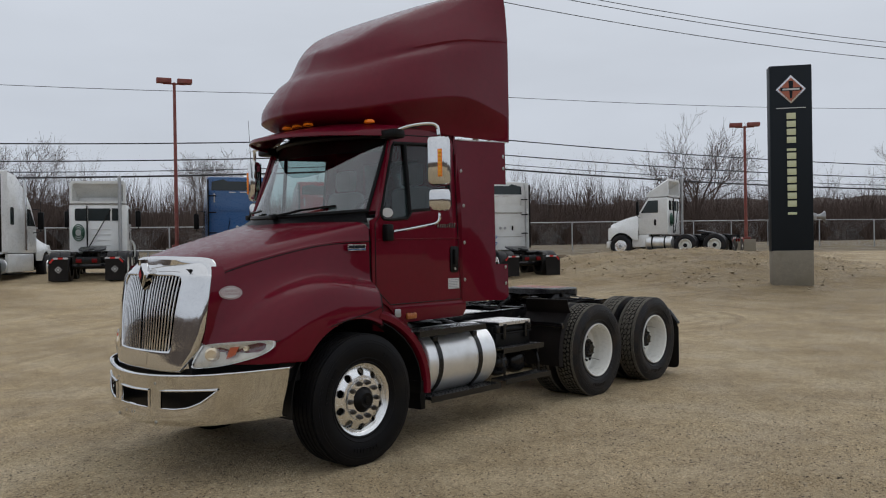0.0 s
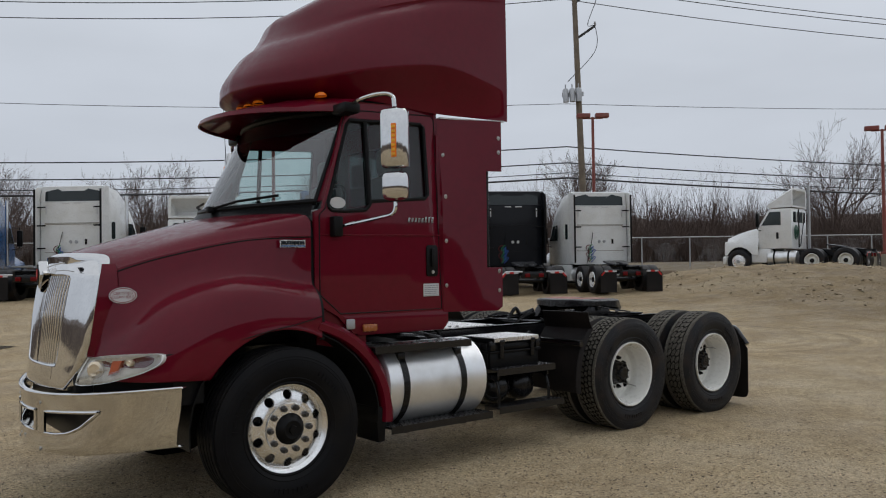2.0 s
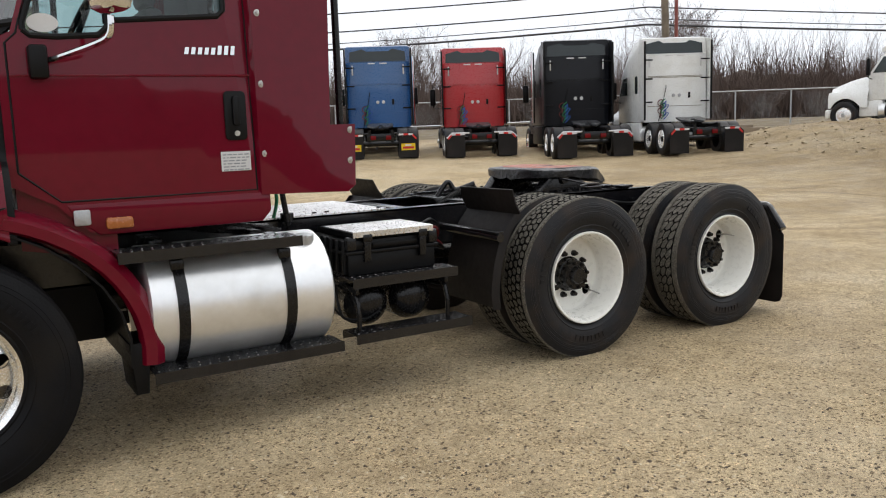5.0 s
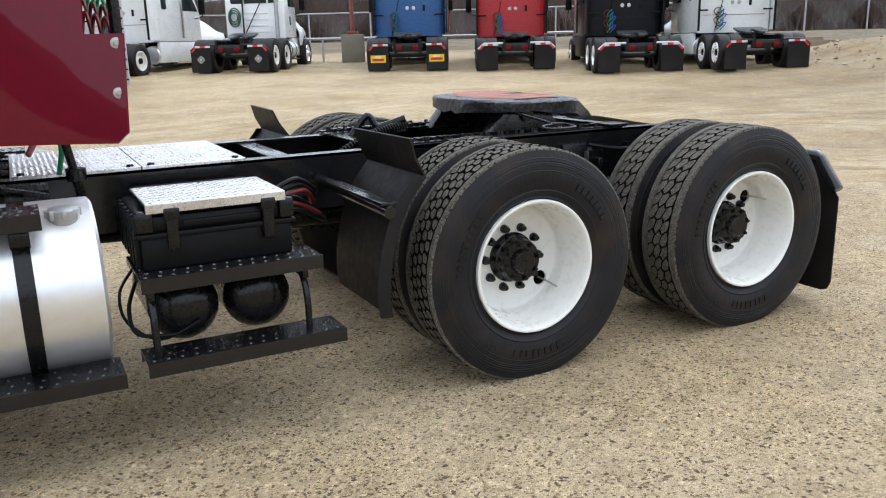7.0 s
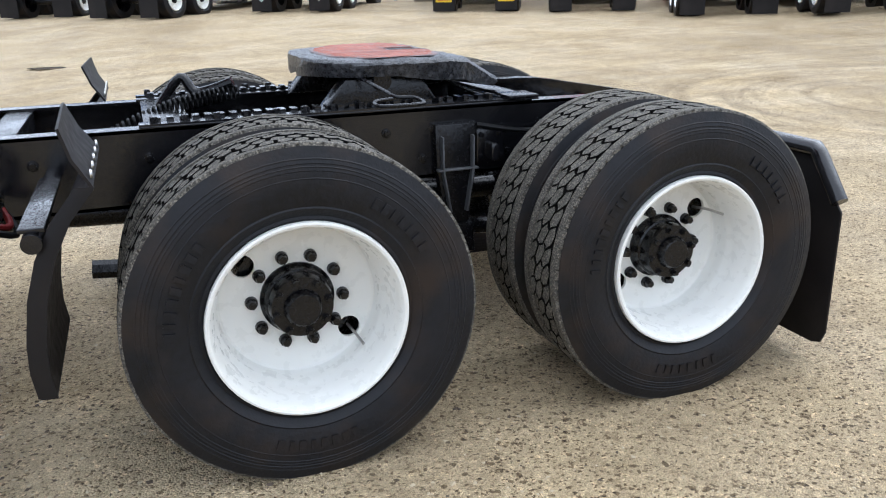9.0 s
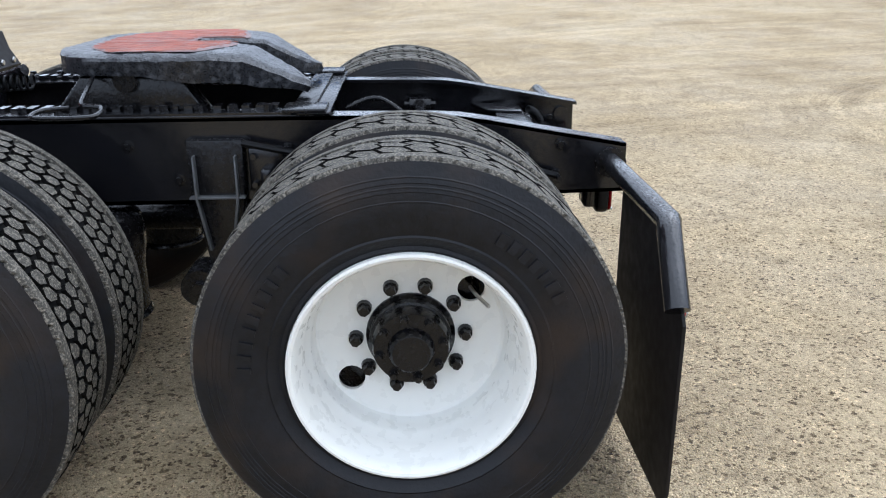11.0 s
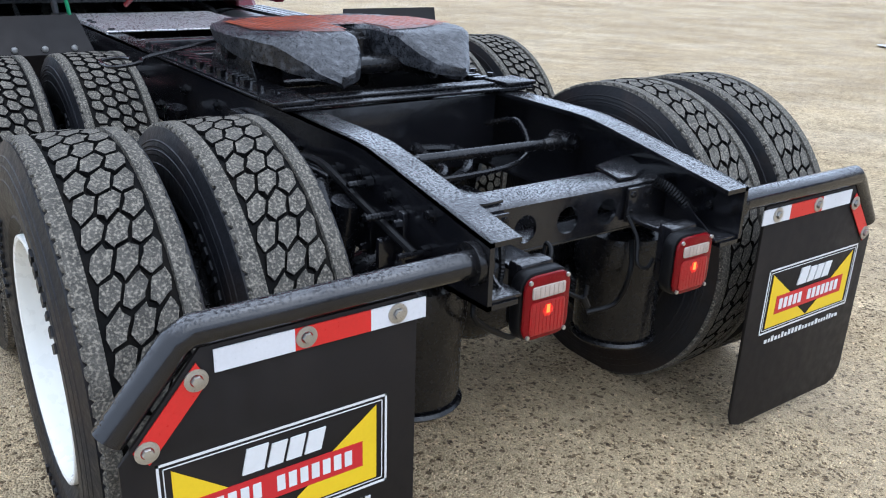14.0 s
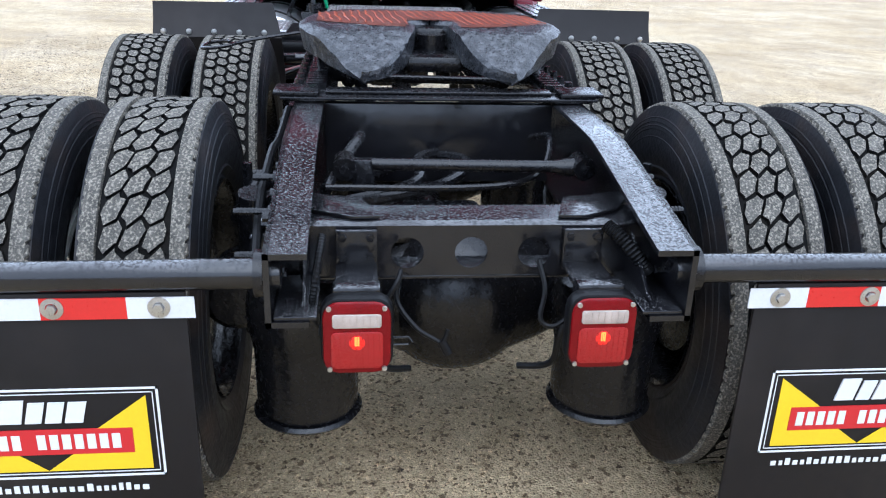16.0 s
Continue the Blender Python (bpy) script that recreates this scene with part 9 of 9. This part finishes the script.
def fence_line(p0, p1, gap, height, name, label):
    """Posts, a top rail and, for the tall one, a mesh of thin wires."""
    p0, p1 = Vector(p0), Vector(p1)
    n = int((p1 - p0).length / gap)
    t = thing(name, label, "fence")
    pts = []
    for k in range(n + 1):
        q = p0.lerp(p1, k / n)
        z = rise(q.x, q.y)
        pts.append(Vector((q.x, q.y, z)))
    bm = bmesh.new()
    cyl(bm, (0, 0, -0.2), (0, 0, height), 0.04, seg=8)
    first = None
    for q in pts:
        m = Matrix.Translation(q)
        if first is None:
            first = part("post", bm, GALV, t)
            first.matrix_basis = m
        else:
            again("post", first, t, m)
    bm = bmesh.new()
    tube(bm, [q + Vector((0, 0, height)) for q in pts], 0.032 if height > 1.2 else 0.05, 6)
    part("top_rail", bm, GALV, t)
    return t, pts


fence, fpts = fence_line((-6.0, 47.0, 0), (52.0, 15.5, 0), 3.0, 1.75, "chain_link_fence", "grey chain-link fence with steel posts along the field")
fence2, fpts2 = fence_line((52.0, 15.5, 0), (62.0, -22.0, 0), 3.0, 1.75, "chain_link_fence", "grey chain-link fence with steel posts behind the sign")
for ft, pts in ((fence, fpts), (fence2, fpts2)):
    bm = bmesh.new()
    for a, b in zip(pts, pts[1:]):
        for k in range(44):
            for s in (0, 1):
                u0, u1 = k / 44, k / 44 + 0.55
                if u1 > 1 or u0 < 0:
                    continue
                q0, q1 = a.lerp(b, u0), a.lerp(b, u1)
                z0, z1 = (0.05, 1.7) if s else (1.7, 0.05)
                v = [bm.verts.new(q0 + Vector((0, 0, z0))), bm.verts.new(q0 + Vector((0, 0, z0 + 0.005))), bm.verts.new(q1 + Vector((0, 0, z1 + 0.005))), bm.verts.new(q1 + Vector((0, 0, z1)))]
                bm.faces.new(v)
    tagged(part("wire_mesh", bm, GALV, ft, smooth=False), kind="stuff")
fence_line((-2.0, 33.5, 0), (24.0, 20.5, 0), 3.2, 0.85, "pipe_barrier", "low steel pipe barrier at the end of the parking row")
for x, y, L, a in ((23.0, 17.5, 4.0, -26), (26.0, 19.0, 3.5, -22), (29.5, 20.5, 5.0, -20), (27.0, 16.8, 3.0, -30)):
    bm = bmesh.new()
    box(bm, -L / 2, L / 2, -0.14, 0.14, 0.0, 0.28, 0.02)
    ob = part("timber_beam", bm, TIMBER)
    tagged(ob, "weathered timber parking stop lying on gravel", "timber", "timber stops")
    ob.matrix_basis = Matrix.Translation((x, y, rise(x, y) - 0.02)) @ Matrix.Rotation(radians(a), 4, "Z")

# ---- bare trees ----


def limb(V, F, a, b, ra, rb, seg):
    d = (b - a).normalized()
    u = d.orthogonal().normalized()
    w = d.cross(u)
    i0 = len(V)
    for c, r in ((a, ra), (b, rb)):
        for k in range(seg):
            q = 2 * math.pi * k / seg
            V.append(c + r * (math.cos(q) * u + math.sin(q) * w))
    for k in range(seg):
        F.append((i0 + k, i0 + (k + 1) % seg, i0 + seg + (k + 1) % seg, i0 + seg + k))


def grow(V, F, rng, a, d, length, r, depth, spread, up):
    """One branch in a few bends, with side branches."""
    steps = 3 if depth > 1 else 2 if depth else 1
    p = a
    for k in range(steps):
        dn = (d + Vector((rng.uniform(-1, 1), rng.uniform(-1, 1), rng.uniform(-0.5, 1) * up)) * 0.22).normalized()
        q = p + dn * length / steps
        r1 = r * (1 - 0.28 * (k + 1) / steps) if depth else r * 0.6
        limb(V, F, p, q, r, r1, 5 if depth > 2 else 3)
        if depth > 0:
            for _ in range(2 if depth > 1 else 3):
                side = dn.cross(Vector((rng.uniform(-1, 1), rng.uniform(-1, 1), rng.uniform(-1, 1)))).normalized()
                nd = (dn * rng.uniform(0.5, 1.0) + side * spread + Vector((0, 0, up * 0.35))).normalized()
                if rng.random() < 0.86:
                    grow(V, F, rng, p.lerp(q, rng.uniform(0.3, 1.0)), nd, length * rng.uniform(0.45, 0.68), r1 * 0.55, depth - 1, spread, up)
        p, d, r = q, dn, r1


def fan(V, F, rng, a, d, length, r, depth):
    """One limb of a broad crown: it bends upwards and forks into finer and finer twigs."""
    p, steps = a, 3 if depth > 1 else 2
    for k in range(steps):
        dn = (d + Vector((rng.uniform(-1, 1), rng.uniform(-1, 1), rng.uniform(-0.4, 0.9))) * 0.16).normalized()
        q = p + dn * (length / steps)
        r1 = max(0.009, r * (1 - 0.30 / steps * (k + 1)))
        limb(V, F, p, q, r, r1, 5 if depth > 3 else 3)
        if depth:
            for _ in range(1 if k == 0 else 2):
                side = dn.cross(Vector((rng.uniform(-1, 1), rng.uniform(-1, 1), rng.uniform(-1, 1)))).normalized()
                nd = (dn + side * rng.uniform(0.45, 0.85) + Vector((0, 0, 0.12))).normalized()
                fan(V, F, rng, p.lerp(q, rng.uniform(0.4, 1.0)), nd, length * rng.uniform(0.50, 0.72), max(0.010, r1 * 0.58), depth - 1)
        p, d, r = q, dn, r1


def lone_tree(seed, x, y, height, spread, label):
    t = thing("bare_tree", label, "tree", "bare trees", Matrix.Translation((x, y, rise(x, y))))
    rng = random.Random(seed)
    V, F = [], []
    fork = height * 0.16
    for k in range(6):
        a = 2 * math.pi * k / 6 + rng.uniform(-0.3, 0.3)
        lean = spread * rng.uniform(0.25, 0.95)
        fan(V, F, rng, Vector((0, 0, fork * rng.uniform(0.75, 1.1))), Vector((math.cos(a) * lean, math.sin(a) * lean, 1.0)).normalized(), height * rng.uniform(0.40, 0.50), height * 0.0105, 4)
    me = bpy.data.meshes.new("crown")
    me.from_pydata([tuple(v) for v in V], [], F)
    me.materials.append(BARK)
    ob = new("crown", me)
    ob.parent = t
    bm = bmesh.new()
    cyl(bm, (0, 0, -0.3), (0, 0, fork * 1.15), height * 0.024, height * 0.0165, 10)
    part("trunk", bm, BARK, t)


lone_tree(3, 76, 32, 12.5, 0.85, "large bare deciduous tree with a broad crown")
lone_tree(8, 26, 78, 11.0, 0.85, "bare deciduous tree with a rounded crown by the woods")
lone_tree(12, 13, 84, 10.0, 0.75, "bare slender tree by the woods")
lone_tree(5, 95, 14, 11.0, 0.8, "bare deciduous tree by the field edge")
lone_tree(21, 60, 50, 10.5, 0.6, "bare upright tree at the edge of the woods")
lone_tree(27, 42, 68, 10.0, 0.75, "bare deciduous tree before the woods")

# the far woods: many bare stems and scrub in one sheet of geometry
rng = random.Random(77)
tv, tf = [], []
protos = []
for k in range(7):
    V, F = [], []
    grow(V, F, random.Random(100 + k), Vector((0, 0, 0)), Vector((0, 0, 1)), 5.0, 0.075, 3, 0.42 + 0.04 * k, 0.9)
    protos.append((np.array([tuple(v) for v in V]), F))
scrub = []
for k in range(3):
    V, F = [], []
    r2 = random.Random(200 + k)
    for q in range(9):
        grow(V, F, r2, Vector((r2.uniform(-1, 1), r2.uniform(-1, 1), 0)), Vector((r2.uniform(-.4, .4), r2.uniform(-.4, .4), 1)).normalized(), 2.2, 0.03, 2, 0.6, 0.6)
    scrub.append((np.array([tuple(v) for v in V]), F))
allv, allf, base = [], [], 0
for k in range(800):
    u = rng.random()
    ax = Vector((-40, 96, 0)).lerp(Vector((132, -6, 0)), u)
    back = rng.random() ** 1.2 * 30
    x, y = ax.x + back * 0.5 + rng.uniform(-2, 2), ax.y + back * 0.85 + rng.uniform(-2, 2)
    s = rng.uniform(0.66, 1.0) * (1.0 if rng.random() < 0.85 else 1.2)
    V, F = protos[rng.randrange(7)] if k < 470 else scrub[rng.randrange(3)]
    if k >= 470:
        s *= 1.3
        x, y = ax.x + rng.uniform(-3, 4), ax.y + rng.uniform(-3, 4)
    a = rng.uniform(0, 6.28)
    c, q = math.cos(a) * s, math.sin(a) * s
    W2 = np.stack([V[:, 0] * c - V[:, 1] * q + x, V[:, 0] * q + V[:, 1] * c + y, V[:, 2] * s + rise(x, y)], 1)
    allv.append(W2)
    allf += [tuple(i + base for i in f) for f in F]
    base += len(V)
# thin twigs and saplings filling the wood
rw = np.random.default_rng(31)
n_ = 42000
u_, b_ = rw.random(n_), rw.random(n_) ** 1.3 * 30
tx = -40 + 172 * u_ + b_ * 0.5 + rw.uniform(-2, 2, n_)
ty_ = 96 - 102 * u_ + b_ * 0.85 + rw.uniform(-2, 2, n_)
clump_ = np.array([noise.noise((a * 0.09, b * 0.09, 2.0)) for a, b in zip(tx, ty_)])
hh = rw.uniform(2.2, 6.4, n_) * (1.0 + 0.35 * clump_)
z_ = np.array([rise(a, b) for a, b in zip(tx, ty_)])
lean_ = rw.normal(0, 0.16, (n_, 2)) * hh[:, None]
start_ = hh * rw.uniform(0, 0.45, n_)
half = rw.uniform(0.016, 0.042, n_)
tri = np.empty((n_, 3, 3))
tri[:, 0] = np.stack([tx - half * 0.5, ty_ + half * 0.86, z_ + start_], 1)
tri[:, 1] = np.stack([tx + half * 0.5, ty_ - half * 0.86, z_ + start_], 1)
tri[:, 2] = np.stack([tx + lean_[:, 0], ty_ + lean_[:, 1], z_ + hh], 1)
allv.append(tri.reshape(-1, 3))
allf += [(base + 3 * k, base + 3 * k + 1, base + 3 * k + 2) for k in range(n_)]
me = bpy.data.meshes.new("far_woods")
me.from_pydata(np.concatenate(allv).tolist(), [], allf)
me.materials.append(BARK)
tagged(new("far_woods", me), "grey-brown leafless woods behind the field", "woods", kind="stuff")
# a long wooded rise closing the view behind the trees
bm = bmesh.new()
rows = []
# the ring's unseen part behind the camera is added to darken chrome reflections
for k in range(241):
    a = 2 * math.pi * (k % 240) / 240
    h = 10.5 + 2.2 * noise.noise((4 * math.cos(a), 4 * math.sin(a), 0)) + 1.3 * noise.noise((16 * math.cos(a), 16 * math.sin(a), 3)) + 1.6 * noise.noise((60 * math.cos(a), 60 * math.sin(a), 5))
    c, q = math.cos(a), math.sin(a)
    rows.append([(30 + 175 * c, 30 + 175 * q, -1.0), (30 + 178 * c, 30 + 178 * q, 2.0 + h * 0.7), (30 + 186 * c, 30 + 186 * q, 2.3 + h), (30 + 260 * c, 30 + 260 * q, 2.3 + h)])
grid(bm, rows)
tagged(part("wooded_rise_ring", bm, surf("distant_scrub", (0.105, 0.083, 0.070), 0.95, 0, 0.5, 0.35)), "distant brown wooded rise on the horizon, ringed unseen behind the camera for reflections", "hill", kind="structure")

# ---- puddles and loose stones ----
PUDDLE = surf("puddle_water", (0.20, 0.17, 0.13), 0.04, 0, 0.2, 1.5, rvar=0.02)
rp = random.Random(6)
for x, y, a, b, turn in ((0.6, 12.6, 1.0, 0.5, 20), (1.9, 13.1, 0.45, 0.2, 10)):
    bm = bmesh.new()
    pts = []
    for k in range(28):
        t = 2 * math.pi * k / 28
        r = 1 + 0.25 * math.sin(3 * t + 1) + rp.uniform(-.12, .12)
        pts.append((a * r * math.cos(t), b * r * math.sin(t)))
    prism(bm, pts, 0.0, 0.006, "z")
    ob = part("puddle", bm, PUDDLE)
    ob.matrix_basis = Matrix.Translation((x, y, rise(x, y) + 0.002)) @ Matrix.Rotation(radians(turn), 4, "Z")
    tagged(ob, "shallow rain puddle on the gravel", "puddle", "puddles", kind="structure")
bm = bmesh.new()
cyl(bm, (0, 0, -0.2), (0, 0, 0.75), 0.11, 0.10, 10)
ob = part("wooden_post", bm, POLEWOOD)
ob.matrix_basis = Matrix.Translation((-12.3, 16.0, 0))
tagged(ob, "short round wooden post standing in the gravel", "post")


def stones(name, n, seed, smin, smax, material, label, box_x=(-5, 9), box_y=(-4.6, 3.2)):
    """Loose stones strewn over the yard near the tractor, as one sheet of geometry."""
    r = np.random.RandomState(seed)
    x = r.uniform(*box_x, n)
    y = r.uniform(*box_y, n)
    s = smin + (smax - smin) * r.rand(n) ** 2.5
    base = np.array([(1, 0, 0), (-1, 0, 0), (0, 1, 0), (0, -1, 0), (0, 0, 0.7), (0, 0, -0.5)], float)
    tri = np.array([(0, 2, 4), (2, 1, 4), (1, 3, 4), (3, 0, 4), (2, 0, 5), (1, 2, 5), (3, 1, 5), (0, 3, 5)])
    ang = r.uniform(0, 6.28, n)
    sx_, sy_ = s * r.uniform(0.7, 1.3, n), s * r.uniform(0.6, 1.1, n)
    V = base[None] * np.stack([sx_, sy_, s * r.uniform(0.5, 0.9, n)], 1)[:, None] + r.normal(0, 0.18, (n, 6, 3)) * s[:, None, None]
    c, q = np.cos(ang)[:, None], np.sin(ang)[:, None]
    X = V[..., 0] * c - V[..., 1] * q + x[:, None]
    Y = V[..., 0] * q + V[..., 1] * c + y[:, None]
    Z = V[..., 2] + (s * 0.25)[:, None] + np.array([dip(a) if b < 5 and a < 10 else rise(a, b) for a, b in zip(x, y)])[:, None]
    me = bpy.data.meshes.new(name)
    me.from_pydata(np.stack([X, Y, Z], -1).reshape(-1, 3).tolist(), [], (tri[None] + 6 * np.arange(n)[:, None, None]).reshape(-1, 3).tolist())
    me.materials.append(material)
    return tagged(new(name, me), label, "gravel", kind="stuff")


def pebbles(name, a, b, c):
    m = surf(name, (1, 1, 1), 0.75, 0, 0.1, 30)
    n, l = m.node_tree.nodes, m.node_tree.links
    g = n.new("ShaderNodeNewGeometry")
    r = n.new("ShaderNodeValToRGB")
    r.color_ramp.elements[0].color, r.color_ramp.elements[1].color = (*a, 1), (*c, 1)
    r.color_ramp.elements.new(0.30).color = (*a, 1)
    r.color_ramp.elements.new(0.36).color = (*b, 1)
    l.new(g.outputs["Random Per Island"], r.inputs[0])
    l.new(r.outputs[0], n["Principled BSDF"].inputs["Base Color"])
    return m


stones("loose_gravel", 105000, 1, 0.0035, 0.012, pebbles("gravel_stones", (0.085, 0.062, 0.042), (0.42, 0.335, 0.215), (0.58, 0.49, 0.34)), "loose tan and grey gravel stones")
stones("earth_clods", 1500, 4, 0.015, 0.075, pebbles("clod_earth", (0.22, 0.17, 0.11), (0.36, 0.285, 0.185), (0.46, 0.375, 0.25)), "dark earth clods and stones on the gravel mound", (19.5, 30.0), (2.0, 13.0))
